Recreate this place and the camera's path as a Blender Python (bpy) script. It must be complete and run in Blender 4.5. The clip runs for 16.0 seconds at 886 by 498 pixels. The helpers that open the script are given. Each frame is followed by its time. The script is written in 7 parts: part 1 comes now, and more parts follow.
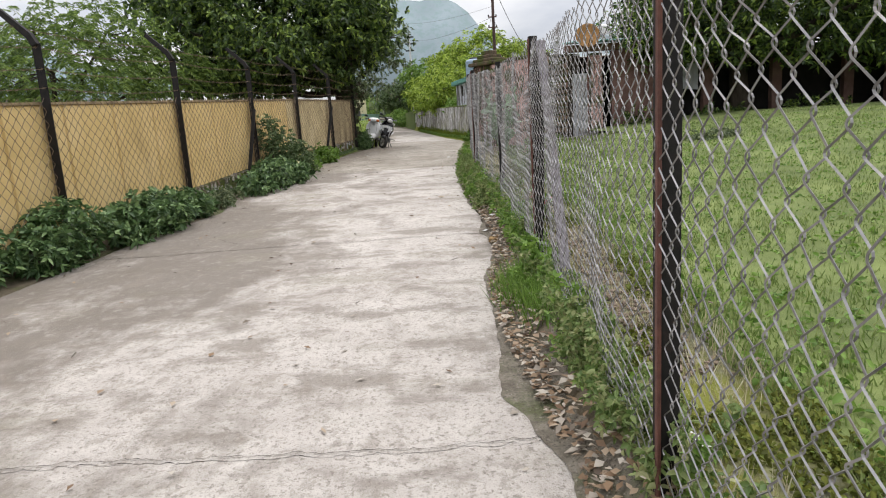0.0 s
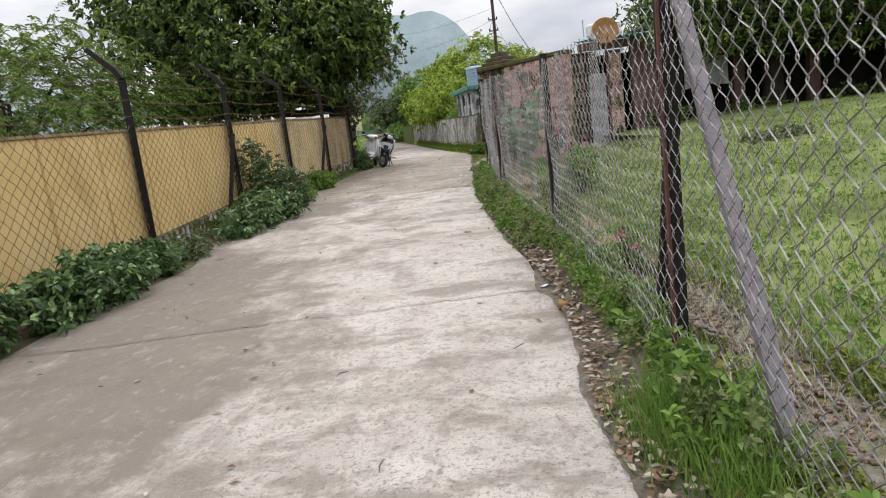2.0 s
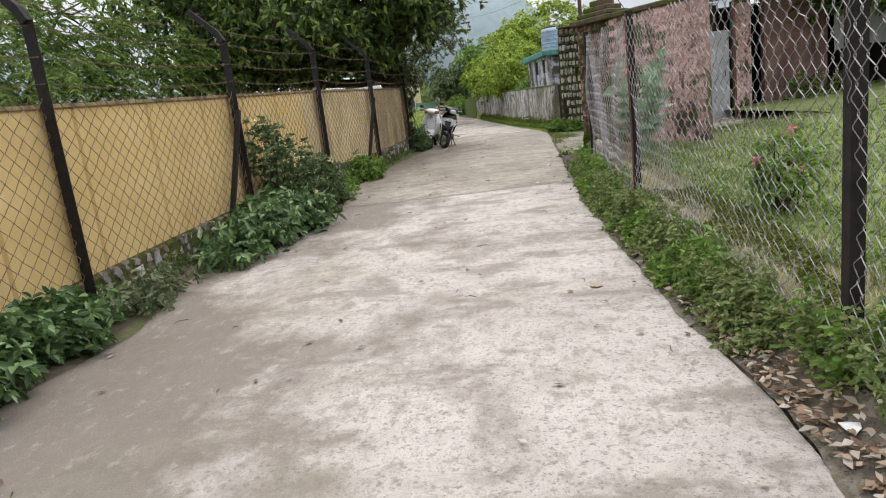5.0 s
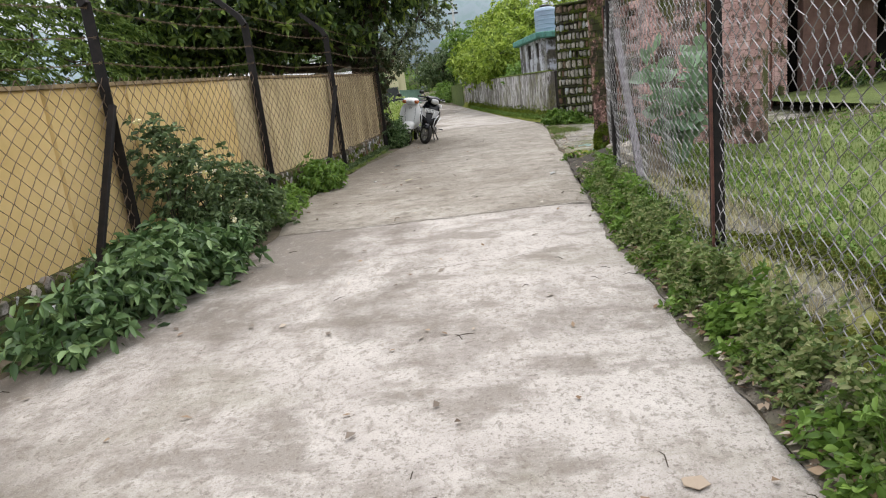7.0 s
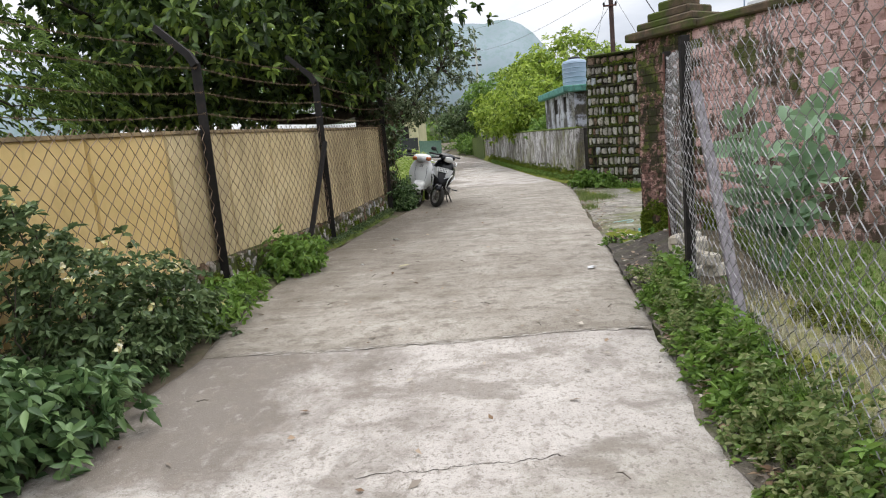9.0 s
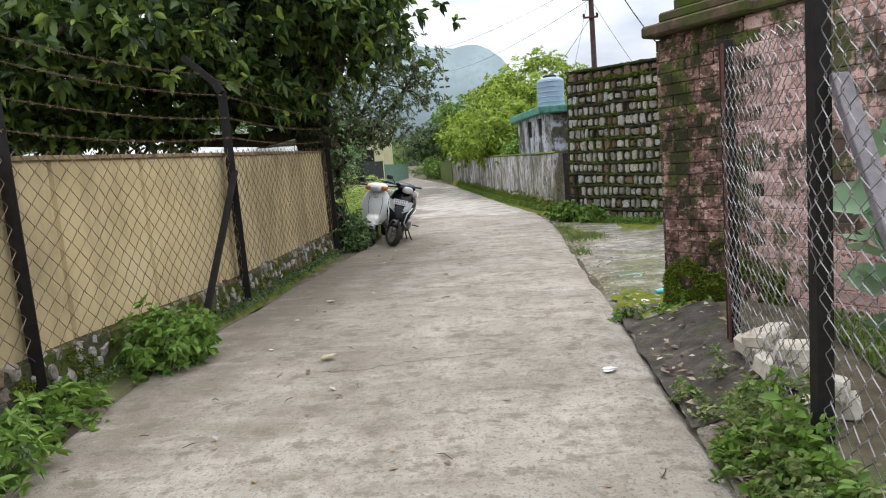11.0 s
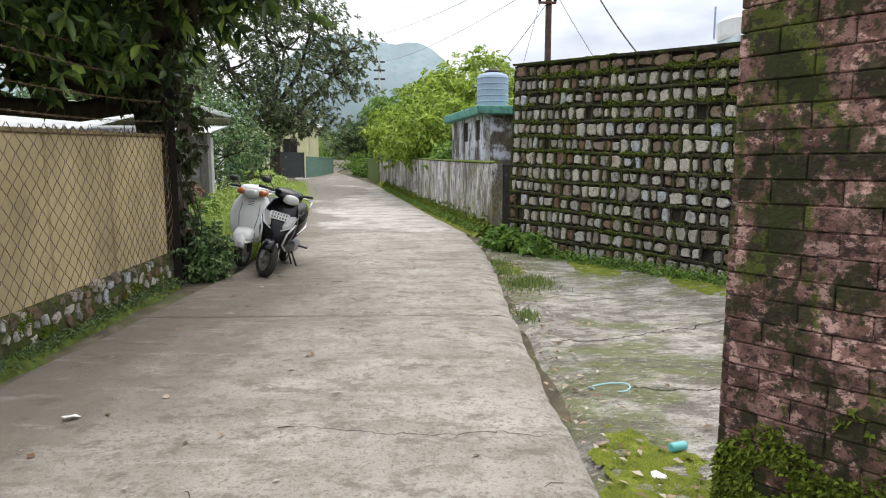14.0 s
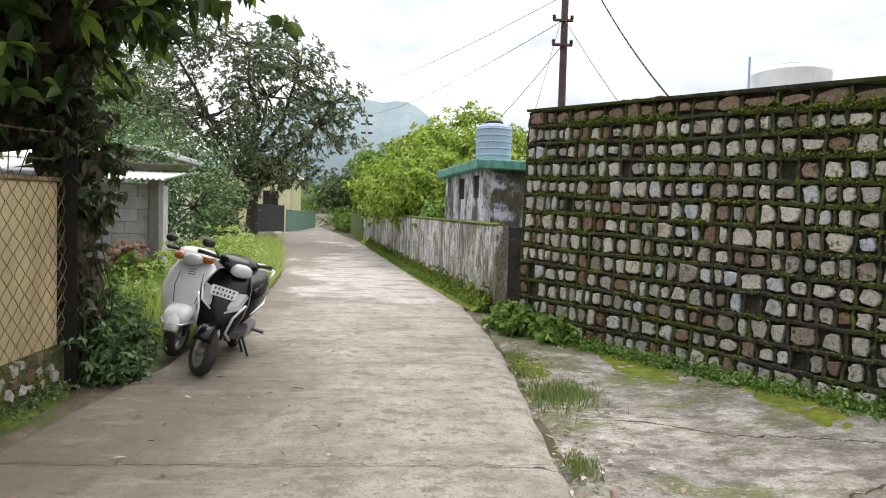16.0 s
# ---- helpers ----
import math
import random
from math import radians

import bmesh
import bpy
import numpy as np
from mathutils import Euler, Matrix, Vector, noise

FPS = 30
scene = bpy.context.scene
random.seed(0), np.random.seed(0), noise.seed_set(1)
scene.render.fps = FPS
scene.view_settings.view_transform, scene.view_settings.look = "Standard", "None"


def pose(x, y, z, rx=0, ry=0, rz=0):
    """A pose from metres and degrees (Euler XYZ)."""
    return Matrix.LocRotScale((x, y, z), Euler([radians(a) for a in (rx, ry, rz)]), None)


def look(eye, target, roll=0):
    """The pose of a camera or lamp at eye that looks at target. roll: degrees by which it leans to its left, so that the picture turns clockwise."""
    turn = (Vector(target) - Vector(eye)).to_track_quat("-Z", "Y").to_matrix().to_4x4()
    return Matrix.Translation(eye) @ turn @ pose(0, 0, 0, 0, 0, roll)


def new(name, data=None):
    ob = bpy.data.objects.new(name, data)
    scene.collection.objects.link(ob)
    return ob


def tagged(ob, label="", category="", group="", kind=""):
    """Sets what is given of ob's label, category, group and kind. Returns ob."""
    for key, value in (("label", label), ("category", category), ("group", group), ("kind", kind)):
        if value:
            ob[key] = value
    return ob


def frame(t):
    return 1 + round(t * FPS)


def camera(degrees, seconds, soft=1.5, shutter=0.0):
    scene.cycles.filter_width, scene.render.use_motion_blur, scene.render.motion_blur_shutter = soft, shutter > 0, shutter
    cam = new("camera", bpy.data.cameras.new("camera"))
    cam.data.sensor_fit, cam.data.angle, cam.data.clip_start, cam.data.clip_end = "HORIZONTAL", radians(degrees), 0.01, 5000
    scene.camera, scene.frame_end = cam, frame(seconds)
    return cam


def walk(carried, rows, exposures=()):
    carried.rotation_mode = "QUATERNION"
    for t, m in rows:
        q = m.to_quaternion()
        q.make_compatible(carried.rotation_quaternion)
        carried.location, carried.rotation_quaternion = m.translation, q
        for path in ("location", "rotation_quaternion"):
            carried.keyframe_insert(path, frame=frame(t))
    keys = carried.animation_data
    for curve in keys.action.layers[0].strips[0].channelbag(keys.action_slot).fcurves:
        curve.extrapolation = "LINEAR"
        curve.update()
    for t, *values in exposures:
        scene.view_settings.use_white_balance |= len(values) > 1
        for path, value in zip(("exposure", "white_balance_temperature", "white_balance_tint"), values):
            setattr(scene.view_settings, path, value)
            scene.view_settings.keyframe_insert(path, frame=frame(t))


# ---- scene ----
cam = camera(69.2, 16.0, 1.1)
PATH = [
    (0, (0.072, -0.068, 1.291), (0.06, 1.895, 0.908), -3.6),
    (0.5, (-0.002, 0.451, 1.318), (-0.006, 2.412, 0.925), -4.2),
    (1, (-0.066, 0.905, 1.321), (-0.129, 2.883, 1.035), -5.6),
    (1.5, (-0.149, 1.441, 1.349), (-0.27, 3.421, 1.097), -4.9),
    (2, (-0.215, 1.918, 1.37), (-0.229, 3.887, 1.022), -6.8),
    (2.5, (-0.251, 2.463, 1.406), (-0.411, 4.435, 1.109), -5.3),
    (3, (-0.303, 2.976, 1.412), (-0.427, 4.952, 1.131), -5.5),
    (3.5, (-0.335, 3.447, 1.392), (-0.618, 5.409, 1.13), -3.1),
    (4, (-0.34, 3.996, 1.409), (-0.608, 5.953, 1.094), -4.9),
    (4.2, (-0.373, 4.182, 1.431), (-0.565, 6.141, 1.08), -6.8),
    (6.3, (-0.608, 6.736, 1.489), (-0.84, 8.66, 0.993), -7.4),
    (6.5, (-0.589, 6.925, 1.504), (-0.816, 8.837, 0.962), -8.3),
    (7, (-0.518, 7.409, 1.524), (-0.686, 9.35, 1.072), -6.8),
    (7.5, (-0.475, 7.888, 1.552), (-0.67, 9.845, 1.186), -6.2),
    (8, (-0.451, 8.352, 1.597), (-0.579, 10.316, 1.242), -7.5),
    (8.2, (-0.423, 8.552, 1.612), (-0.614, 10.525, 1.344), -5.7),
    (10.3, (-0.555, 10.837, 1.729), (-0.792, 12.788, 1.357), -4.6),
    (10.5, (-0.545, 11.047, 1.725), (-0.788, 13.006, 1.408), -3.5),
    (11, (-0.471, 11.542, 1.759), (-0.585, 13.524, 1.517), -4.8),
    (11.5, (-0.413, 11.973, 1.772), (-0.264, 13.941, 1.451), -4.3),
    (12, (-0.286, 12.43, 1.806), (-0.247, 14.413, 1.551), -1.2),
    (12.5, (-0.233, 12.921, 1.821), (-0.092, 14.899, 1.56), -2.8),
    (13, (-0.174, 13.431, 1.815), (-0.153, 15.418, 1.591), -0.2),
    (13.5, (-0.182, 13.939, 1.867), (-0.1, 15.928, 1.674), 1.5),
    (14, (-0.195, 14.411, 1.881), (-0.088, 16.392, 1.625), -0.0),
    (14.5, (-0.233, 14.885, 1.942), (-0.343, 16.878, 1.82), 2.5),
    (15, (-0.282, 15.379, 1.968), (-0.326, 17.37, 1.786), 0.1),
    (15.5, (-0.289, 15.903, 1.974), (-0.265, 17.9, 1.868), 2.7),
    (16, (-0.273, 16.368, 1.957), (-0.113, 18.36, 1.875), 1.6),
]
walk(cam, [(t, look(eye, target, roll)) for t, eye, target, roll in PATH], [(0, 0.24, 6680, 11), (2.5, 0.17, 6700, 12), (4, 0.20, 6720, 12), (6.4, 0.36, 6600, 11), (8, 0.32, 6600, 11), (10.5, 0.42, 6420, 10), (12, 0.43, 6560, 10), (14, 0.48, 6560, 10), (16, 0.60, 6700, 11)])

# ---------------------------------------------------------------- light
world = bpy.data.worlds.new("overcast_sky")
scene.world = world
world.use_nodes = True
wt = world.node_tree
wt.nodes.clear()
sky = wt.nodes.new("ShaderNodeTexSky")
sky.sky_type, sky.sun_disc = "NISHITA", False
sky.sun_elevation, sky.sun_rotation = radians(62), radians(20)
co = wt.nodes.new("ShaderNodeTexCoord")
mp = wt.nodes.new("ShaderNodeMapping")
mp.inputs["Scale"].default_value = (1.2, 1.2, 3.4)
cn = wt.nodes.new("ShaderNodeTexNoise")
cn.inputs["Scale"].default_value, cn.inputs["Detail"].default_value = 2.3, 6
cr = wt.nodes.new("ShaderNodeValToRGB")
cr.color_ramp.elements[0].position, cr.color_ramp.elements[0].color = 0.36, (4.2, 4.6, 5.4, 1)
cr.color_ramp.elements[1].position, cr.color_ramp.elements[1].color = 0.60, (8.3, 8.4, 8.6, 1)
mx = wt.nodes.new("ShaderNodeMix")
mx.data_type = "RGBA"
mx.inputs[0].default_value = 0.93
bg = wt.nodes.new("ShaderNodeBackground")
bg.inputs["Strength"].default_value = 0.128
wo = wt.nodes.new("ShaderNodeOutputWorld")
wt.links.new(co.outputs["Generated"], mp.inputs["Vector"])
wt.links.new(mp.outputs[0], cn.inputs["Vector"])
wt.links.new(cn.outputs["Fac"], cr.inputs[0])
wt.links.new(sky.outputs[0], mx.inputs[6])
sx = wt.nodes.new("ShaderNodeSeparateXYZ")
up = wt.nodes.new("ShaderNodeMapRange")
up.inputs[1].default_value, up.inputs[2].default_value, up.inputs[3].default_value, up.inputs[4].default_value = 0.0, 1.0, 0.58, 2.3
gr = wt.nodes.new("ShaderNodeVectorMath")
gr.operation = "SCALE"
wt.links.new(co.outputs["Generated"], sx.inputs[0])
wt.links.new(sx.outputs[2], up.inputs[0])
wt.links.new(cr.outputs[0], gr.inputs[0])
wt.links.new(up.outputs[0], gr.inputs["Scale"])
wt.links.new(gr.outputs[0], mx.inputs[7])
wt.links.new(mx.outputs[2], bg.inputs[0])
wt.links.new(bg.outputs[0], wo.inputs[0])

sun = new("sun", bpy.data.lights.new("sun", "SUN"))
sun.data.energy, sun.data.angle, sun.data.color = 1.15, radians(40), (1.0, 0.94, 0.85)
sun.matrix_world = look((0, 0, 40), (-9, -19, 0))


# ---------------------------------------------------------------- materials
def mat(name, cols, scale=4.0, rough=0.85, bump=0.3, bscale=60.0, layers=(), metal=0.0, rnd=0.0, spec=0.3, stretch=(1, 1, 1)):
    """cols: (position, colour) stops over noise; layers: (scale, colour, low, high, stretch, strength) stains laid over."""
    m = bpy.data.materials.new(name)
    m.use_nodes = True
    t = m.node_tree
    n, l = t.nodes, t.links
    b = n["Principled BSDF"]
    geo = n.new("ShaderNodeNewGeometry")

    def noise_of(sc, st, detail=9):
        vm = n.new("ShaderNodeVectorMath")
        vm.operation = "MULTIPLY"
        vm.inputs[1].default_value = st
        l.new(geo.outputs["Position"], vm.inputs[0])
        tx = n.new("ShaderNodeTexNoise")
        tx.inputs["Scale"].default_value, tx.inputs["Detail"].default_value, tx.inputs["Roughness"].default_value = sc, detail, 0.67
        l.new(vm.outputs[0], tx.inputs["Vector"])
        return tx.outputs["Fac"]

    def ramp(fac, stops):
        r = n.new("ShaderNodeValToRGB")
        e = r.color_ramp.elements
        e[0].position, e[0].color = stops[0][0], (*stops[0][1], 1)
        e[1].position, e[1].color = stops[-1][0], (*stops[-1][1], 1)
        for p, c in stops[1:-1]:
            x = e.new(p)
            x.color = (*c, 1)
        l.new(fac, r.inputs[0])
        return r.outputs[0]

    base = noise_of(scale, stretch)
    col = ramp(base, cols)
    for sc, c, lo, hi, st, amount, *side in layers:
        fac = noise_of(sc, st)
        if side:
            # the stain strengthens from side[0] to side[1], towards the wall side of the lane
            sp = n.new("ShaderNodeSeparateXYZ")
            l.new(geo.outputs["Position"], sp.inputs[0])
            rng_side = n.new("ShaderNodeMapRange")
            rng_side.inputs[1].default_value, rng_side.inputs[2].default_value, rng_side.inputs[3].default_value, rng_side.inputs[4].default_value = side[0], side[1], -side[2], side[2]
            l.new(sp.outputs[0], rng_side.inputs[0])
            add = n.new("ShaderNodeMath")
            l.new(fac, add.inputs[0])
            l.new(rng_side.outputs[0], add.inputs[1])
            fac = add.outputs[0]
        f = ramp(fac, [(lo, (0, 0, 0)), (hi, (amount,) * 3)])
        x = n.new("ShaderNodeMix")
        x.data_type = "RGBA"
        l.new(f, x.inputs[0])
        l.new(col, x.inputs[6])
        x.inputs[7].default_value = (*c, 1)
        col = x.outputs[2]
    if rnd:
        oi = n.new("ShaderNodeObjectInfo")
        hs = n.new("ShaderNodeHueSaturation")
        mr = n.new("ShaderNodeMapRange")
        mr.inputs[3].default_value, mr.inputs[4].default_value = 1 - rnd, 1 + rnd
        l.new(oi.outputs["Random"], mr.inputs[0])
        l.new(mr.outputs[0], hs.inputs["Value"])
        l.new(col, hs.inputs["Color"])
        col = hs.outputs[0]
        if rnd > 0.4:
            tint = ramp(oi.outputs["Random"], [(0.0, (1.0, 0.62, 0.42)), (0.16, (1.0, 0.82, 0.68)), (0.26, (1, 1, 1)), (0.8, (1, 0.98, 0.92)), (1.0, (0.72, 0.82, 0.98))])
            x = n.new("ShaderNodeMix")
            x.data_type, x.blend_type = "RGBA", "MULTIPLY"
            x.inputs[0].default_value = 1.0
            l.new(col, x.inputs[6])
            l.new(tint, x.inputs[7])
            col = x.outputs[2]
    l.new(col, b.inputs["Base Color"])
    b.inputs["Roughness"].default_value, b.inputs["Metallic"].default_value = rough, metal
    b.inputs["Specular IOR Level"].default_value = spec
    if bump:
        bp = n.new("ShaderNodeBump")
        bp.inputs["Strength"].default_value, bp.inputs["Distance"].default_value = bump, 0.01
        l.new(noise_of(bscale, (1, 1, 1), 5), bp.inputs["Height"])
        l.new(bp.outputs[0], b.inputs["Normal"])
    return m


def leafy(name, stops, shine=0.45, through_light=0.3):
    """Foliage: colour differs from leaf to leaf, and light comes through."""
    m = bpy.data.materials.new(name)
    m.use_nodes = True
    t = m.node_tree
    n, l = t.nodes, t.links
    b = n["Principled BSDF"]
    geo = n.new("ShaderNodeNewGeometry")
    r = n.new("ShaderNodeValToRGB")
    e = r.color_ramp.elements
    e[0].position, e[0].color = 0.0, (*stops[0], 1)
    e[1].position, e[1].color = 1.0, (*stops[-1], 1)
    for k, c in enumerate(stops[1:-1]):
        x = e.new((k + 1) / (len(stops) - 1))
        x.color = (*c, 1)
    l.new(geo.outputs["Random Per Island"], r.inputs[0])
    l.new(r.outputs[0], b.inputs["Base Color"])
    b.inputs["Roughness"].default_value = shine
    b.inputs["Specular IOR Level"].default_value = 0.35
    tr = n.new("ShaderNodeBsdfTranslucent")
    l.new(r.outputs[0], tr.inputs[0])
    mxs = n.new("ShaderNodeMixShader")
    mxs.inputs[0].default_value = through_light
    l.new(b.outputs[0], mxs.inputs[1])
    l.new(tr.outputs[0], mxs.inputs[2])
    l.new(mxs.outputs[0], n["Material Output"].inputs[0])
    return m


UP = (1, 1, 0.12)
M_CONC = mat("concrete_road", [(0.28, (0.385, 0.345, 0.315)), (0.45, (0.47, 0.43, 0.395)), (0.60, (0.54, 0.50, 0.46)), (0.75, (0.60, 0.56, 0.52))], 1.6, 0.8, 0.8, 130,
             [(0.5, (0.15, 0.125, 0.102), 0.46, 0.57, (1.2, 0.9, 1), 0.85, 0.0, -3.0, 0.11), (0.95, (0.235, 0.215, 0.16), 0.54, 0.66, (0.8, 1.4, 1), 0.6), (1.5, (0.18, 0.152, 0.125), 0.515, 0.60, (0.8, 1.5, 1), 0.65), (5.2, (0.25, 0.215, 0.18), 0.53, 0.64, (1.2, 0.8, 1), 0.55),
              (11, (0.66, 0.63, 0.59), 0.56, 0.70, (1, 0.7, 1), 0.3), (14, (0.23, 0.20, 0.165), 0.55, 0.60, (1.2, 0.8, 1), 0.45), (30, (0.20, 0.175, 0.145), 0.55, 0.61, (1, 1, 1), 0.55), (60, (0.17, 0.15, 0.125), 0.565, 0.62, (1, 1, 1), 0.6), (150, (0.18, 0.16, 0.135), 0.54, 0.62, (1, 1, 1), 0.6), (210, (0.74, 0.71, 0.67), 0.60, 0.65, (1, 1, 1), 0.5)])
M_CONC2 = mat("brown_concrete_road", [(0.28, (0.285, 0.252, 0.212)), (0.45, (0.36, 0.325, 0.28)), (0.60, (0.425, 0.39, 0.34)), (0.75, (0.50, 0.465, 0.415))], 1.6, 0.8, 0.8, 130,
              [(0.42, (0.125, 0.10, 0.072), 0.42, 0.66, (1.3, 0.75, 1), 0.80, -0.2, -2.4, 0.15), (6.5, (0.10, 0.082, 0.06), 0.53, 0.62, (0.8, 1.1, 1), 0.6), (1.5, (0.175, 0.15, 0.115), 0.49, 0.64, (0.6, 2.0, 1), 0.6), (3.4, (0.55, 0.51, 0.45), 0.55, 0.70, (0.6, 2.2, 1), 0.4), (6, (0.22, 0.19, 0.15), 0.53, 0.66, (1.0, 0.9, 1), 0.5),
               (14, (0.19, 0.16, 0.125), 0.54, 0.60, (1.0, 0.8, 1), 0.45), (30, (0.17, 0.145, 0.115), 0.55, 0.61, (1, 1, 1), 0.55), (60, (0.13, 0.11, 0.085), 0.56, 0.62, (1, 1, 1), 0.65), (150, (0.14, 0.12, 0.095), 0.54, 0.62, (1, 1, 1), 0.6), (210, (0.66, 0.63, 0.58), 0.60, 0.65, (1, 1, 1), 0.5)])
M_YARD = mat("yard_concrete", [(0.3, (0.12, 0.105, 0.088)), (0.45, (0.26, 0.24, 0.21)), (0.55, (0.40, 0.37, 0.325)), (0.7, (0.58, 0.55, 0.50))], 3.0, 0.85, 0.9, 110,
             [(0.9, (0.115, 0.135, 0.03), 0.47, 0.55, (1, 1.6, 1), 0.8), (3.5, (0.11, 0.095, 0.075), 0.52, 0.58, (0.7, 1.6, 1), 0.65), (9, (0.10, 0.09, 0.07), 0.54, 0.60, (0.7, 1.4, 1), 0.65), (24, (0.52, 0.50, 0.47), 0.58, 0.62, (0.6, 1.5, 1), 0.55),
              (55, (0.08, 0.07, 0.055), 0.55, 0.61, (1, 1, 1), 0.7), (140, (0.09, 0.08, 0.065), 0.55, 0.62, (1, 1, 1), 0.6), (200, (0.6, 0.58, 0.55), 0.60, 0.65, (1, 1, 1), 0.5)])
M_SOIL = mat("soil_ground", [(0.3, (0.06, 0.05, 0.035)), (0.5, (0.11, 0.09, 0.06)), (0.7, (0.17, 0.14, 0.10))], 5, 0.95, 0.7, 45,
             [(1.2, (0.06, 0.09, 0.02), 0.50, 0.62, (1, 1, 1), 0.7), (22, (0.22, 0.19, 0.15), 0.58, 0.68, (1, 1, 1), 0.6)])
M_LAWN = mat("lawn_ground", [(0.3, (0.075, 0.10, 0.03)), (0.5, (0.13, 0.165, 0.05)), (0.7, (0.19, 0.23, 0.075))], 1.2, 0.95, 0.7, 60,
             [(7, (0.12, 0.11, 0.06), 0.60, 0.74, (1, 1, 1), 0.5)])
M_MOSS = mat("moss", [(0.3, (0.035, 0.045, 0.01)), (0.5, (0.08, 0.11, 0.015)), (0.7, (0.15, 0.19, 0.03))], 9, 0.95, 0.9, 80)
M_YELLOW = mat("yellow_paint", [(0.3, (0.56, 0.40, 0.16)), (0.5, (0.67, 0.49, 0.215)), (0.7, (0.72, 0.545, 0.27))], 1.3, 0.75, 0.15, 50,
               [(1.6, (0.30, 0.20, 0.08), 0.58, 0.78, (1, 1, 0.35), 0.5), (5, (0.18, 0.14, 0.08), 0.66, 0.78, (1, 1, 0.3), 0.5)])
M_YELLOW2 = mat("faded_yellow_paint", [(0.3, (0.49, 0.39, 0.21)), (0.5, (0.63, 0.51, 0.29)), (0.7, (0.70, 0.585, 0.36))], 1.3, 0.8, 0.15, 50,
                [(0.55, (0.19, 0.145, 0.085), 0.50, 0.66, (1, 1.2, 0.5), 0.55), (1.4, (0.20, 0.155, 0.09), 0.54, 0.72, (1, 1, 0.3), 0.6), (5, (0.14, 0.11, 0.07), 0.64, 0.78, (1, 1, 0.3), 0.6)])
M_COPING = mat("wall_coping", [(0.35, (0.16, 0.12, 0.07)), (0.6, (0.36, 0.27, 0.15))], 7, 0.9, 0.4, 60, [(3, (0.08, 0.07, 0.05), 0.5, 0.65, (1, 1, 1), 0.8)])
M_MORTAR = mat("dark_mortar", [(0.35, (0.06, 0.055, 0.045)), (0.65, (0.15, 0.13, 0.11))], 8, 0.95, 0.7, 60, [(2.2, (0.06, 0.085, 0.015), 0.42, 0.6, (1, 1, 1), 0.8)])
M_RUBBLE = mat("rubble_stone", [(0.3, (0.18, 0.16, 0.145)), (0.5, (0.33, 0.30, 0.275)), (0.7, (0.50, 0.47, 0.44))], 9, 0.9, 0.8, 60, [(40, (0.10, 0.09, 0.075), 0.55, 0.62, (1, 1, 1), 0.7), (5, (0.06, 0.07, 0.025), 0.52, 0.62, (1, 1, 1), 0.85)], rnd=0.55)
M_POST = mat("painted_iron_dark", [(0.35, (0.008, 0.0075, 0.0075)), (0.6, (0.018, 0.015, 0.014)), (0.8, (0.045, 0.026, 0.018))], 14, 0.7, 0.2, 90, spec=0.25)
M_STRUT = mat("painted_iron_grey", [(0.35, (0.13, 0.115, 0.13)), (0.6, (0.22, 0.20, 0.215)), (0.8, (0.16, 0.09, 0.06))], 14, 0.6, 0.2, 90, spec=0.5)
M_REDPRIMER = mat("red_primer_iron", [(0.35, (0.07, 0.03, 0.025)), (0.7, (0.16, 0.07, 0.05))], 14, 0.65, 0.2, 90)
M_WIRE = mat("galvanised_wire", [(0.35, (0.16, 0.155, 0.155)), (0.6, (0.33, 0.32, 0.32)), (0.8, (0.18, 0.13, 0.10))], 9, 0.45, 0.0, 60, metal=0.6, spec=0.5)
M_RUSTWIRE = mat("weathered_wire", [(0.35, (0.12, 0.08, 0.05)), (0.6, (0.23, 0.165, 0.11)), (0.8, (0.34, 0.29, 0.24))], 9, 0.6, 0.0, 60, metal=0.3, spec=0.4)
M_PINKMORTAR = mat("pink_painted_mortar", [(0.3, (0.20, 0.12, 0.10)), (0.5, (0.36, 0.22, 0.20)), (0.7, (0.50, 0.33, 0.30))], 9, 0.9, 0.5, 60, [(1.5, (0.06, 0.045, 0.03), 0.56, 0.60, (1, 1, 0.8), 0.9), (1.9, (0.05, 0.07, 0.012), 0.53, 0.58, (1, 1, 0.75), 0.9)])
M_PINKBRICK = mat("pink_painted_brick", [(0.3, (0.38, 0.22, 0.195)), (0.5, (0.58, 0.375, 0.345)), (0.7, (0.69, 0.48, 0.44))], 6, 0.85, 0.5, 50,
                  [(1.5, (0.05, 0.04, 0.026), 0.57, 0.60, (1, 1, 0.8), 0.93), (7, (0.075, 0.05, 0.04), 0.56, 0.60, (1, 1, 0.5), 0.85), (1.9, (0.05, 0.07, 0.010), 0.535, 0.575, (1, 1, 0.75), 0.92), (16, (0.10, 0.065, 0.05), 0.56, 0.60, (1, 1, 1), 0.85), (60, (0.10, 0.06, 0.05), 0.57, 0.62, (1, 1, 1), 0.7)], rnd=0.15)
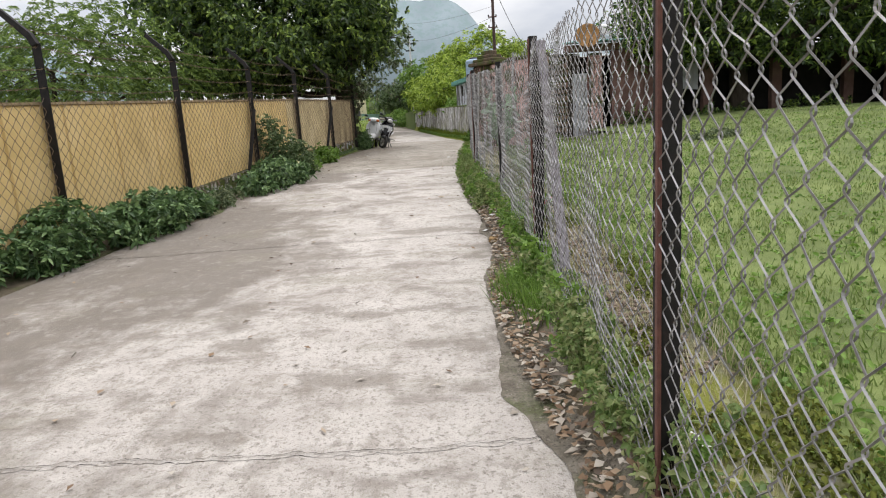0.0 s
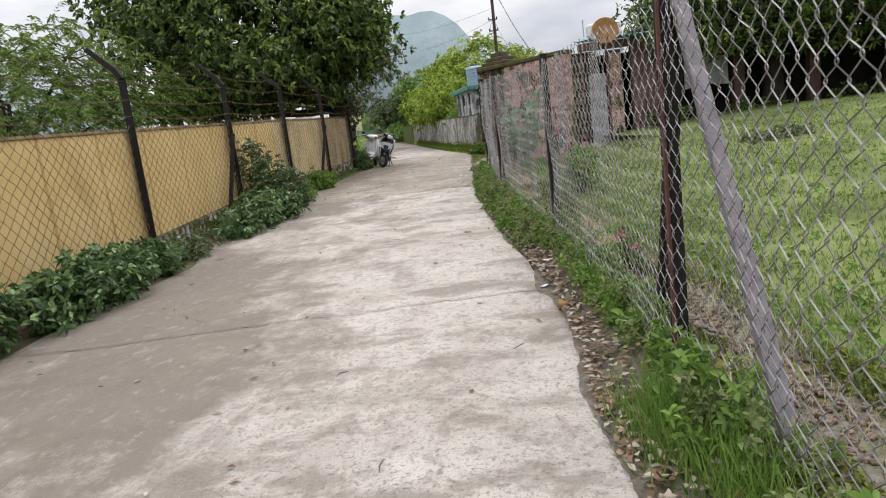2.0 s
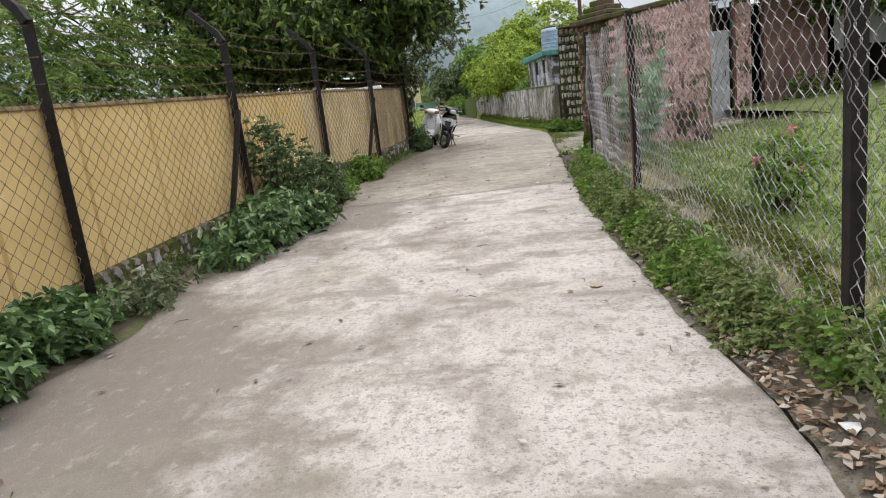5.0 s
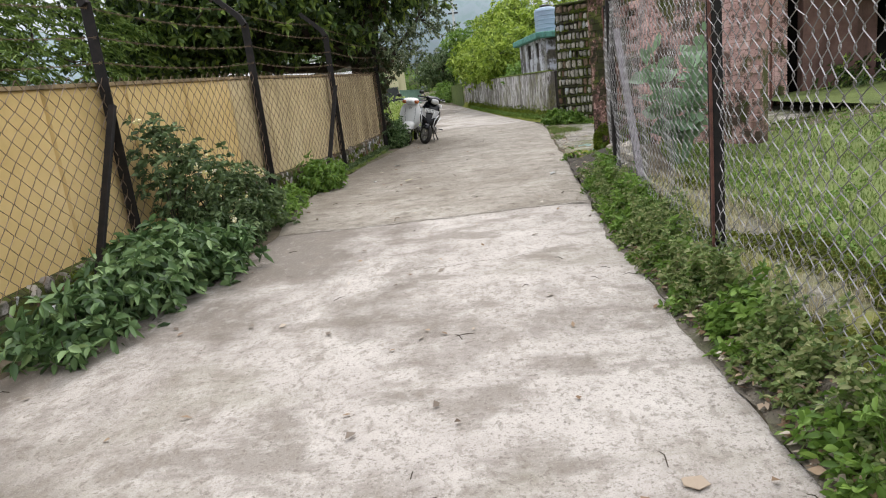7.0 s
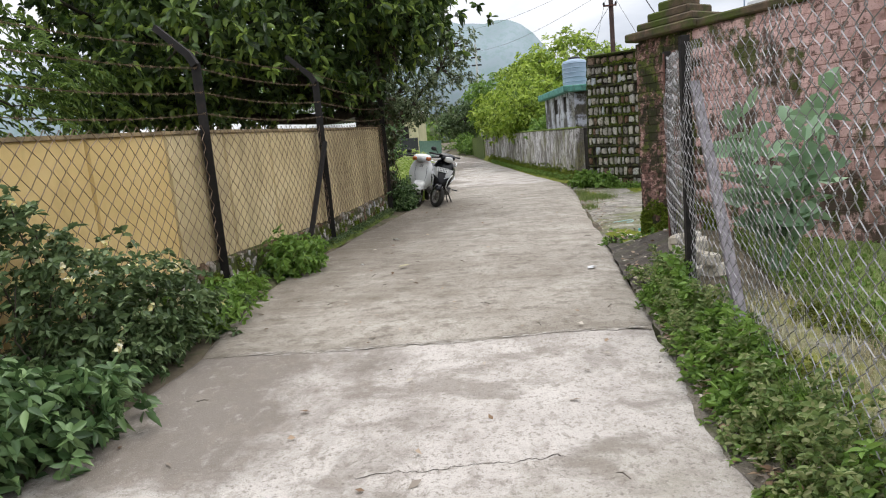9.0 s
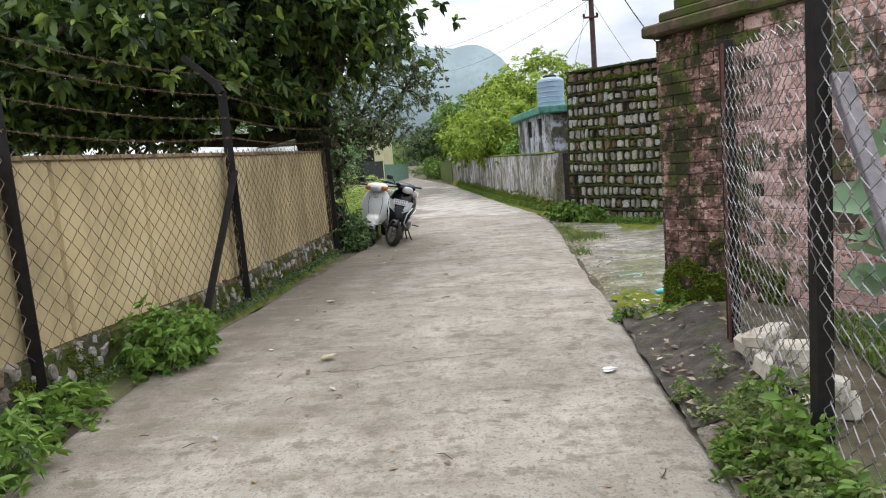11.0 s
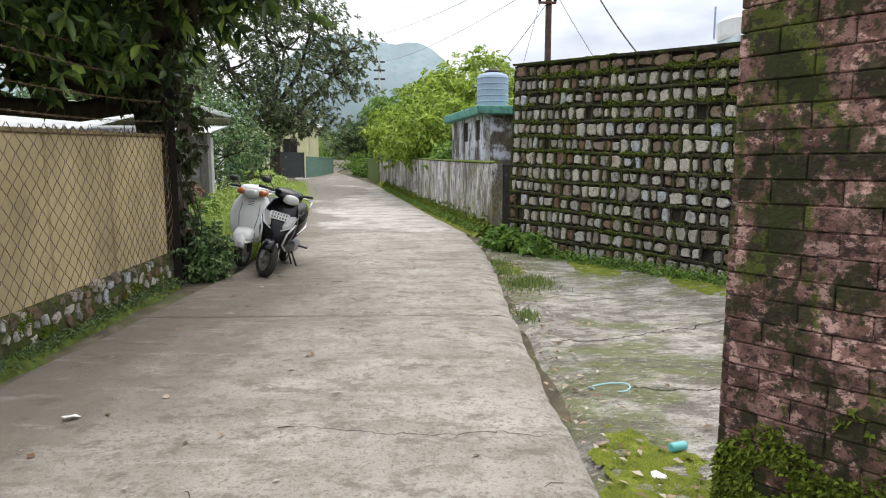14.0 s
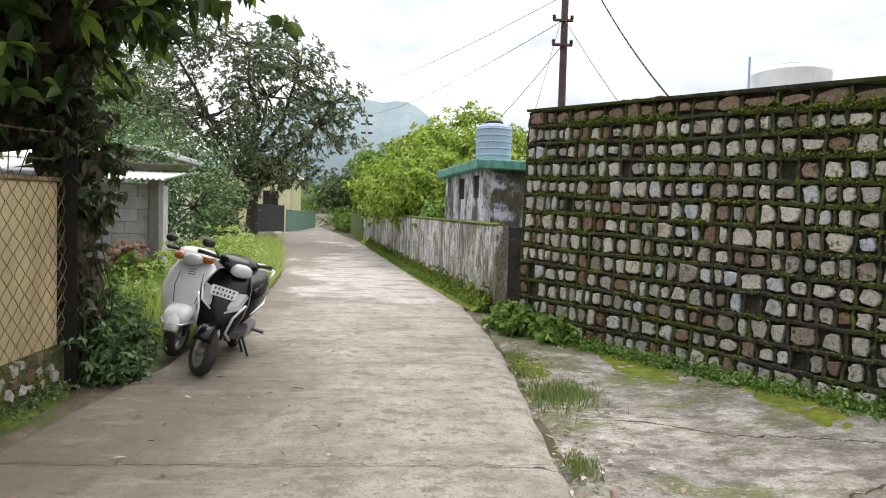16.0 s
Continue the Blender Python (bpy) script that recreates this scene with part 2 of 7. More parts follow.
M_DARKBRICK = mat("grimy_pillar_brick", [(0.3, (0.06, 0.034, 0.028)), (0.45, (0.14, 0.076, 0.062)), (0.55, (0.23, 0.13, 0.11)), (0.7, (0.36, 0.22, 0.19))], 11, 0.9, 0.8, 70,
                  [(11, (0.56, 0.36, 0.315), 0.53, 0.555, (1, 1, 1.6), 0.75), (2.6, (0.065, 0.09, 0.010), 0.51, 0.54, (1, 1, 0.6), 0.92), (6, (0.028, 0.034, 0.010), 0.50, 0.54, (1, 1, 0.9), 0.9), (30, (0.03, 0.022, 0.018), 0.53, 0.58, (1, 1, 1.4), 0.85), (85, (0.03, 0.025, 0.018), 0.56, 0.62, (1, 1, 1), 0.7)], rnd=0.3)
M_LEAF_MANGO = leafy("mango_leaves", [(0.022, 0.04, 0.013), (0.045, 0.08, 0.023), (0.08, 0.135, 0.036), (0.14, 0.215, 0.053), (0.34, 0.46, 0.09)], 0.34, 0.30)
M_LEAF_LIGHT = leafy("light_green_leaves", [(0.10, 0.16, 0.022), (0.21, 0.31, 0.04), (0.34, 0.45, 0.065), (0.46, 0.56, 0.12)], 0.5, 0.38)
M_LEAF_OLIVE = leafy("olive_green_leaves", [(0.05, 0.075, 0.035), (0.095, 0.13, 0.06), (0.16, 0.20, 0.10), (0.24, 0.27, 0.15)], 0.5, 0.3)
M_LEAF_ACACIA = leafy("feathery_leaves", [(0.07, 0.125, 0.03), (0.14, 0.22, 0.05), (0.25, 0.35, 0.075)], 0.5, 0.4)
M_LEAF_BUSH = leafy("bush_leaves", [(0.035, 0.07, 0.025), (0.07, 0.13, 0.046), (0.125, 0.21, 0.075), (0.22, 0.32, 0.13)], 0.45, 0.22)
M_LEAF_WEED = leafy("weed_leaves", [(0.08, 0.155, 0.026), (0.15, 0.26, 0.046), (0.24, 0.37, 0.08)], 0.5, 0.35)
M_LEAF_HERB = leafy("herb_leaves", [(0.09, 0.15, 0.04), (0.17, 0.245, 0.075), (0.26, 0.32, 0.12), (0.36, 0.36, 0.18)], 0.5, 0.35)
M_LEAF_HERBDARK = leafy("lantana_leaves", [(0.045, 0.075, 0.03), (0.075, 0.12, 0.045), (0.12, 0.18, 0.07), (0.19, 0.25, 0.11)], 0.5, 0.25)
M_YMOSS = leafy("yellow_moss", [(0.06, 0.07, 0.012), (0.105, 0.12, 0.018), (0.165, 0.18, 0.028), (0.16, 0.22, 0.05)], 0.8, 0.2)
M_STRAW = leafy("dry_straw", [(0.30, 0.25, 0.13), (0.45, 0.40, 0.25), (0.55, 0.52, 0.38)], 0.8, 0.2)
M_PILMOSS = leafy("moss_tufts", [(0.06, 0.085, 0.008), (0.12, 0.165, 0.014), (0.21, 0.27, 0.03)], 0.8, 0.15)
M_GRASS = leafy("grass_blades", [(0.09, 0.14, 0.035), (0.14, 0.20, 0.05), (0.20, 0.265, 0.075), (0.28, 0.31, 0.12)], 0.6, 0.35)
M_CALO = leafy("pale_broad_leaves", [(0.16, 0.26, 0.15), (0.22, 0.34, 0.20), (0.30, 0.42, 0.27)], 0.5, 0.25)
M_LITTER = leafy("dry_leaves", [(0.12, 0.07, 0.04), (0.22, 0.14, 0.08), (0.33, 0.24, 0.16), (0.5, 0.45, 0.38), (0.09, 0.06, 0.04)], 0.7, 0.1)
M_BARK = mat("bark", [(0.3, (0.03, 0.024, 0.018)), (0.6, (0.075, 0.06, 0.045)), (0.8, (0.12, 0.10, 0.08))], 12, 0.95, 0.8, 30, stretch=(1, 1, 0.25))
M_WHITEWASH = mat("stained_whitewash", [(0.3, (0.42, 0.40, 0.39)), (0.5, (0.60, 0.58, 0.58)), (0.7, (0.74, 0.73, 0.75))], 3, 0.9, 0.4, 40,
                  [(2.2, (0.075, 0.065, 0.05), 0.46, 0.56, (1, 1, 0.3), 0.85), (1.2, (0.17, 0.17, 0.035), 0.50, 0.62, (1, 1, 0.6), 0.75), (9, (0.10, 0.09, 0.07), 0.51, 0.57, (1, 1, 0.3), 0.85), (26, (0.08, 0.07, 0.05), 0.52, 0.58, (1, 1, 0.5), 0.8), (60, (0.5, 0.48, 0.46), 0.56, 0.62, (1, 1, 0.6), 0.5)])
M_SHEDWALL = mat("grimy_shed_plaster", [(0.3, (0.40, 0.40, 0.42)), (0.5, (0.56, 0.57, 0.62)), (0.7, (0.68, 0.70, 0.78))], 3, 0.9, 0.4, 40,
                 [(2.6, (0.06, 0.05, 0.04), 0.48, 0.56, (1, 1, 0.35), 0.9), (2.0, (0.14, 0.13, 0.04), 0.53, 0.64, (1, 1, 0.2), 0.7), (12, (0.08, 0.07, 0.06), 0.54, 0.59, (1, 1, 0.6), 0.8)])
M_GREENPAINT = mat("teal_green_paint", [(0.3, (0.05, 0.15, 0.12)), (0.5, (0.10, 0.28, 0.23)), (0.7, (0.16, 0.36, 0.30))], 7, 0.7, 0.2, 40, [(6, (0.06, 0.07, 0.05), 0.54, 0.68, (1, 1, 0.5), 0.8)])
M_TANK = mat("blue_grey_plastic", [(0.3, (0.27, 0.36, 0.47)), (0.7, (0.36, 0.45, 0.56))], 2, 0.5, 0.05, 20, spec=0.4)
M_BLACK = mat("black_plastic", [(0.3, (0.012, 0.012, 0.013)), (0.7, (0.03, 0.03, 0.032))], 12, 0.5, 0.1, 60, spec=0.4)
M_WHITE = mat("white_wall_paint", [(0.3, (0.60, 0.60, 0.60)), (0.7, (0.80, 0.80, 0.79))], 2, 0.8, 0.15, 40, [(2, (0.35, 0.33, 0.30), 0.6, 0.75, UP, 0.5)])
# distance haze is put into the hills' pale blue-grey colour
M_HAZEHILL = mat("forested_hill_hazed", [(0.3, (0.20, 0.25, 0.27)), (0.5, (0.245, 0.30, 0.325)), (0.7, (0.29, 0.345, 0.38))], 0.03, 1.0, 0.0, 1, [(0.12, (0.17, 0.25, 0.24), 0.45, 0.6, (1, 1, 1), 0.6)])


# ---------------------------------------------------------------- mesh tools
class Shape:
    """Gathers vertices and faces of one mesh."""

    def __init__(self):
        self.v, self.f = [], []

    def add(self, verts, faces, m=None):
        k = len(self.v)
        self.v += [tuple(m @ Vector(p)) if m else tuple(p) for p in verts]
        self.f += [tuple(i + k for i in f) for f in faces]
        return self

    def box(self, sx, sy, sz, m=None, bevel=0.0):
        """A box about the origin, with chamfered edges."""
        x, y, z = sx / 2, sy / 2, sz / 2
        c = min(bevel, x * 0.45, y * 0.45, z * 0.45)
        if c <= 0:
            vs = [(i * x, j * y, k * z) for i in (-1, 1) for j in (-1, 1) for k in (-1, 1)]
            return self.add(vs, [(0, 1, 3, 2), (4, 6, 7, 5), (0, 4, 5, 1), (2, 3, 7, 6), (0, 2, 6, 4), (1, 5, 7, 3)], m)
        vs, at = [], {}
        for i in (-1, 1):
            for j in (-1, 1):
                for k in (-1, 1):
                    for a in range(3):
                        at[i, j, k, a] = len(vs)
                        vs.append((i * (x - c * (a != 0)), j * (y - c * (a != 1)), k * (z - c * (a != 2))))
        fs = []
        for a in range(3):
            for s in (-1, 1):
                q = []
                for u, w in ((-1, -1), (1, -1), (1, 1), (-1, 1)):
                    p = [u, w]
                    p.insert(a, s)
                    q.append(at[(*p, a)])
                fs.append(tuple(q if (s > 0) == (a != 1) else q[::-1]))
            b, d = [(1, 2), (0, 2), (0, 1)][a]
            for u in (-1, 1):
                for w in (-1, 1):
                    q = []
                    for s, ax in ((-1, b), (1, b), (1, d), (-1, d)):
                        p = [0, 0, 0]
                        p[a], p[b], p[d] = s, u, w
                        q.append(at[(*p, ax)])
                    fs.append(tuple(q))
        for i in (-1, 1):
            for j in (-1, 1):
                for k in (-1, 1):
                    fs.append((at[i, j, k, 0], at[i, j, k, 1], at[i, j, k, 2]))
        return self.add(vs, fs, m)

    def tube(self, pts, radii, n=8, caps=True):
        """A tapered tube along points."""
        pts = [Vector(p) for p in pts]
        radii = radii if isinstance(radii, (list, tuple)) else [radii] * len(pts)
        side = None
        k0 = len(self.v)
        for i, p in enumerate(pts):
            d = (pts[min(i + 1, len(pts) - 1)] - pts[max(i - 1, 0)]).normalized()
            if side is None:
                side = d.orthogonal().normalized()
            side = (side - d * side.dot(d)).normalized()
            up = d.cross(side)
            for a in range(n):
                w = 2 * math.pi * a / n
                self.v.append(tuple(p + (side * math.cos(w) + up * math.sin(w)) * radii[i]))
        for i in range(len(pts) - 1):
            for a in range(n):
                b = (a + 1) % n
                self.f.append((k0 + i * n + a, k0 + i * n + b, k0 + (i + 1) * n + b, k0 + (i + 1) * n + a))
        if caps:
            self.f.append(tuple(k0 + a for a in range(n))[::-1])
            self.f.append(tuple(k0 + (len(pts) - 1) * n + a for a in range(n)))
        return self

    def lathe(self, profile, n=24, m=None):
        """A turned body from (radius, height) pairs."""
        vs = [(r * math.cos(2 * math.pi * a / n), r * math.sin(2 * math.pi * a / n), z) for r, z in profile for a in range(n)]
        fs = [(i * n + a, i * n + (a + 1) % n, (i + 1) * n + (a + 1) % n, (i + 1) * n + a) for i in range(len(profile) - 1) for a in range(n)]
        fs += [tuple(range(n))[::-1], tuple((len(profile) - 1) * n + a for a in range(n))]
        return self.add(vs, fs, m)

    def loft(self, rings, m=None, caps=True):
        """Skins rings of equal count."""
        n = len(rings[0])
        fs = [(i * n + a, i * n + (a + 1) % n, (i + 1) * n + (a + 1) % n, (i + 1) * n + a) for i in range(len(rings) - 1) for a in range(n)]
        if caps:
            fs += [tuple(range(n))[::-1], tuple((len(rings) - 1) * n + a for a in range(n))]
        return self.add([p for r in rings for p in r], fs, m)

    def mesh(self, name, material, smooth=False):
        me = bpy.data.meshes.new(name)
        me.from_pydata(self.v, [], self.f)
        me.materials.append(material)
        if smooth:
            me.polygons.foreach_set("use_smooth", [True] * len(me.polygons))
        me.update()
        return me


def part(name, shape, material, parent=None, label="", smooth=False, m=None):
    """One mesh object under a thing, a part or the setting."""
    data = shape if isinstance(shape, bpy.types.Mesh) else shape.mesh(name, material, smooth)
    ob = new(name, data)
    if m is not None:
        ob.matrix_basis = m
    if parent is not None:
        ob.parent = parent
    if label:
        tagged(ob, label)
    return ob


def thing(name, m, label, category, group="", kind=""):
    ob = new(name)
    ob.empty_display_size = 0.1
    ob.matrix_basis = m
    return tagged(ob, label, category, group, kind)


def structure(name, shape, material, label, category, smooth=False):
    return tagged(part(name, shape, material, smooth=smooth), label, category, kind="structure")


def quads_mesh(name, verts, material, n=4):
    """A mesh of loose faces of n corners each, from an array (count, n, 3)."""
    v = np.asarray(verts, np.float32).reshape(-1, 3)
    count = len(v) // n
    me = bpy.data.meshes.new(name)
    me.vertices.add(len(v))
    me.vertices.foreach_set("co", v.ravel())
    me.loops.add(len(v))
    me.loops.foreach_set("vertex_index", np.arange(len(v), dtype=np.int32))
    me.polygons.add(count)
    me.polygons.foreach_set("loop_start", np.arange(0, len(v), n, dtype=np.int32))
    me.polygons.foreach_set("loop_total", np.full(count, n, np.int32))
    me.materials.append(material)
    me.update(calc_edges=True)
    return me


rng = np.random.default_rng(7)


def unit(v):
    return v / np.maximum(np.linalg.norm(v, axis=-1, keepdims=True), 1e-9)


def leaves(points, length, width, droop=0.3, dirs=None, fold=0.25):
    """Leaf blades at points: pointed, folded along the middle; an array (count, 6, 3) of six-cornered faces in two halves."""
    n = len(points)
    d = unit((rng.normal(size=(n, 3)) * (1, 1, 0.6) if dirs is None else dirs) + np.array([0, 0, -droop]))
    nrm = unit(np.cross(d, rng.normal(size=(n, 3))) + np.array([0, 0, 0.9]))
    s = unit(np.cross(d, nrm))
    nrm = np.cross(s, d)
    ln = (length * rng.uniform(0.6, 1.25, n))[:, None]
    wd = (width * rng.uniform(0.7, 1.2, n))[:, None]
    a, tip = points, points + d * ln - np.array([0, 0, 0.12]) * ln
    mid1, mid2 = points + d * ln * 0.3, points + d * ln * 0.68
    lift = nrm * wd * fold
    l1, l2 = mid1 + s * wd * 0.5 + lift, mid2 + s * wd * 0.42 + lift
    r1, r2 = mid1 - s * wd * 0.5 + lift, mid2 - s * wd * 0.42 + lift
    return a, l1, l2, tip, r2, r1


def leaf_mesh(name, points, length, width, material, **kw):
    """Two four-cornered halves per leaf that share the midrib."""
    a, l1, l2, tip, r2, r1 = leaves(np.asarray(points), length, width, **kw)
    n = len(a)
    v = np.stack([a, l1, l2, tip, r2, r1], 1).astype(np.float32).reshape(-1, 3)
    idx = np.arange(n)[:, None] * 6
    loops = np.concatenate([idx + [0, 1, 2, 3], idx + [0, 3, 4, 5]], 1).astype(np.int32).ravel()
    me = bpy.data.meshes.new(name)
    me.vertices.add(len(v))
    me.vertices.foreach_set("co", v.ravel())
    me.loops.add(len(loops))
    me.loops.foreach_set("vertex_index", loops)
    me.polygons.add(2 * n)
    me.polygons.foreach_set("loop_start", np.arange(0, 8 * n, 4, dtype=np.int32))
    me.polygons.foreach_set("loop_total", np.full(2 * n, 4, np.int32))
    me.materials.append(material)
    me.update(calc_edges=True)
    return me


def cloud(blobs, clumps, per, size):
    """Points in clumps over the outer part of ellipsoids (centre, radii)."""
    out = []
    vol = np.array([b[3] * b[4] * b[5] for b in blobs]) ** 0.66
    for b, share in zip(blobs, vol / vol.sum()):
        k = max(int(clumps * share), 4)
        u = unit(rng.normal(size=(k, 3))) * (rng.uniform(0.25, 1.0, (k, 1)) ** 0.45)
        c = u * b[3:6] + b[:3]
        p = c[:, None, :] + rng.normal(size=(k, per, 3)) * size * np.array([1, 1, 0.7])
        out.append(p.reshape(-1, 3))
    return np.concatenate(out)


def whorl_mesh(name, tips, per, length, width, material, droop=0.3, lean=0.5):
    """Leaves that stand out in a star round each shoot's tip."""
    tips = np.asarray(tips)
    n = len(tips)
    axis = unit(unit(tips - tips.mean(0)) * 0.7 + rng.normal(size=(n, 3)) * 0.45 + np.array([0, 0, lean]))
    e1 = unit(np.cross(axis, rng.normal(size=(n, 3))))
    e2 = np.cross(axis, e1)
    az = (np.arange(per) * 2 * math.pi / per)[None, :] + rng.uniform(-0.35, 0.35, (n, per))
    el = rng.uniform(-0.15, 0.75, (n, per))[..., None]
    d = np.cos(el) * (np.cos(az)[..., None] * e1[:, None] + np.sin(az)[..., None] * e2[:, None]) + np.sin(el) * axis[:, None]
    p = tips[:, None] + axis[:, None] * rng.uniform(-0.3, 0.1, (n, per, 1)) * length
    return leaf_mesh(name, p.reshape(-1, 3), length, width, material, droop=droop, dirs=d.reshape(-1, 3))


def frond_mesh(name, roots, length, leaflet, width, material, nodes=11):
    """Arching feathery sprays: pairs of narrow leaflets along a drooping rib."""
    roots = np.asarray(roots)
    n = len(roots)
    head = unit(unit(roots - roots.mean(0)) * (1, 1, 0.4) + rng.normal(size=(n, 3)) * 0.6 + np.array([0, 0, 0.5]))
    side = unit(np.cross(head, np.array([0, 0, 1.0])))
    ln = (length * rng.uniform(0.6, 1.3, n))[:, None]
    pts, dirs = [], []
    for i in range(nodes):
        u = i / (nodes - 1)
        rib = roots + head * ln * u - np.array([0, 0, 0.75]) * ln * u * u
        along = unit(head - np.array([0, 0, 1.5]) * u)
        for sg in (-1, 1):
            pts.append(rib)
            dirs.append(unit(along * 0.75 + sg * side + rng.normal(size=(n, 3)) * 0.18))
    return leaf_mesh(name, np.concatenate(pts), leaflet, width, material, droop=0.15, dirs=np.concatenate(dirs))


def limb(shape, p, q, r0, r1, bends=4, wob=0.12):
    """A crooked tapered branch."""
    p, q = Vector(p), Vector(q)
    length = (q - p).length
    pts = [p.lerp(q, i / bends) + (Vector(rng.normal(size=3)) * wob * length * 0.35 if 0 < i < bends else Vector()) for i in range(bends + 1)]
    shape.tube(pts, [r0 + (r1 - r0) * i / bends for i in range(bends + 1)], 7)


def tree(label, base, fork, radius, blobs, clumps, per, size, length, width, leaf_material, name="tree", droop=0.3, twigs=26, habit="loose"):
    """A trunk with limbs to the crown's masses, and a crown of many leaves."""
    ob = thing(name, pose(*base), label, "tree")
    lumpy = list(blobs)
    for b in blobs:
        for _ in range(4):
            u = unit(rng.normal(size=3)) * 0.82
            q = rng.uniform(0.3, 0.5)
            lumpy.append((b[0] + u[0] * b[3], b[1] + u[1] * b[4], b[2] + u[2] * b[5], b[3] * q, b[4] * q, b[5] * q))
    lump_rel = [(b[0] - base[0], b[1] - base[1], b[2] - base[2], *b[3:]) for b in lumpy]
    rel = [(b[0] - base[0], b[1] - base[1], b[2] - base[2], *b[3:]) for b in blobs]
    s = Shape()
    fx, fy, fz = fork[0] - base[0], fork[1] - base[1], fork[2] - base[2]
    s.tube([(0, 0, -0.15), (0.02, 0, 0.12), (fx * 0.3, fy * 0.3, fz * 0.45), (fx, fy, fz)], [radius * 1.5, radius * 1.1, radius * 0.9, radius * 0.8], 10)
    for b in rel:
        limb(s, (fx, fy, fz - 0.05), b[:3], radius * 0.55, radius * 0.2)
        for _ in range(max(3, twigs // len(rel))):
            u = unit(rng.normal(size=3)) * 0.85 * np.array(b[3:6])
            limb(s, b[:3], np.array(b[:3]) + u, radius * 0.2, radius * 0.05, 3)
    part("trunk", s, M_BARK, ob, smooth=True)
    if habit == "whorl":
        crown = whorl_mesh("crown", cloud(lump_rel, clumps, 1, size), per, length, width, leaf_material, droop)
    elif habit == "frond":
        crown = frond_mesh("crown", cloud(lump_rel, clumps, 1, size), length * 4.5, length, width, leaf_material)
    else:
        crown = leaf_mesh("crown", cloud(lump_rel, clumps, per, size), length, width, leaf_material, droop=droop)
    tagged(part("crown", crown, leaf_material, ob), kind="stuff")
    return ob


# ---------------------------------------------------------------- the lie of the land
GROUND = ((-60, -0.6), (-30, -0.4), (0, 0.0), (4, 0.05), (6.6, 0.11), (10.5, 0.29), (13.5, 0.40), (15.5, 0.50), (18, 0.55), (21, 0.60), (25, 0.59), (31, 0.61), (38, 0.75), (46, 0.97), (60, 1.5), (90, 2.7))
LEFT = ((-8, -4.9), (0, -4.1), (5.3, -3.75), (7.1, -3.62), (9.3, -3.15), (10.4, -3.4), (11.2, -3.3), (12, -2.8), (13.6, -2.65), (15, -2.85), (17, -2.8), (20.5, -2.45), (22, -2.3), (26, -2.3), (31, -2.75), (38, -3.9), (46, -5.3), (60, -8.6))
RIGHT = ((-8, 0.45), (0, 0.5), (1.8, 0.50), (2.6, 0.44), (3.4, 0.38), (4.2, 0.36), (4.8, 0.38), (5.4, 0.47), (6.6, 0.54), (8.0, 0.49), (9.4, 0.40), (12.3, 0.37), (13.9, 0.47), (15.2, 0.52), (17, 0.62), (19.6, 0.70), (20.8, 0.78), (22.8, 0.93), (24.4, 0.98), (27, 0.95), (31, 0.52), (38, -0.35), (46, -1.6), (60, -5.2))
FENCE_L = ((-8, -5.54), (9.71, -3.77), (12.47, -3.47), (15.2, -3.2), (17.84, -2.86), (21.45, -2.70), (60, -1.0))
FENCE_R = ((-8, 0.62), (1.6, 0.68), (4.6, 0.76), (7.6, 0.79), (10.85, 0.67), (13.85, 0.74), (15.25, 0.97), (16.8, 1.4), (60, 1.4))


def line(table, y):
    return float(np.interp(y, [a for a, _ in table], [b for _, b in table]))


_sm = np.linspace(-60, 90, 601)
_sz = np.interp(_sm, [a for a, _ in GROUND], [b for _, b in GROUND])
_sz = np.convolve(np.pad(_sz, 4, "edge"), np.ones(9) / 9, "valid")


def gz(y):
    return float(np.interp(y, _sm, _sz))


def soil(x, y):
    """Height of the bare ground beside and under the road."""
    g = gz(y)
    xl, xr = line(LEFT, y), line(RIGHT, y)
    if y > 70 or y < -12:
        return g - 0.1
    if x < xl:
        a = min((xl - x) / 0.8, 1.0)
        return g - 0.012 + 0.05 * a * a * (3 - 2 * a) * (1 if y < 15 else max(0.35, 1 - (y - 15) / 4))
    if x > xr:
        yard = min(max((y - 16.2) / 0.8, 0), 1)
        f = line(FENCE_R, y)
        a = min(max((x - xr) / max(f - xr, 0.2), 0.0), 1.0)
        rise = 0.15 * a * a * (3 - 2 * a) + 0.45 * min(max((x - 2.5) / 6, 0), 1)
        h = g - 0.010 + rise * (1 - yard) - 0.06 * yard + yard * 0.05 * min(max(x - 2, 0), 3)
        return h
    return g - 0.14


def frange(a, b, step):
    return [a + (b - a) * i / max(int(round((b - a) / step)), 1) for i in range(max(int(round((b - a) / step)), 1) + 1)]


def sheet(xs, ys, height):
    s = Shape()
    s.v = [(x, y, height(x, y)) for y in ys for x in xs]
    n = len(xs)
    s.f = [(j * n + i, j * n + i + 1, (j + 1) * n + i + 1, (j + 1) * n + i) for j in range(len(ys) - 1) for i in range(n - 1)]
    return s


XS = [-3000, -1200, -400, -150, -60, -30, -18, -12, -9] + frange(-7, 3, 0.1) + [3.5, 4, 4.5, 5, 6, 7, 8, 9.5, 12, 18, 30, 60, 150, 400, 1200, 3000]
YS = [-3000, -800, -200, -60, -30, -15] + frange(-10, 28, 0.14) + frange(29, 70, 1.0) + [80, 90, 150, 300, 700, 1500, 3500]
structure("ground", sheet(XS, YS, lambda x, y: soil(x, y) + (0.018 * noise.noise((x * 2.2, y * 2.2, 0)) if -12 < y < 60 and -8 < x < 9 else 0)), M_SOIL, "dark damp soil verge with moss and weeds", "ground", smooth=True)

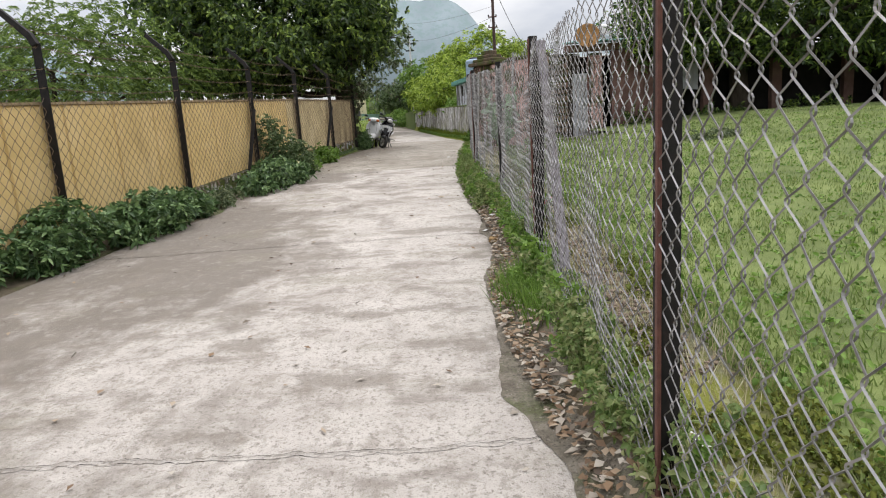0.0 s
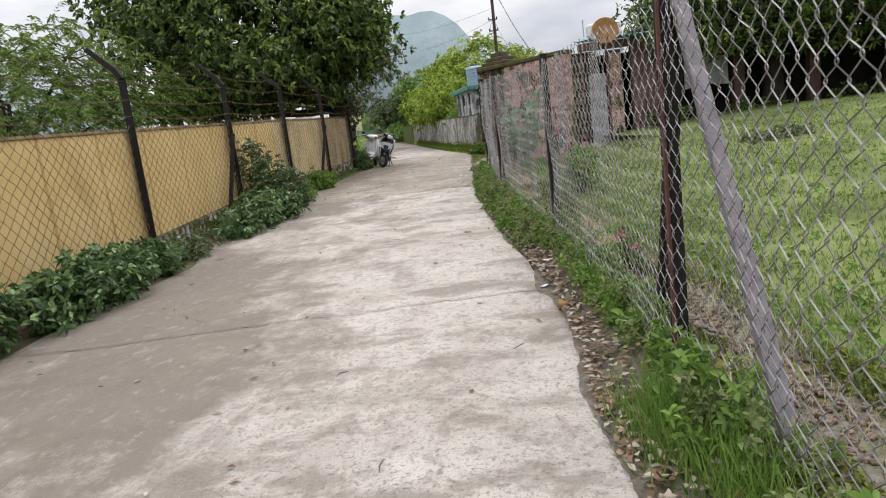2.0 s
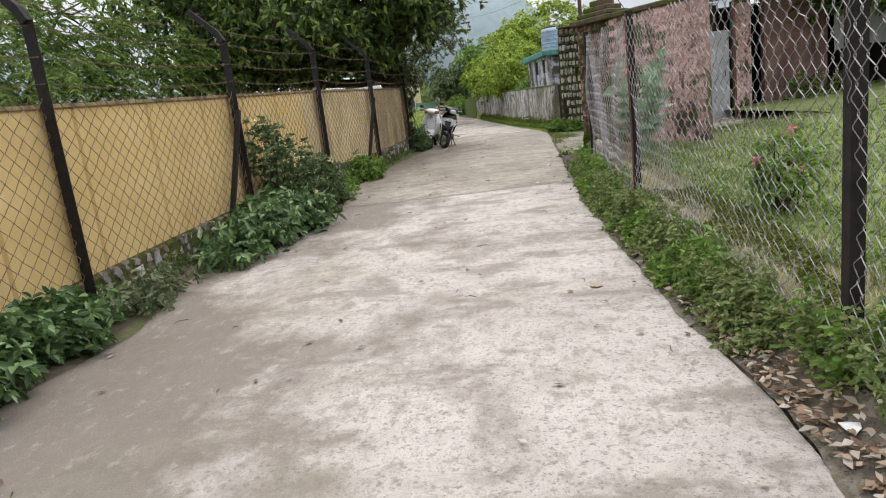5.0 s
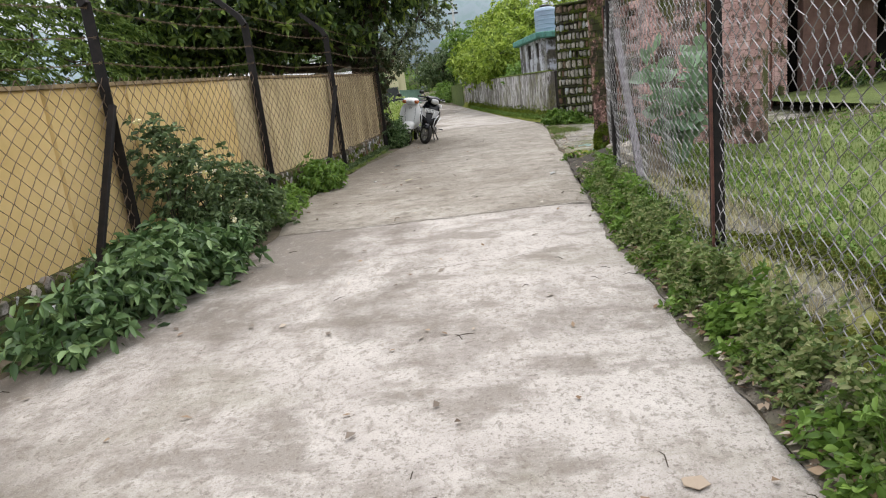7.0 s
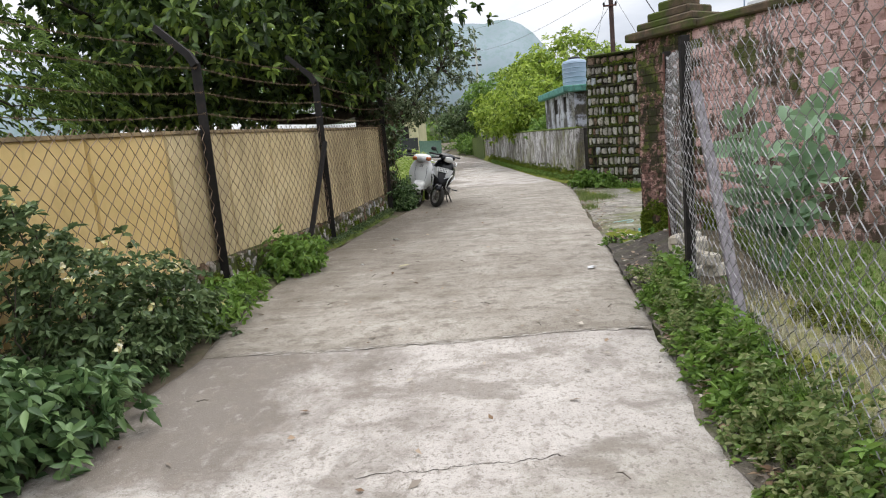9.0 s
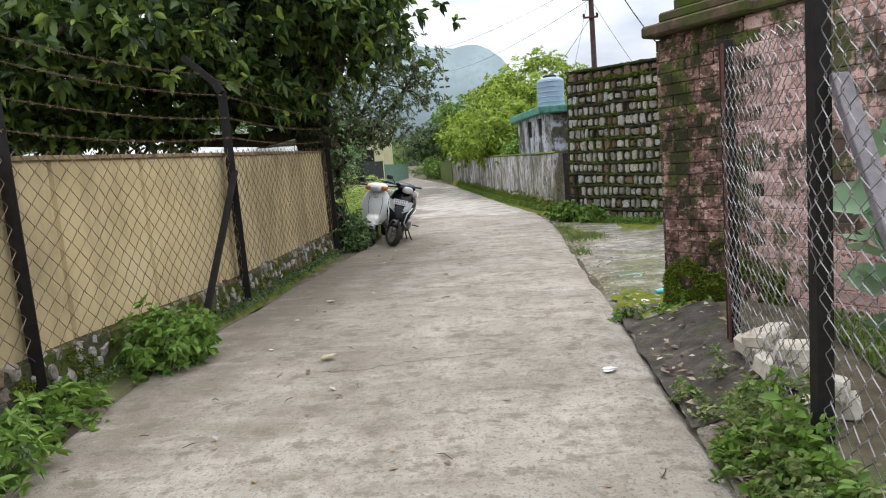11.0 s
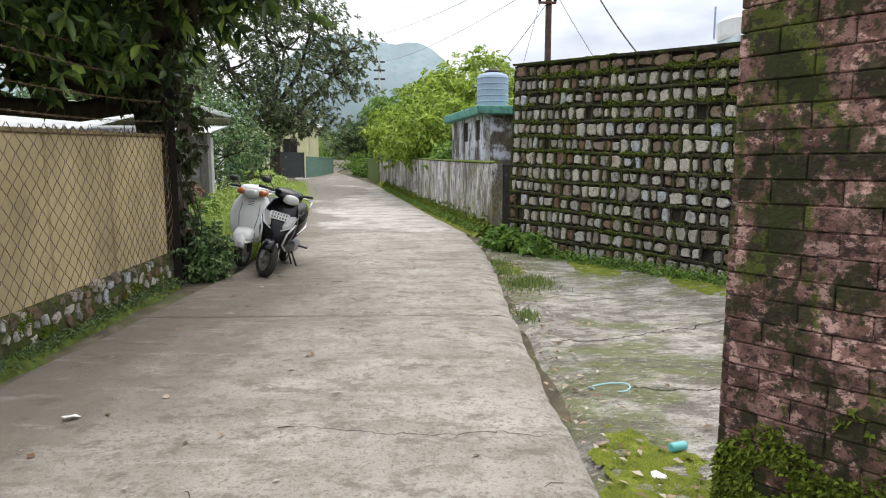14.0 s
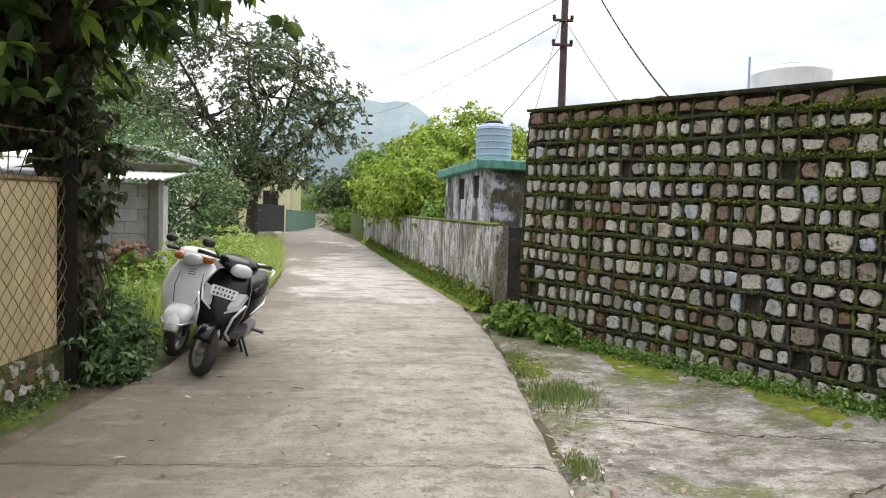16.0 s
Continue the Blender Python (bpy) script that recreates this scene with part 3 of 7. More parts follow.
# lawn behind the right-hand fence
lawn = sheet(frange(0, 1, 0.05), frange(-6, 15.5, 0.25), lambda x, y: 0)
lawn.v = [((line(FENCE_R, y) + 0.55) * (1 - u) + u * 14, y, 0) for u, y, _ in lawn.v]
lawn.v = [(x, y, soil(x, y) + 0.02 + 0.02 * noise.noise((x * 1.5, y * 1.5, 3))) for x, y, _ in lawn.v]
structure("lawn", lawn, M_LAWN, "green mown lawn behind the fence", "lawn", smooth=True)
far_lawn = sheet(frange(4.5, 16, 0.6), frange(15.3, 20.4, 0.5), lambda x, y: soil(x, min(y, 15.9)) + 0.03)
structure("lawn_far", far_lawn, M_LAWN, "shaded lawn in front of the house", "lawn", smooth=True)

# ---------------------------------------------------------------- road of cast concrete slabs
road = tagged(new("road"), "pale worn concrete lane with cracked joints", "road", kind="structure")
JOINTS = [-8, -2.2, 2.3, 6.72, 13.62, 19.95, 27.0, 34.0, 42.0, 52.0, 66.0]


def joint_y(k, x):
    y = JOINTS[k] + 0.045 * x * (1 if k in (1, 3, 4) else -0.4)
    return y + 0.035 * noise.noise((x * 1.7, k * 9.1, 0)) + 0.02 * noise.noise((x * 9, k * 5.3, 2)) + 0.014 * noise.noise((x * 23, k * 2.3, 6)) + 0.008 * noise.noise((x * 61, k * 3.3, 7))


for k in range(len(JOINTS) - 1):
    near = JOINTS[k] < 26
    na = 84 if near else 14
    nb = max(int((JOINTS[k + 1] - JOINTS[k]) / (0.12 if near else 0.8)), 6)
    s = Shape()
    for j in range(nb + 1):
        w = j / nb
        for i in range(na + 1):
            u = i / na
            ym = JOINTS[k] * (1 - w) + JOINTS[k + 1] * w
            xl, xr = line(LEFT, ym), line(RIGHT, ym)
            xr += 0.06 * noise.noise((ym * 1.3, 4, 0)) + 0.014 * noise.noise((ym * 6, 8, 0))
            xl += 0.05 * noise.noise((ym * 1.1, 14, 0))
            x = xl * (1 - u) + xr * u
            g = 0.004 + 0.004 * noise.noise((x * 3, k * 3.1, 1))
            y = (joint_y(k, x) + g) * (1 - w) + (joint_y(k + 1, x) - g) * w
            edge = min(i, na - i, j, nb - j)
            z = gz(y) + 0.006 * noise.noise((x * 1.1, y * 1.1, 5)) + 0.002 * noise.noise((x * 7, y * 7, 6))
            z -= 0.008 if edge == 0 else 0
            if y > 12.4:
                worn = max(0.0, 1 - (xr - x) / (0.24 + 0.08 * noise.noise((y * 1.7, 2, 8)))) * min((y - 12.4) / 1.5, 1)
                z -= 0.042 * worn * worn + 0.012 * worn * noise.noise((x * 13, y * 13, 4))
            s.v.append((x, y, z))
    n = na + 1
    s.f = [(j * n + i, j * n + i + 1, (j + 1) * n + i + 1, (j + 1) * n + i) for j in range(nb) for i in range(na)]
    rim = [i for i in range(n)] + [j * n + na for j in range(1, nb + 1)] + [nb * n + i for i in range(na - 1, -1, -1)] + [j * n for j in range(nb - 1, 0, -1)]
    low = len(s.v)
    s.v += [(s.v[i][0], s.v[i][1], s.v[i][2] - 0.13) for i in rim]
    s.f += [(rim[i], low + i, low + (i + 1) % len(rim), rim[(i + 1) % len(rim)]) for i in range(len(rim))]
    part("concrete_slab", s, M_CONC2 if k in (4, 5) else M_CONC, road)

M_CRACK = mat("soil_in_cracks", [(0.35, (0.03, 0.025, 0.02)), (0.7, (0.09, 0.075, 0.06))], 30, 0.95, 0.6, 80)
M_CHIP = mat("chipped_pale_concrete", [(0.3, (0.30, 0.27, 0.24)), (0.7, (0.52, 0.48, 0.44))], 25, 0.9, 0.8, 60, [(14, (0.22, 0.19, 0.16), 0.55, 0.62, (1, 1, 1), 0.7)])


def seam(points, width, lift, height):
    """A ragged ribbon of soil or chips that follows the ground."""
    s = Shape()
    for i, (x, y) in enumerate(points):
        a, b = points[max(i - 1, 0)], points[min(i + 1, len(points) - 1)]
        d = Vector((b[0] - a[0], b[1] - a[1], 0)).normalized()
        for sg in (-1, 1):
            w = width * (0.12 + 1.1 * abs(noise.noise((x * 7.7, y * 7.7, sg * 3))) + 1.0 * abs(noise.noise((x * 41, y * 41, sg * 3)))) * (0.15 if i in (0, len(points) - 1) else 1)
            px, py = x - d.y * w * sg, y + d.x * w * sg
            s.v.append((px, py, height(px, py) + lift))
        if i:
            k = 2 * i
            s.f.append((k - 2, k - 1, k + 1, k))
    return s


def road_top(x, y):
    return gz(y) + 0.006 * noise.noise((x * 1.1, y * 1.1, 5)) + 0.002 * noise.noise((x * 7, y * 7, 6))


for k in range(1, 8):
    xs = frange(line(LEFT, JOINTS[k]) + 0.1, line(RIGHT, JOINTS[k]) - 0.05, 0.018)
    part("joint_soil", seam([(x, joint_y(k, x)) for x in xs], 0.03, -0.0045, road_top), M_CONC if k < 4 else M_CONC2, road)
    part("joint_crack", seam([(x, joint_y(k, x) + 0.004) for x in xs], 0.003, 0.0012, road_top), M_CRACK, road)
rc = random.Random(17)
chips = Shape()
for _ in range(70):
    x0 = rc.uniform(line(LEFT, 13.6) + 0.3, line(RIGHT, 13.6) - 0.1)
    ln, off = rc.uniform(0.03, 0.13), rc.gauss(-0.012, 0.016)
    bit = seam([(x0 + t * ln, joint_y(4, x0 + t * ln) + off + 0.012 * noise.noise((x0 * 5 + t * 3, off * 90, 2))) for t in frange(0, 1, 0.12)], rc.uniform(0.004, 0.013), rc.uniform(0.0006, 0.0012), road_top)
    chips.add(bit.v, bit.f)
tagged(part("chipped_edge", chips, M_CHIP, road), "pale chips broken off along the joint", kind="stuff")
for x0, y0, a, ln in ((-1.6, 15.6, 0.2, 1.3), (-0.9, 17.6, -0.1, 1.6), (-1.2, 11.9, 0.1, 0.9), (-2.2, 6.9, 2.4, 0.5)):
    pts = [(x0 + t * math.cos(a) + 0.05 * noise.noise((t * 3, y0, 0)) + 0.02 * noise.noise((t * 17, y0, 1)), y0 + t * math.sin(a) + 0.07 * noise.noise((t * 3, y0, 4)) + 0.035 * noise.noise((t * 17, y0, 5)) + 0.012 * noise.noise((t * 50, y0, 6))) for t in frange(0, ln, 0.014)]
    part("hairline_crack", seam(pts, 0.004, 0.0015, road_top), M_CRACK, road)


# damp dirt that creeps over the right edge of the lane
dirt = Shape()
dirt.loft([[(line(RIGHT, y) - 0.02 - 0.12 * math.exp(-((y - 2.85) / 0.5) ** 2) - 0.05 * math.exp(-((y - 6.75) / 0.25) ** 2) - 0.05 * noise.noise((y * 1.1, 3, 3)) - 0.03 * noise.noise((y * 5, 3, 3)) - 0.012 * noise.noise((y * 21, 3, 3)), y, road_top(line(RIGHT, y) - 0.1, y) + 0.002),
            (line(RIGHT, y) + 0.01, y, road_top(line(RIGHT, y), y) + 0.004),
            (line(RIGHT, y) + 0.10, y, max(soil(line(RIGHT, y) + 0.10, y), gz(y)) + 0.006 + 0.004 * noise.noise((y * 9, 1, 1))),
            (line(RIGHT, y) + 0.24, y, soil(line(RIGHT, y) + 0.24, y) + 0.004),
            (line(RIGHT, y) + 0.24, y, gz(y) - 0.1)] for y in frange(-2.1, 16.0, 0.03)])
structure("verge_dirt", dirt, mat("damp_dirt", [(0.3, (0.09, 0.075, 0.055)), (0.5, (0.16, 0.14, 0.11)), (0.7, (0.25, 0.22, 0.18))], 12, 0.9, 0.9, 90,
          [(2.2, (0.08, 0.10, 0.03), 0.52, 0.6, (1, 1, 1), 0.6), (70, (0.06, 0.05, 0.04), 0.54, 0.6, (1, 1, 1), 0.7), (45, (0.34, 0.31, 0.27), 0.6, 0.64, (1, 1, 1), 0.6)]), "damp dirt over the edge of the lane", "soil")


# ---------------------------------------------------------------- yellow boundary wall on a rubble plinth
YTOP = ((-8, 1.30), (0, 1.50), (9.71, 1.843), (12.47, 1.936), (15.2, 2.03), (17.84, 2.085), (21.45, 2.185))
YBOT = ((-8, 0.0), (0, 0.12), (6.9, 0.38), (9.71, 0.52), (12.47, 0.70), (15.2, 0.84), (17.84, 0.86), (21.45, 0.95))
WALL_GAP = 0.09


def wall_x(y):
    return line(FENCE_L, y) - WALL_GAP


wall_left = tagged(new("wall_left"), "long yellow painted boundary wall of upright panels on a rubble plinth", "wall", kind="structure")
ys = [-7.6]
while ys[-1] < 20.9:
    ys.append(ys[-1] + 0.93)
ys[-1] = 21.45
for a, b in zip(ys, ys[1:]):
    s = Shape()
    vs = []
    for y, c in ((a + 0.008, 0), (a + 0.022, 1), (b - 0.022, 1), (b - 0.008, 0)):
        x, zb, zt = wall_x(y), line(YBOT, y), line(YTOP, y)
        back = -0.14
        f = 0.0 if c else -0.03
        vs.append([(x + f, y, zb), (x + f, y, zt - 0.015), (x + f - 0.012, y, zt), (x + back, y, zt), (x + back, y, zb)])
    s.loft(vs)
    part("panel", s, M_YELLOW if a < 14.6 else M_YELLOW2, wall_left)
s = Shape()
s.loft([[(wall_x(y) + 0.02, y, line(YTOP, y) + 0.001), (wall_x(y) + 0.02, y, line(YTOP, y) + 0.03 + 0.006 * noise.noise((y * 5, 0, 0))), (wall_x(y) - 0.16, y, line(YTOP, y) + 0.03), (wall_x(y) - 0.16, y, line(YTOP, y) + 0.001)] for y in frange(-7.6, 21.46, 0.2)])
part("coping", s, M_COPING, wall_left, "dark weathered coping")
s = Shape()
s.loft([[(wall_x(y) + 0.05, y, gz(y) - 0.3), (wall_x(y) + 0.05, y, line(YBOT, y) - 0.03), (wall_x(y) - 0.005, y, line(YBOT, y) - 0.004), (wall_x(y) - 0.2, y, line(YBOT, y) - 0.004), (wall_x(y) - 0.2, y, gz(y) - 0.3)] for y in frange(-7.6, 21.44, 0.4)])
part("plinth", s, mat("mossy_mortar", [(0.35, (0.04, 0.035, 0.028)), (0.65, (0.13, 0.11, 0.09))], 14, 0.95, 0.9, 70, [(3, (0.075, 0.095, 0.015), 0.37, 0.50, (1, 1, 1), 0.9), (30, (0.03, 0.025, 0.018), 0.52, 0.58, (1, 1, 1), 0.8)]), wall_left, "dark mossy rubble plinth")


def stone_mesh(name, material, seed, lumps=0.22):
    """A rounded, uneven stone about one unit across, flat behind."""
    r = random.Random(seed)
    n, rings = 11, []
    rad = [1 + r.uniform(-lumps, lumps) for _ in range(n)]
    off = r.uniform(0, 6.28)
    for depth, scale in ((-0.5, 0.96), (0.2, 1.0), (0.36, 0.96), (0.43, 0.84)):
        ring = []
        for a in range(n):
            w = off + 2 * math.pi * a / n
            cx, cy = math.cos(w), math.sin(w)
            sq = 1 / max(abs(cx), abs(cy)) ** 0.92
            ring.append((depth + r.uniform(-0.04, 0.04), 0.5 * scale * rad[a] * cx * sq, 0.5 * scale * rad[a] * cy * sq))
        rings.append(ring)
    s = Shape()
    s.loft(rings)
    return s.mesh(name, material)


RUB = [stone_mesh("rubble_stone", M_RUBBLE, k) for k in range(6)]
rr = random.Random(3)
cnt = 0
for q in range(5):
    y = 6.2 + 0.05 * q
    while y < 21.3:
        w = rr.uniform(0.085, 0.18)
        zt, h = line(YBOT, y) + 0.005, rr.uniform(0.085, 0.135)
        z = zt - 0.048 - 0.085 * q + rr.uniform(-0.018, 0.012)
        if z > gz(y) + 0.03 and rr.random() < 0.86 and cnt < 300:
            m = Matrix.LocRotScale((wall_x(y) + rr.uniform(0.022, 0.042), y + w / 2, z), Euler((rr.uniform(-0.6, 0.6), rr.uniform(-0.15, 0.15), 0.09)), (0.075, w * rr.uniform(0.5, 0.82), h * rr.uniform(0.6, 0.9)))
            part("stone", RUB[cnt % 6], None, wall_left, m=m)
            cnt += 1
        y += w
s = Shape()
s.loft([[(wall_x(y) + 0.06, y, gz(y) - 0.1), (wall_x(y) + 0.12 + 0.05 * noise.noise((y * 3, 1, 0)), y, gz(y) + 0.07 + 0.03 * noise.noise((y * 4, 5, 0))), (wall_x(y) + 0.20 + 0.05 * noise.noise((y * 2, 3, 0)), y, gz(y) - 0.02)] for y in frange(12.5, 21.3, 0.1)])
mt = []
for _ in range(7000):
    y = rng.uniform(9.5, 21.4)
    q = rng.uniform() ** 1.5
    z = gz(y) * (1 - q) + (line(YBOT, y) - 0.02) * q
    if noise.noise((y * 4, z * 6, 3)) > -0.05 + 0.35 * q:
        mt.append((wall_x(y) + 0.058 + rng.uniform(0, 0.02), y, z))
tagged(part("plinth_moss", whorl_mesh("plinth_moss", mt, 5, 0.020, 0.011, M_PILMOSS, 0.2, 0.3), M_PILMOSS, wall_left), "green moss cushions between the plinth stones", kind="stuff")
tagged(structure("moss_strip", s, M_MOSS, "moss along the foot of the wall", "moss"), kind="structure")


# ---------------------------------------------------------------- fences
def net(table, y0, y1, zb, zt, pitch, step, radius, shift=0.0, bulge=0.012, slack=0.006):
    """Chain-link wires between two posts: zigzag strands with rounded knuckles that hook into one another."""
    s = Shape()
    count = int((y1 - y0) / pitch)
    levels = int((zt(y0) - zb(y0)) / step)
    for i in range(count + 1):
        pts = []
        for k in range(levels + 1):
            side = 1 if (k + i) % 2 == 0 else -1
            for w, e in ((-0.11, 0.45), (0.0, 0.5), (0.11, 0.45)):
                y = min(max(y0 + (i + e * side) * pitch, y0), y1)
                a = min(max((k + w) / levels, 0), 1)
                z = zb(y) * (1 - a) + zt(y) * a
                fade = min(y - y0, y1 - y, 0.3) / 0.3
                sag = bulge * noise.noise((y * 1.6, z * 1.6, 2)) * 2.5
                pts.append((line(table, y) + shift + sag + (0.004 if side < 0 else -0.004), y + fade * slack * (noise.noise((y * 3, z * 3, 7)) + noise.noise((y * 9, z * 9, 17))), z - fade * slack * 1.5 * (0.5 + noise.noise((y * 4, z * 4, 27))) * a * 2))
        s.tube(pts, radius, 3, caps=False)
    return s


def angle_post(s, x, y, z0, z1, w=0.05, tip=None):
    """An L-section iron post, if wanted with a bent arm."""
    t = 0.008
    for dx, dy, sx, sy in ((0, 0, w, t), (-w / 2 + t / 2, w / 2, t, w)):
        s.box(sx, sy, z1 - z0, pose(x + dx, y + dy, (z0 + z1) / 2), 0.002)
    if tip:
        s.tube([(x, y, z1 - 0.02), (x + tip[0] * 0.15, y + tip[1] * 0.15, z1 + tip[2] * 0.22), (x + tip[0], y + tip[1], z1 + tip[2])], [w * 0.5, w * 0.5, w * 0.42], 4)


def strut(s, p, q, w=0.045):
    d = Vector(q) - Vector(p)
    m = Matrix.Translation((Vector(p) + Vector(q)) / 2) @ d.to_track_quat("Z", "Y").to_matrix().to_4x4()
    s.box(w, w * 0.55, d.length, m, 0.003)


fence_left = thing("chain_link_fence", pose(0, 0, 0), "dark iron posts with rusty chain-link and barbed wire", "fence")
POSTS_L = [-4.3, -1.5, 1.3, 4.1, 6.9, 9.71, 12.47, 15.2, 17.84, 21.45]
for y in POSTS_L:
    s = Shape()
    x, zt = line(FENCE_L, y), line(YTOP, y)
    angle_post(s, x, y, gz(y) - 0.1, zt + 0.62, 0.092, (-0.36, 0.05, 0.36) if y < 20 else None)
    part("post", s, M_POST, fence_left, "black painted iron post with a bent arm")
for y, d in ((12.47, -0.66), (17.84, -0.88)):
    s = Shape()
    x = line(FENCE_L, y)
    strut(s, (line(FENCE_L, y + d) + 0.035, y + d, gz(y + d) + 0.06), (x + 0.045, y - 0.02, line(YTOP, y) - 0.16), 0.06)
    part("brace", s, M_POST, fence_left)
for a, b in zip(POSTS_L, POSTS_L[1:]):
    if b > 2:
        s = net(FENCE_L, a, b, lambda y: line(YBOT, y) - 0.02, lambda y: line(YTOP, y) + 0.07, 0.064, 0.067, 0.0034, slack=0.010)
        tagged(part("chain_link", s, M_RUSTWIRE, fence_left), kind="stuff")
for dz, dx in ((0.17, 0.0), (0.36, 0.0), (0.58, -0.02), (0.80, -0.22)):
    s = Shape()
    for off in (0, 1):
        pts = []
        for a, b in zip(POSTS_L[2:], POSTS_L[3:]):
            for i in range(12):
                u = i / 12
                y = a * (1 - u) + b * u
                w = 0.004 * (1 if (i + off) % 2 else -1)
                pts.append((line(FENCE_L, y) + dx + 0.03 + w, y, line(YTOP, y) + dz - 0.05 * 4 * u * (1 - u) + w))
        s.tube(pts, 0.0022, 3)
    for y in np.arange(1.4, 21.3, 0.13):
        a = max(p for p in POSTS_L if p <= y)
        b = min(p for p in POSTS_L if p > y)
        u = (y - a) / (b - a)
        c = Vector((line(FENCE_L, y) + dx + 0.03, y, line(YTOP, y) + dz - 0.05 * 4 * u * (1 - u)))
        for sg in (-1, 1):
            s.tube([c - Vector((0.012 * sg, 0.006, 0.014)), c + Vector((0.012 * sg, 0.006, 0.014))], 0.0018, 3)
    part("barbed_wire", s, M_RUSTWIRE, fence_left, "twisted barbed wire")

POSTS_R = [-4.4, -1.4, 1.65, 4.6, 7.6, 10.85, 13.85, 15.25]


def fr_base(y):
    return soil(line(FENCE_R, y), y)


def fr_top(y):
    return float(np.interp(y, [-5, 1.6, 4.6, 7.6, 10.85, 13.85, 15.25], [1.6, 1.74, 1.83, 1.93, 2.10, 2.25, 2.32]))


fence_right = thing("wire_mesh_fence", pose(0, 0, 0), "black iron posts with sagging galvanised chain-link along the lawn", "fence")
for y in POSTS_R:
    s = Shape()
    angle_post(s, line(FENCE_R, y), y, fr_base(y) - 0.15, fr_top(y) + 0.02, 0.058)
    part("post", s, M_POST, fence_right, "black iron angle post")
    if y in (1.65, 4.6, 10.85, 15.25):
        s = Shape()
        s.box(0.012, 0.022, fr_top(y) - fr_base(y), pose(line(FENCE_R, y) - 0.036, y - 0.01, (fr_top(y) + fr_base(y)) / 2), 0.002)
        part("flat_bar", s, M_REDPRIMER, fence_right, "rusty red flat bar wired to the post")
for y, d, ht, mt in ((4.6, -0.85, 0.02, M_STRUT), (4.6, 0.52, 0.1, M_POST), (13.85, -0.85, 0.28, M_STRUT)):
    s = Shape()
    strut(s, (line(FENCE_R, y + d) + 0.07, y + d, fr_base(y + d) - 0.05), (line(FENCE_R, y) + 0.05, y, fr_top(y) - ht), 0.062)
    part("brace", s, mt, fence_right, "grey iron brace" if mt == M_STRUT else "")
for a, b in zip(POSTS_R, POSTS_R[1:]):
    if b > 0:
        s = net(FENCE_R, a, b, lambda y: fr_base(y) + 0.02, lambda y: fr_top(y) - 0.02, 0.045, 0.050, 0.0024, -0.03, 0.022, 0.016)
        tagged(part("chain_link", s, M_WIRE, fence_right), kind="stuff")

# ---------------------------------------------------------------- pink brick wall and gate pillar
BW = Vector((1.02, 16.72, 0))
BD = Vector((0.6, -0.8, 0))
BN = Vector((-0.8, -0.6, 0))
B_ANG = math.degrees(math.atan2(BD.y, BD.x))
B_BASE, B_TOP, B_LEN, PIL = 0.45, 2.63, 2.4, 0.70


def bw(u, out, z):
    """A place on the brick wall: along it, out of its face, and up."""
    p = BW + BD * u + BN * out
    return Vector((p.x, p.y, z))


def bw_pose(u, out, z):
    return Matrix.Translation(bw(u, out, z)) @ pose(0, 0, 0, 0, 0, B_ANG)


wall_brick = tagged(new("wall_brick"), "pink painted brick wall with moss and a grimy gate pillar", "wall", kind="structure")
s = Shape().box(B_LEN - PIL, 0.2, B_TOP - 0.2, bw_pose(PIL + (B_LEN - PIL) / 2 + 0.002, -0.099, (B_TOP + 0.2) / 2), 0.004)
part("core", s, M_PINKMORTAR, wall_brick)
s = Shape().box(PIL - 0.02, 0.36, B_TOP - 0.2, bw_pose(PIL / 2 + 0.005, -0.183, (B_TOP + 0.2) / 2), 0.004)
part("pillar_core", s, M_DARKBRICK, wall_brick)
s = Shape()
for k, (w, h, z) in enumerate(((0.86, 0.09, 0), (0.70, 0.08, 0.09), (0.52, 0.09, 0.17), (0.34, 0.10, 0.26))):
    s.box(w, w * 0.72, h - 0.004, bw_pose(PIL / 2 + (0.04 if k else 0), -0.2, B_TOP + z + h / 2), 0.015)
part("stepped_cap", s, mat("mossy_cap_brick", [(0.35, (0.05, 0.045, 0.03)), (0.6, (0.13, 0.09, 0.06)), (0.8, (0.25, 0.16, 0.13))], 9, 0.95, 0.8, 40, [(3, (0.06, 0.085, 0.012), 0.42, 0.56, (1, 1, 1), 0.9)]), wall_brick, "mossy stepped brick cap")
s = Shape().box(B_LEN - PIL, 0.3, 0.08, bw_pose(PIL + (B_LEN - PIL) / 2 + 0.02, -0.11, B_TOP + 0.042), 0.015)
part("coping", s, bpy.data.materials["mossy_cap_brick"], wall_brick, "mossy coping")
HEAD, STRETCH = {}, {}
for key, mt in (("pillar", M_DARKBRICK), ("wall", M_PINKBRICK)):
    HEAD[key] = Shape().box(0.1115, 0.06, 0.0825, None, 0.004).mesh("brick", mt)
    STRETCH[key] = Shape().box(0.2275, 0.06, 0.0825, None, 0.004).mesh("brick", mt)
rr = random.Random(11)
bricks, rest = 0, Shape()
course = 0
z = B_BASE
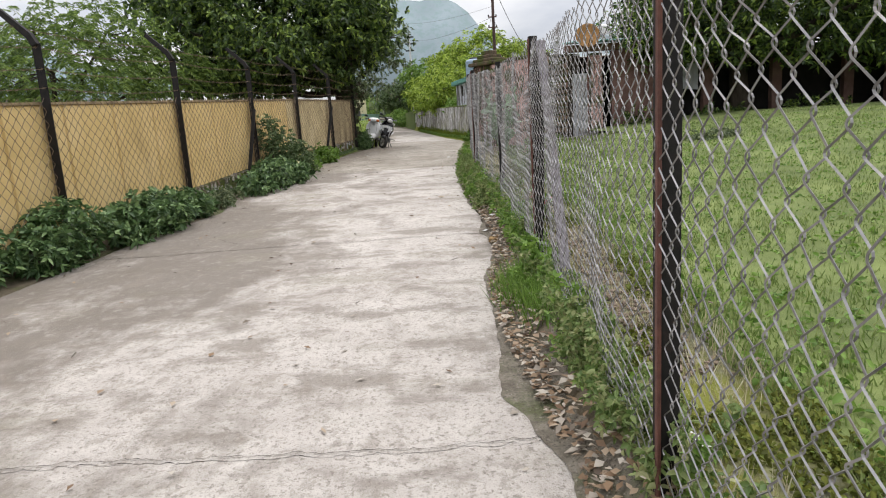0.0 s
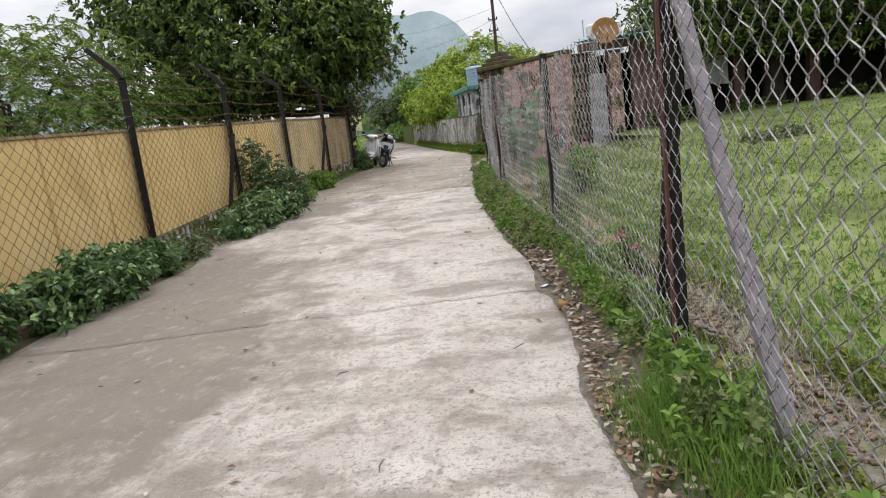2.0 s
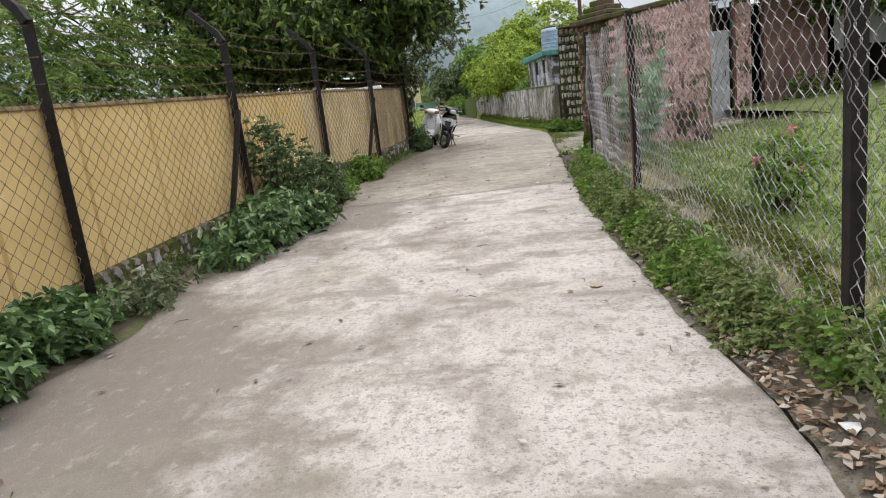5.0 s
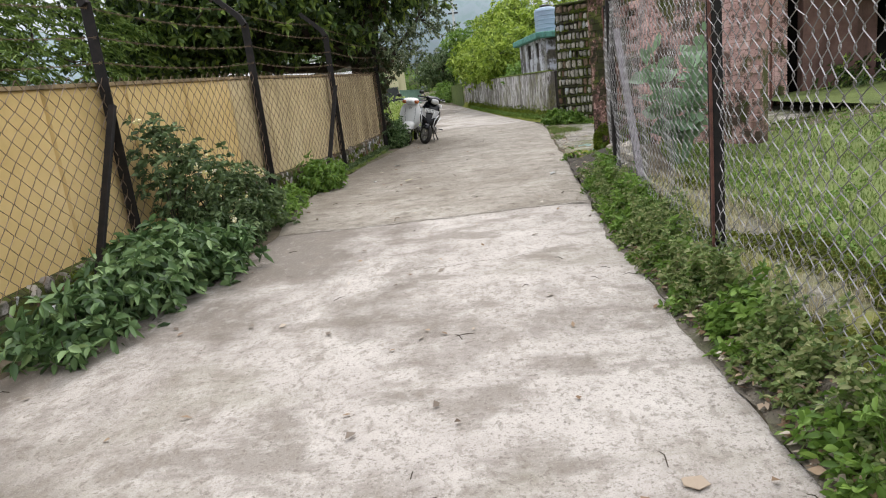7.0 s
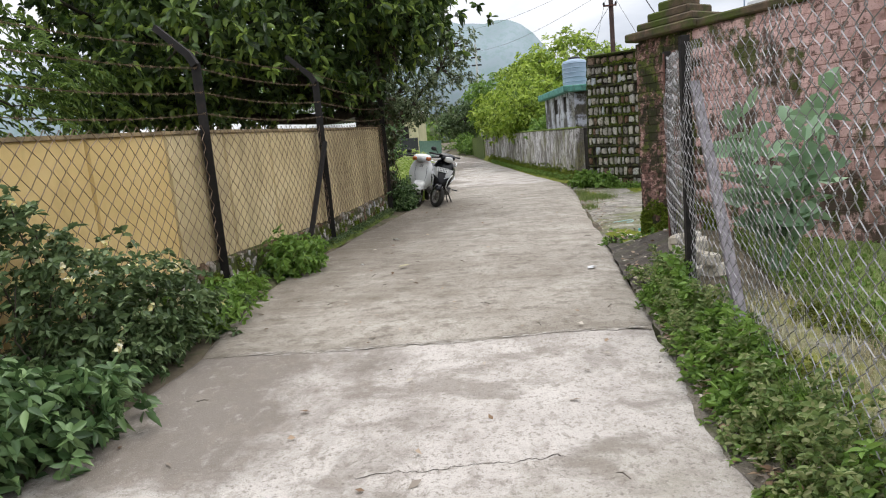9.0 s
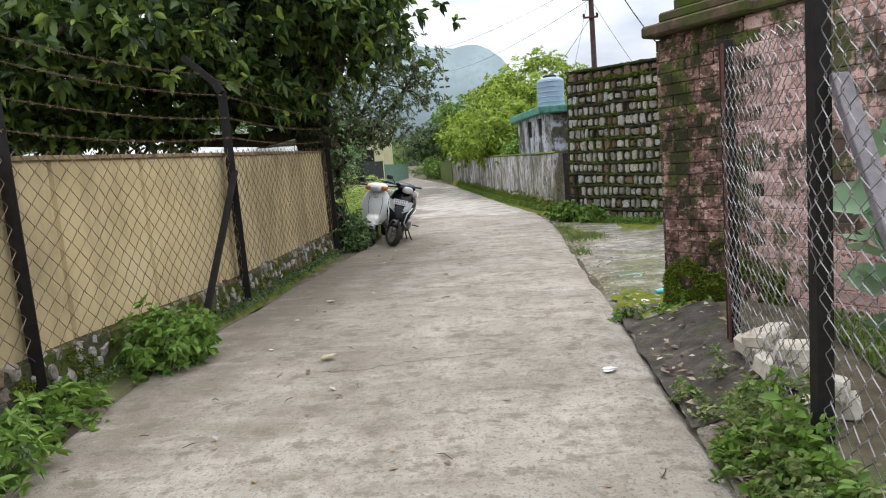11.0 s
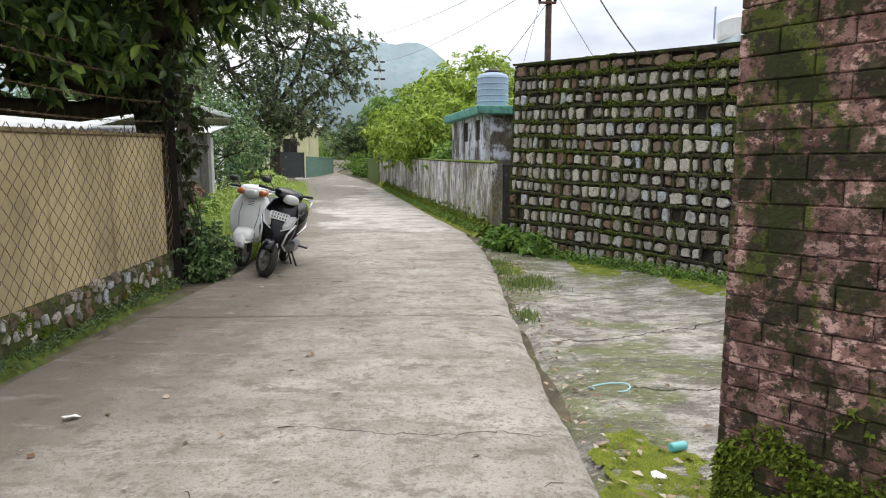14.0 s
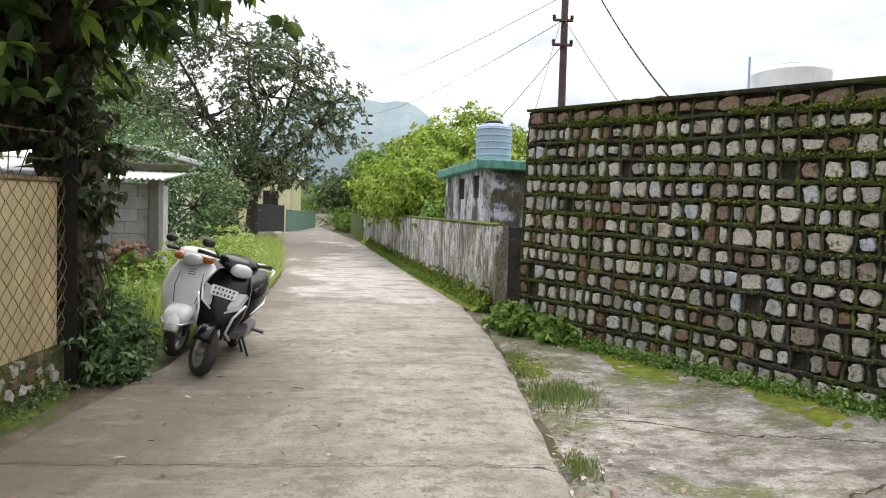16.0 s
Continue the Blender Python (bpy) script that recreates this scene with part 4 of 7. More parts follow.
while z < B_TOP - 0.05:
    u = 0.0
    head = course % 2
    first = True
    while u < B_LEN - 0.1:
        size = 0.116 if head and first else 0.232
        key = "pillar" if u + size / 2 < PIL else "wall"
        out = -0.022 + rr.uniform(-0.005, 0.004)
        m = bw_pose(u + size / 2, out, z + 0.043) @ pose(0, 0, 0, rr.uniform(-1, 1), rr.uniform(-1, 1), rr.uniform(-0.8, 0.8))
        if u < 1.75 and bricks < 330:
            part("brick", (HEAD if size < 0.2 else STRETCH)[key], None, wall_brick, m=m)
            bricks += 1
        else:
            rest.box(size - 0.007, 0.06, 0.080, m, 0.0035)
        u += size
        first = False
    for v in frange(0.06, 0.30, 0.12):
        if bricks < 330:
            m = Matrix.Translation(bw(0.0, -v, z + 0.043)) @ pose(0, 0, 0, rr.uniform(-1, 1), 0, B_ANG + 90)
            part("brick", HEAD["pillar"], None, wall_brick, m=m)
            bricks += 1
    z += 0.0865
    course += 1
tagged(part("brickwork", rest, M_PINKBRICK, wall_brick), kind="stuff")

# ---------------------------------------------------------------- stone retaining wall with raised mossy pointing
SW0, SWD = Vector((1.56, 25.06, 0)), Vector((0.455, -0.89, 0)).normalized()
SWN = Vector((-0.89, -0.455, 0)).normalized()
S_LEN, S_ROWS = 5.6, 13


def sw(u, out, z):
    p = SW0 + SWD * u + SWN * (out + 0.10 * (3.5 - z) / 2.9)
    return Vector((p.x, p.y, z))


def sw_top(u):
    return 3.50 - 0.075 * u


S_BASE = 0.56
wall_stone = tagged(new("wall_stone"), "tall mossy retaining wall of squared stones in raised pointing", "wall", kind="structure")
M_STONE = mat("squared_stone", [(0.3, (0.22, 0.205, 0.18)), (0.5, (0.385, 0.365, 0.33)), (0.7, (0.58, 0.555, 0.51))], 9, 0.9, 1.0, 28,
              [(0.9, (0.27, 0.15, 0.10), 0.58, 0.66, (1, 1, 1), 0.75), (9, (0.05, 0.06, 0.02), 0.55, 0.62, (1, 1, 1), 0.85), (45, (0.07, 0.06, 0.05), 0.54, 0.60, (1, 1, 1), 0.65)], rnd=0.55)
M_POINT = mat("mossy_pointing", [(0.35, (0.025, 0.022, 0.015)), (0.6, (0.06, 0.055, 0.035)), (0.8, (0.12, 0.11, 0.09))], 10, 0.95, 0.9, 60,
              [(1.1, (0.055, 0.075, 0.010), 0.46, 0.58, (1, 1, 1.4), 0.9), (5, (0.12, 0.15, 0.015), 0.55, 0.66, (1, 1, 1), 0.8), (22, (0.02, 0.018, 0.012), 0.54, 0.62, (1, 1, 1), 0.7)])
M_BED = mat("recessed_mortar", [(0.35, (0.02, 0.017, 0.012)), (0.7, (0.06, 0.05, 0.04))], 12, 0.95, 0.8, 60)
s = Shape()
s.loft([[sw(u, -0.02, 0.3), sw(u, -0.02, sw_top(u)), sw(u, -0.42, sw_top(u) - 0.01), sw(u, -0.5, 0.3)] for u in frange(0.01, S_LEN, 0.4)])
part("backing", s, M_BED, wall_stone)
STN = [stone_mesh("squared_stone", M_STONE, 40 + k, 0.17) for k in range(14)]
rr = random.Random(21)
rows_u = []
joints, far_stones = Shape(), Shape()
count = 0
S_QUAT = Matrix((SWN, SWD, Vector((0, 0, 1)))).transposed().to_3x3().to_quaternion()


def rib(a, b, w):
    """A rough raised strip of pointing."""
    n = 4
    pts = [a.lerp(b, i / n) + SWN * rr.uniform(-0.010, 0.008) + SWD * rr.uniform(-0.008, 0.008) + Vector((0, 0, rr.uniform(-0.009, 0.009))) for i in range(n + 1)]
    joints.tube(pts, [w * rr.uniform(0.65, 1.35) for _ in pts], 5)


for r in range(S_ROWS):
    def zrow(u, q):
        return S_BASE + (sw_top(u) - S_BASE) * q / S_ROWS + 0.012 * math.sin(u * 2.1 + q * 1.7)
    u = 0.02
    while u < S_LEN - 0.08:
        w = rr.choice((rr.uniform(0.12, 0.16), rr.uniform(0.14, 0.20), rr.uniform(0.17, 0.25))) if r < S_ROWS - 1 else rr.uniform(0.18, 0.36)
        w = min(w, S_LEN - u)
        z0, z1 = zrow(u + w / 2, r), zrow(u + w / 2, r + 1)
        h = z1 - z0
        rib(sw(u, 0.012, z0), sw(u + rr.uniform(-0.015, 0.015), 0.010, z1), 0.0165)
        rib(sw(u, 0.014, zrow(u, r + 1)), sw(u + w, 0.016, zrow(u + w, r + 1)), 0.0215)
        c = sw(u + w / 2, -0.012 + rr.uniform(-0.012, 0.012), (z0 + z1) / 2)
        if rr.random() < 0.97:
            m = Matrix.LocRotScale(c, S_QUAT @ Euler((rr.uniform(-0.12, 0.12) + rr.choice((0, math.pi)), 0, 0)).to_quaternion(), (rr.uniform(0.075, 0.105), (w - 0.026) * rr.uniform(0.60, 0.94), (h - 0.032) * rr.uniform(0.62, 0.94) * (0.75 if r > S_ROWS - 4 and rr.random() < 0.5 else 1)))
            if count < 330 and u < 4.9:
                part("stone", STN[rr.randrange(14)], None, wall_stone, m=m)
                count += 1
            else:
                me = STN[rr.randrange(14)]
                far_stones.add([v.co for v in me.vertices], [tuple(p.vertices) for p in me.polygons], m)
        u += w
tagged(part("pointing", joints, M_POINT, wall_stone, "raised mossy pointing"), kind="stuff")
tagged(part("stonework", far_stones, M_STONE, wall_stone), kind="stuff")
s = Shape()
s.loft([[sw(u, 0.05, sw_top(u) - 0.012), sw(u, 0.06, sw_top(u) + 0.02), sw(u, -0.2, sw_top(u) + 0.05 + 0.02 * noise.noise((u * 4, 0, 9))), sw(u, -0.45, sw_top(u) + 0.01)] for u in frange(0, S_LEN, 0.1)])
part("coping", s, M_POINT, wall_stone, "moss-covered top course")

# yard between the road and the stone wall
yard = sheet(frange(0, 1, 0.03), frange(16.3, 25.3, 0.15), lambda x, y: 0)
yard.v = [(line(RIGHT, y) - 0.05 + u * 6.0, y, 0) for u, y, _ in yard.v]
yard.v = [(x, y, soil(x, y) + 0.025) for x, y, _ in yard.v]
structure("pavement_yard", yard, M_YARD, "cracked mossy concrete apron before the stone wall", "pavement", smooth=True)

for x0, y0, a, ln in ((1.3, 20.9, -0.35, 3.2), (1.0, 19.2, 0.25, 3.4), (1.5, 22.4, -0.5, 1.9), (1.2, 18.2, -0.1, 2.8)):
    pts = [(x0 + t * math.cos(a) + 0.10 * noise.noise((t * 1.6, y0, 0)), y0 + t * math.sin(a) + 0.16 * noise.noise((t * 1.6, y0, 4)) + 0.07 * noise.noise((t * 9, y0, 5)) + 0.025 * noise.noise((t * 37, y0, 6))) for t in frange(0, ln, 0.016)]
    tagged(part("yard_crack", seam(pts, 0.014, 0.002, lambda x, y: soil(x, y) + 0.025), M_CRACK), "soil-filled crack in the concrete apron", "crack", kind="structure")

patch = sheet(frange(0, 1, 0.1), frange(14.5, 16.75, 0.05), lambda x, y: 0)
patch.v = [(line(RIGHT, y) - 0.03 + 0.05 * noise.noise((y * 3.1, 4, 5)) + u * (0.62 + 0.10 * noise.noise((y * 2.3, 1, 5))), y, 0) for u, y, _ in patch.v]
patch.v = [(x, y, max(soil(x, y), gz(y) - 0.012) + 0.022 + 0.010 * noise.noise((x * 5, y * 5, 1))) for x, y, _ in patch.v]
structure("pavement_patch", patch, mat("damp_dark_concrete", [(0.3, (0.035, 0.03, 0.025)), (0.5, (0.075, 0.064, 0.053)), (0.7, (0.14, 0.122, 0.10))], 7, 0.85, 0.9, 90,
          [(9, (0.22, 0.20, 0.17), 0.59, 0.66, (1, 1.4, 1), 0.6), (2.1, (0.07, 0.085, 0.02), 0.55, 0.66, (1, 1, 1), 0.6), (90, (0.02, 0.018, 0.015), 0.55, 0.6, (1, 1, 1), 0.7)]), "dark damp concrete patch before the gate pillar", "pavement", smooth=True)
pts = []
for _ in range(5200):
    u, v = rng.uniform(-0.02, PIL + 0.25), abs(rng.normal()) * 0.2
    if noise.noise((u * 5, v * 6, 2)) > v * 1.7 - 0.65:
        c = bw(u, 0.012 + rng.uniform(0, 0.012), B_BASE + 0.02 + v)
        pts.append((c.x, c.y, c.z))
tagged(part("pillar_moss", whorl_mesh("pillar_moss", pts, 6, 0.026, 0.014, M_PILMOSS, 0.2, 0.3), M_PILMOSS, wall_brick), "thick bright moss on the pillar's foot", kind="stuff")

# ---------------------------------------------------------------- low stained wall, shed and tank
LW0, LW1 = Vector((1.37, 26.36, 0)), Vector((-1.5, 46, 0))
LWD = (LW1 - LW0).normalized()
LWN = Vector((LWD.y, -LWD.x, 0))


def lw(u, out, z):
    """On the low wall: along, away from the road, up."""
    p = LW0 + LWD * u + LWN * out
    return Vector((p.x, p.y, z))


LLEN = (LW1 - LW0).length
wall_low = tagged(new("wall_low"), "low whitewashed wall streaked black and green", "wall", kind="structure")


def low_ring(u):
    top = 1.93 + 0.37 * (u / LLEN)
    return [lw(u, 0, gz(LW0.y + LWD.y * u) - 0.2), lw(u, 0, top - 0.02), lw(u, 0.02, top), lw(u, 0.18, top), lw(u, 0.2, top - 0.02), lw(u, 0.2, 0.3)]


part("wall_face", Shape().loft([low_ring(u) for u in frange(0, LLEN, 0.5)]), M_WHITEWASH, wall_low)
s = Shape()
s.loft([[lw(u, -0.012, 1.93 + 0.37 * u / LLEN + 0.001), lw(u, -0.012, 1.93 + 0.37 * u / LLEN + 0.02 + 0.012 * noise.noise((u * 5, 0, 3))), lw(u, 0.1, 1.93 + 0.37 * u / LLEN + 0.045 + 0.02 * noise.noise((u * 4, 0, 9))), lw(u, 0.212, 1.93 + 0.37 * u / LLEN + 0.001)] for u in frange(0.005, LLEN - 0.01, 0.12)])
part("mossy_top", s, M_MOSS, wall_low, "dull green moss along its top")
s = Shape()
a, b = lw(0.06, 0.205, 0), lw(0.06, 1.6, 0)
s.box(1.4, 0.2, 1.6, Matrix.Translation((a + b) / 2 + Vector((0, 0.04, 1.12))) @ pose(0, 0, 0, 0, 0, math.degrees(math.atan2(LWN.y, LWN.x))), 0.01)
part("return_wall", s, mat("near_black_plaster", [(0.35, (0.02, 0.018, 0.016)), (0.6, (0.055, 0.05, 0.045)), (0.8, (0.20, 0.19, 0.18))], 5, 0.95, 0.5, 40), wall_low, "near-black return wall")
s = Shape()
s.loft([[lw(u, -0.01, gz(LW0.y + LWD.y * u) - 0.05), lw(u, -0.02, gz(LW0.y + LWD.y * u) + 0.22 + 0.16 * noise.noise((u * 2.3, 0, 0))), lw(u, -0.18 - 0.06 * noise.noise((u * 2, 4, 0)), gz(LW0.y + LWD.y * u) + 0.02), lw(u, -0.3, gz(LW0.y + LWD.y * u) - 0.05)] for u in frange(0.2, LLEN, 0.15)])
part("moss_foot", s, mat("yellow_green_moss", [(0.3, (0.07, 0.085, 0.015)), (0.5, (0.15, 0.17, 0.02)), (0.7, (0.23, 0.25, 0.035))], 7, 0.95, 0.9, 60), wall_low, "bright moss along its foot")

pts = []
for _ in range(2600):
    u = rng.uniform(0.1, LLEN * 0.9)
    v = abs(rng.normal()) * 0.13
    p = lw(u, -0.02 - rng.uniform(0, 0.22) * max(0, 1 - v * 4), 0)
    pts.append((p.x, p.y, gz(p.y) + 0.02 + v))
tagged(part("moss_tufts", whorl_mesh("moss_tufts", pts, 6, 0.05, 0.026, M_PILMOSS, 0.2, 0.6), M_PILMOSS, wall_low), "moss and small weeds at its foot", kind="stuff")

SH0, SH1 = Vector((1.5, 28.9, 0)), Vector((1.0, 31.9, 0))
SHA = math.degrees(math.atan2(SH1.y - SH0.y, SH1.x - SH0.x))
shed = thing("shed", Matrix.Translation((SH0.x, SH0.y, 0.5)) @ pose(0, 0, 0, 0, 0, SHA), "small grimy plastered shed with a teal concrete roof slab", "shed")
SL, SWID, SHT = (SH1 - SH0).length, 2.4, 2.72
# near-black colour for the shade seen through the shed's open windows
M_HOLESHADE = mat("window_hole_shade", [(0.3, (0.012, 0.01, 0.008)), (0.7, (0.035, 0.028, 0.022))], 9, 0.9, 0.3, 60)
M_SHEDEND = mat("mouldy_blue_plaster", [(0.35, (0.035, 0.03, 0.022)), (0.5, (0.10, 0.09, 0.07)), (0.58, (0.40, 0.41, 0.46)), (0.75, (0.62, 0.65, 0.74))], 2.2, 0.9, 0.5, 40, [(9, (0.05, 0.045, 0.03), 0.52, 0.58, (1, 1, 0.6), 0.85), (1.4, (0.10, 0.10, 0.03), 0.55, 0.66, (1, 1, 0.5), 0.6)])
for cx, lx in ((0.16, 0.32), (1.06, 0.64), ((1.80 + SL) / 2, SL - 1.80)):
    part("wall", Shape().box(lx, 0.15, SHT - 0.2, pose(cx, -0.075, SHT / 2 - 0.1)), M_SHEDWALL, shed, "streaked white plaster gone black")
# added panels, not shutters: they close the open windows with painted shade
for cx, lx in ((0.53, 0.42), (1.59, 0.42)):
    part("shutter", Shape().box(lx - 0.004, 0.03, 0.46, pose(cx, -0.045, 2.21), 0.003), M_HOLESHADE, shed, "near-black panel added in an open window for the shade inside")
    part("sill_wall", Shape().box(lx, 0.146, 1.98, pose(cx, -0.0755, 0.99)), M_SHEDWALL, shed)
    part("lintel", Shape().box(lx, 0.146, 0.08, pose(cx, -0.0755, 2.48)), M_SHEDWALL, shed)
for sx, sy, px, py in ((SL, 0.15, SL / 2, -SWID + 0.075), (0.15, SWID - 0.302, 0.075, -SWID / 2), (0.15, SWID - 0.302, SL - 0.075, -SWID / 2)):
    part("wall", Shape().box(sx, sy, SHT - 0.2, pose(px, py, SHT / 2 - 0.1)), M_SHEDEND, shed)
part("floor", Shape().box(SL - 0.31, SWID - 0.31, 0.1, pose(SL / 2, -SWID / 2, 0.06)), M_BLACK, shed)
part("roof_slab", Shape().box(SL + 0.4, SWID + 0.4, 0.19, pose(SL / 2, -SWID / 2, SHT - 0.104), 0.02), M_GREENPAINT, shed, "teal painted concrete slab")

tank = thing("water_tank", pose(1.78, 29.6, 3.212) @ Matrix.Diagonal((0.88, 0.88, 0.98, 1)), "ribbed blue-grey plastic water tank on the shed roof", "water tank")
prof = [(0.0, 0.0), (0.40, 0.0), (0.415, 0.02)]
for k in range(5):
    z = 0.04 + k * 0.135
    prof += [(0.415, z), (0.415, z + 0.09), (0.43, z + 0.10), (0.43, z + 0.115), (0.415, z + 0.125)]
prof += [(0.41, 0.73), (0.36, 0.78), (0.20, 0.82), (0.19, 0.82)]
part("body", Shape().lathe(prof, 32), M_TANK, tank, smooth=False)
part("lid", Shape().lathe([(0.0, 0.82), (0.21, 0.82), (0.21, 0.86), (0.18, 0.885), (0.0, 0.89)], 24), M_BLACK, tank, "black screw lid")

# ---------------------------------------------------------------- power pole and cables
pole = thing("power_pole", pose(2.5, 27.0, 0.5), "rusty steel power pole with short cross arms", "utility pole")
part("mast", Shape().tube([(0, 0, 0), (0, 0, 4), (0, 0, 8.2)], [0.075, 0.062, 0.05], 10), mat("rusty_steel", [(0.35, (0.05, 0.032, 0.03)), (0.7, (0.12, 0.075, 0.065))], 8, 0.7, 0.2, 60), pole)
for z in (4.45, 4.85, 5.6, 6.3):
    part("cross_arm", Shape().box(0.34, 0.045, 0.04, pose(-0.04, -0.06, z), 0.004), M_REDPRIMER, pole)
    for x in (-0.19, 0.11):
        part("insulator", Shape().lathe([(0.0, 0), (0.022, 0), (0.035, 0.02), (0.02, 0.035), (0.032, 0.05), (0.015, 0.07), (0.0, 0.07)], 10, pose(x, -0.06, z + 0.02)), M_BLACK, pole)


def cable(p, q, sag, r=0.008):
    p, q = Vector(p), Vector(q)
    pts = [p.lerp(q, i / 24) - Vector((0, 0, sag * 4 * (i / 24) * (1 - i / 24))) for i in range(25)]
    return tagged(part("cable", Shape().tube(pts, r, 4), M_BLACK), "black overhead cable slung from the power pole", "cable", "overhead cables")


top = (2.46, 26.94)
cable((*top, 5.35), (-3.0, 60, 9.0), 0.5, 0.006)
cable((*top, 5.75), (-4.5, 62, 11.0), 0.5, 0.006)
cable((*top, 4.95), (0.9, 33.6, 3.4), 0.25, 0.006)
cable((*top, 5.5), (1.75, 26.4, 3.1), 0.02, 0.005)
cable((*top, 5.4), (3.1, 24.9, 3.2), 0.05, 0.005)
cable((*top, 6.8), (3.95, 24.4, 3.0), 0.35, 0.012)
cable((*top, 6.1), (14, 31, 9.5), 0.4, 0.008)

# ---------------------------------------------------------------- trees
tree("large dark-leaved mango tree leaning over the yellow wall", (-3.05, 22.35, 0.55), (-3.2, 22.2, 2.7), 0.24,
     [(-4.3, 19.9, 4.4, 2.5, 2.5, 1.8), (-5.8, 21.5, 5.2, 2.8, 2.6, 2.0), (-4.6, 21.0, 7.0, 2.8, 2.6, 2.1), (-2.75, 21.4, 5.5, 1.75, 2.0, 1.55), (-6.9, 19.6, 4.3, 2.2, 2.2, 1.7), (-4.6, 18.6, 3.8, 1.3, 1.4, 0.8), (-3.95, 22.5, 3.9, 1.3, 1.4, 1.5), (-5.9, 20.6, 3.3, 2.2, 1.8, 0.9), (-7.4, 21.0, 6.6, 2.4, 2.2, 2.0), (-3.0, 22.2, 7.4, 1.9, 2.0, 1.6), (-5.6, 21.4, 8.8, 2.6, 2.3, 1.5), (-2.05, 20.7, 4.75, 1.1, 1.3, 0.9), (-2.3, 20.2, 4.2, 1.1, 1.3, 0.65), (-2.1, 21.3, 6.2, 1.1, 1.5, 1.2), (-3.5, 20.6, 3.2, 0.8, 1.3, 0.7), (-1.8, 20.7, 4.0, 0.8, 1.1, 0.62), (-2.1, 20.9, 3.8, 0.7, 1.0, 0.6), (-6.0, 20.4, 2.75, 2.0, 1.0, 0.45)],
     8200, 8, 0.19, 0.175, 0.080, M_LEAF_MANGO, droop=0.35, habit="whorl")
tree("light feathery acacia behind the yellow wall", (-9.2, 16.2, 0.5), (-9.2, 16.2, 2.0), 0.11,
     [(-9.0, 15.6, 3.0, 1.7, 1.5, 1.0), (-10.8, 17.0, 3.3, 1.8, 1.7, 1.1), (-7.2, 17.2, 3.0, 1.2, 1.3, 0.9), (-8.0, 16.6, 4.0, 1.1, 1.2, 0.8), (-9.6, 16.2, 4.0, 0.9, 0.9, 0.6)],
     1450, 1, 0.2, 0.125, 0.030, M_LEAF_ACACIA, habit="frond")
tree("dense bright green fruit tree behind the low wall", (1.2, 37.5, 0.8), (1.2, 37.5, 1.9), 0.14,
     [(0.5, 36.6, 3.2, 1.7, 1.9, 1.2), (1.9, 38.3, 3.7, 1.7, 1.8, 1.3), (0.2, 39.5, 3.0, 1.5, 1.7, 1.1), (1.2, 36.2, 2.5, 1.5, 1.3, 0.8), (-0.4, 41.5, 3.2, 1.5, 1.8, 1.3), (2.9, 37.2, 3.2, 1.5, 1.4, 1.3)],
     3000, 7, 0.20, 0.23, 0.085, M_LEAF_LIGHT, droop=0.6, habit="whorl")
tree("taller leafy green tree beyond the shed", (4.2, 52, 1.1), (4.2, 52, 3.5), 0.2,
     [(3.8, 51, 6.2, 3.0, 2.6, 1.8), (6.6, 53, 5.6, 2.6, 2.4, 1.7), (1.6, 53, 5.4, 2.2, 2.2, 1.5)],
     1800, 8, 0.26, 0.30, 0.10, M_LEAF_LIGHT, droop=0.4, habit="whorl")
tree("wide olive-green roadside tree with open branching", (-6.4, 45, 1.2), (-6.3, 45, 3.3), 0.26,
     [(-6.2, 44.5, 4.7, 2.4, 2.2, 1.2), (-8.6, 45.5, 6.3, 2.4, 2.2, 1.3), (-5.8, 45, 7.2, 2.3, 2.2, 1.3), (-3.6, 45, 6.0, 1.9, 2.0, 1.1), (-6.8, 46, 9.6, 2.4, 2.0, 1.2), (-11.0, 46, 7.2, 2.4, 2.0, 1.5), (-9.6, 44, 9.0, 2.2, 2.0, 1.2), (-4.4, 45, 8.6, 1.8, 1.8, 1.1), (-5.0, 44.4, 4.1, 1.9, 1.8, 0.9), (-2.9, 45.5, 7.2, 1.3, 1.3, 0.9)],
     3000, 7, 0.30, 0.21, 0.075, M_LEAF_OLIVE, twigs=110, habit="whorl")
tree("dark shade tree over the house beyond the lawn", (9.5, 20.5, 0.7), (9.4, 20.5, 2.8), 0.32,
     [(8.2, 19.4, 4.2, 2.5, 2.2, 1.5), (11, 20.5, 4.8, 2.9, 2.4, 1.8), (9.2, 21.4, 6.0, 2.7, 2.4, 1.6), (13.6, 20, 4.6, 2.6, 2.2, 1.8), (12.4, 17.5, 4.4, 2.4, 2.0, 1.5), (7.0, 20.2, 4.0, 1.6, 1.4, 1.3), (7.4, 18.7, 3.3, 1.5, 1.0, 0.7), (10.2, 18.4, 3.1, 2.0, 1.0, 0.8), (13.2, 18.2, 3.0, 2.0, 1.0, 1.0)],
     4500, 8, 0.24, 0.20, 0.072, M_LEAF_MANGO, habit="whorl")

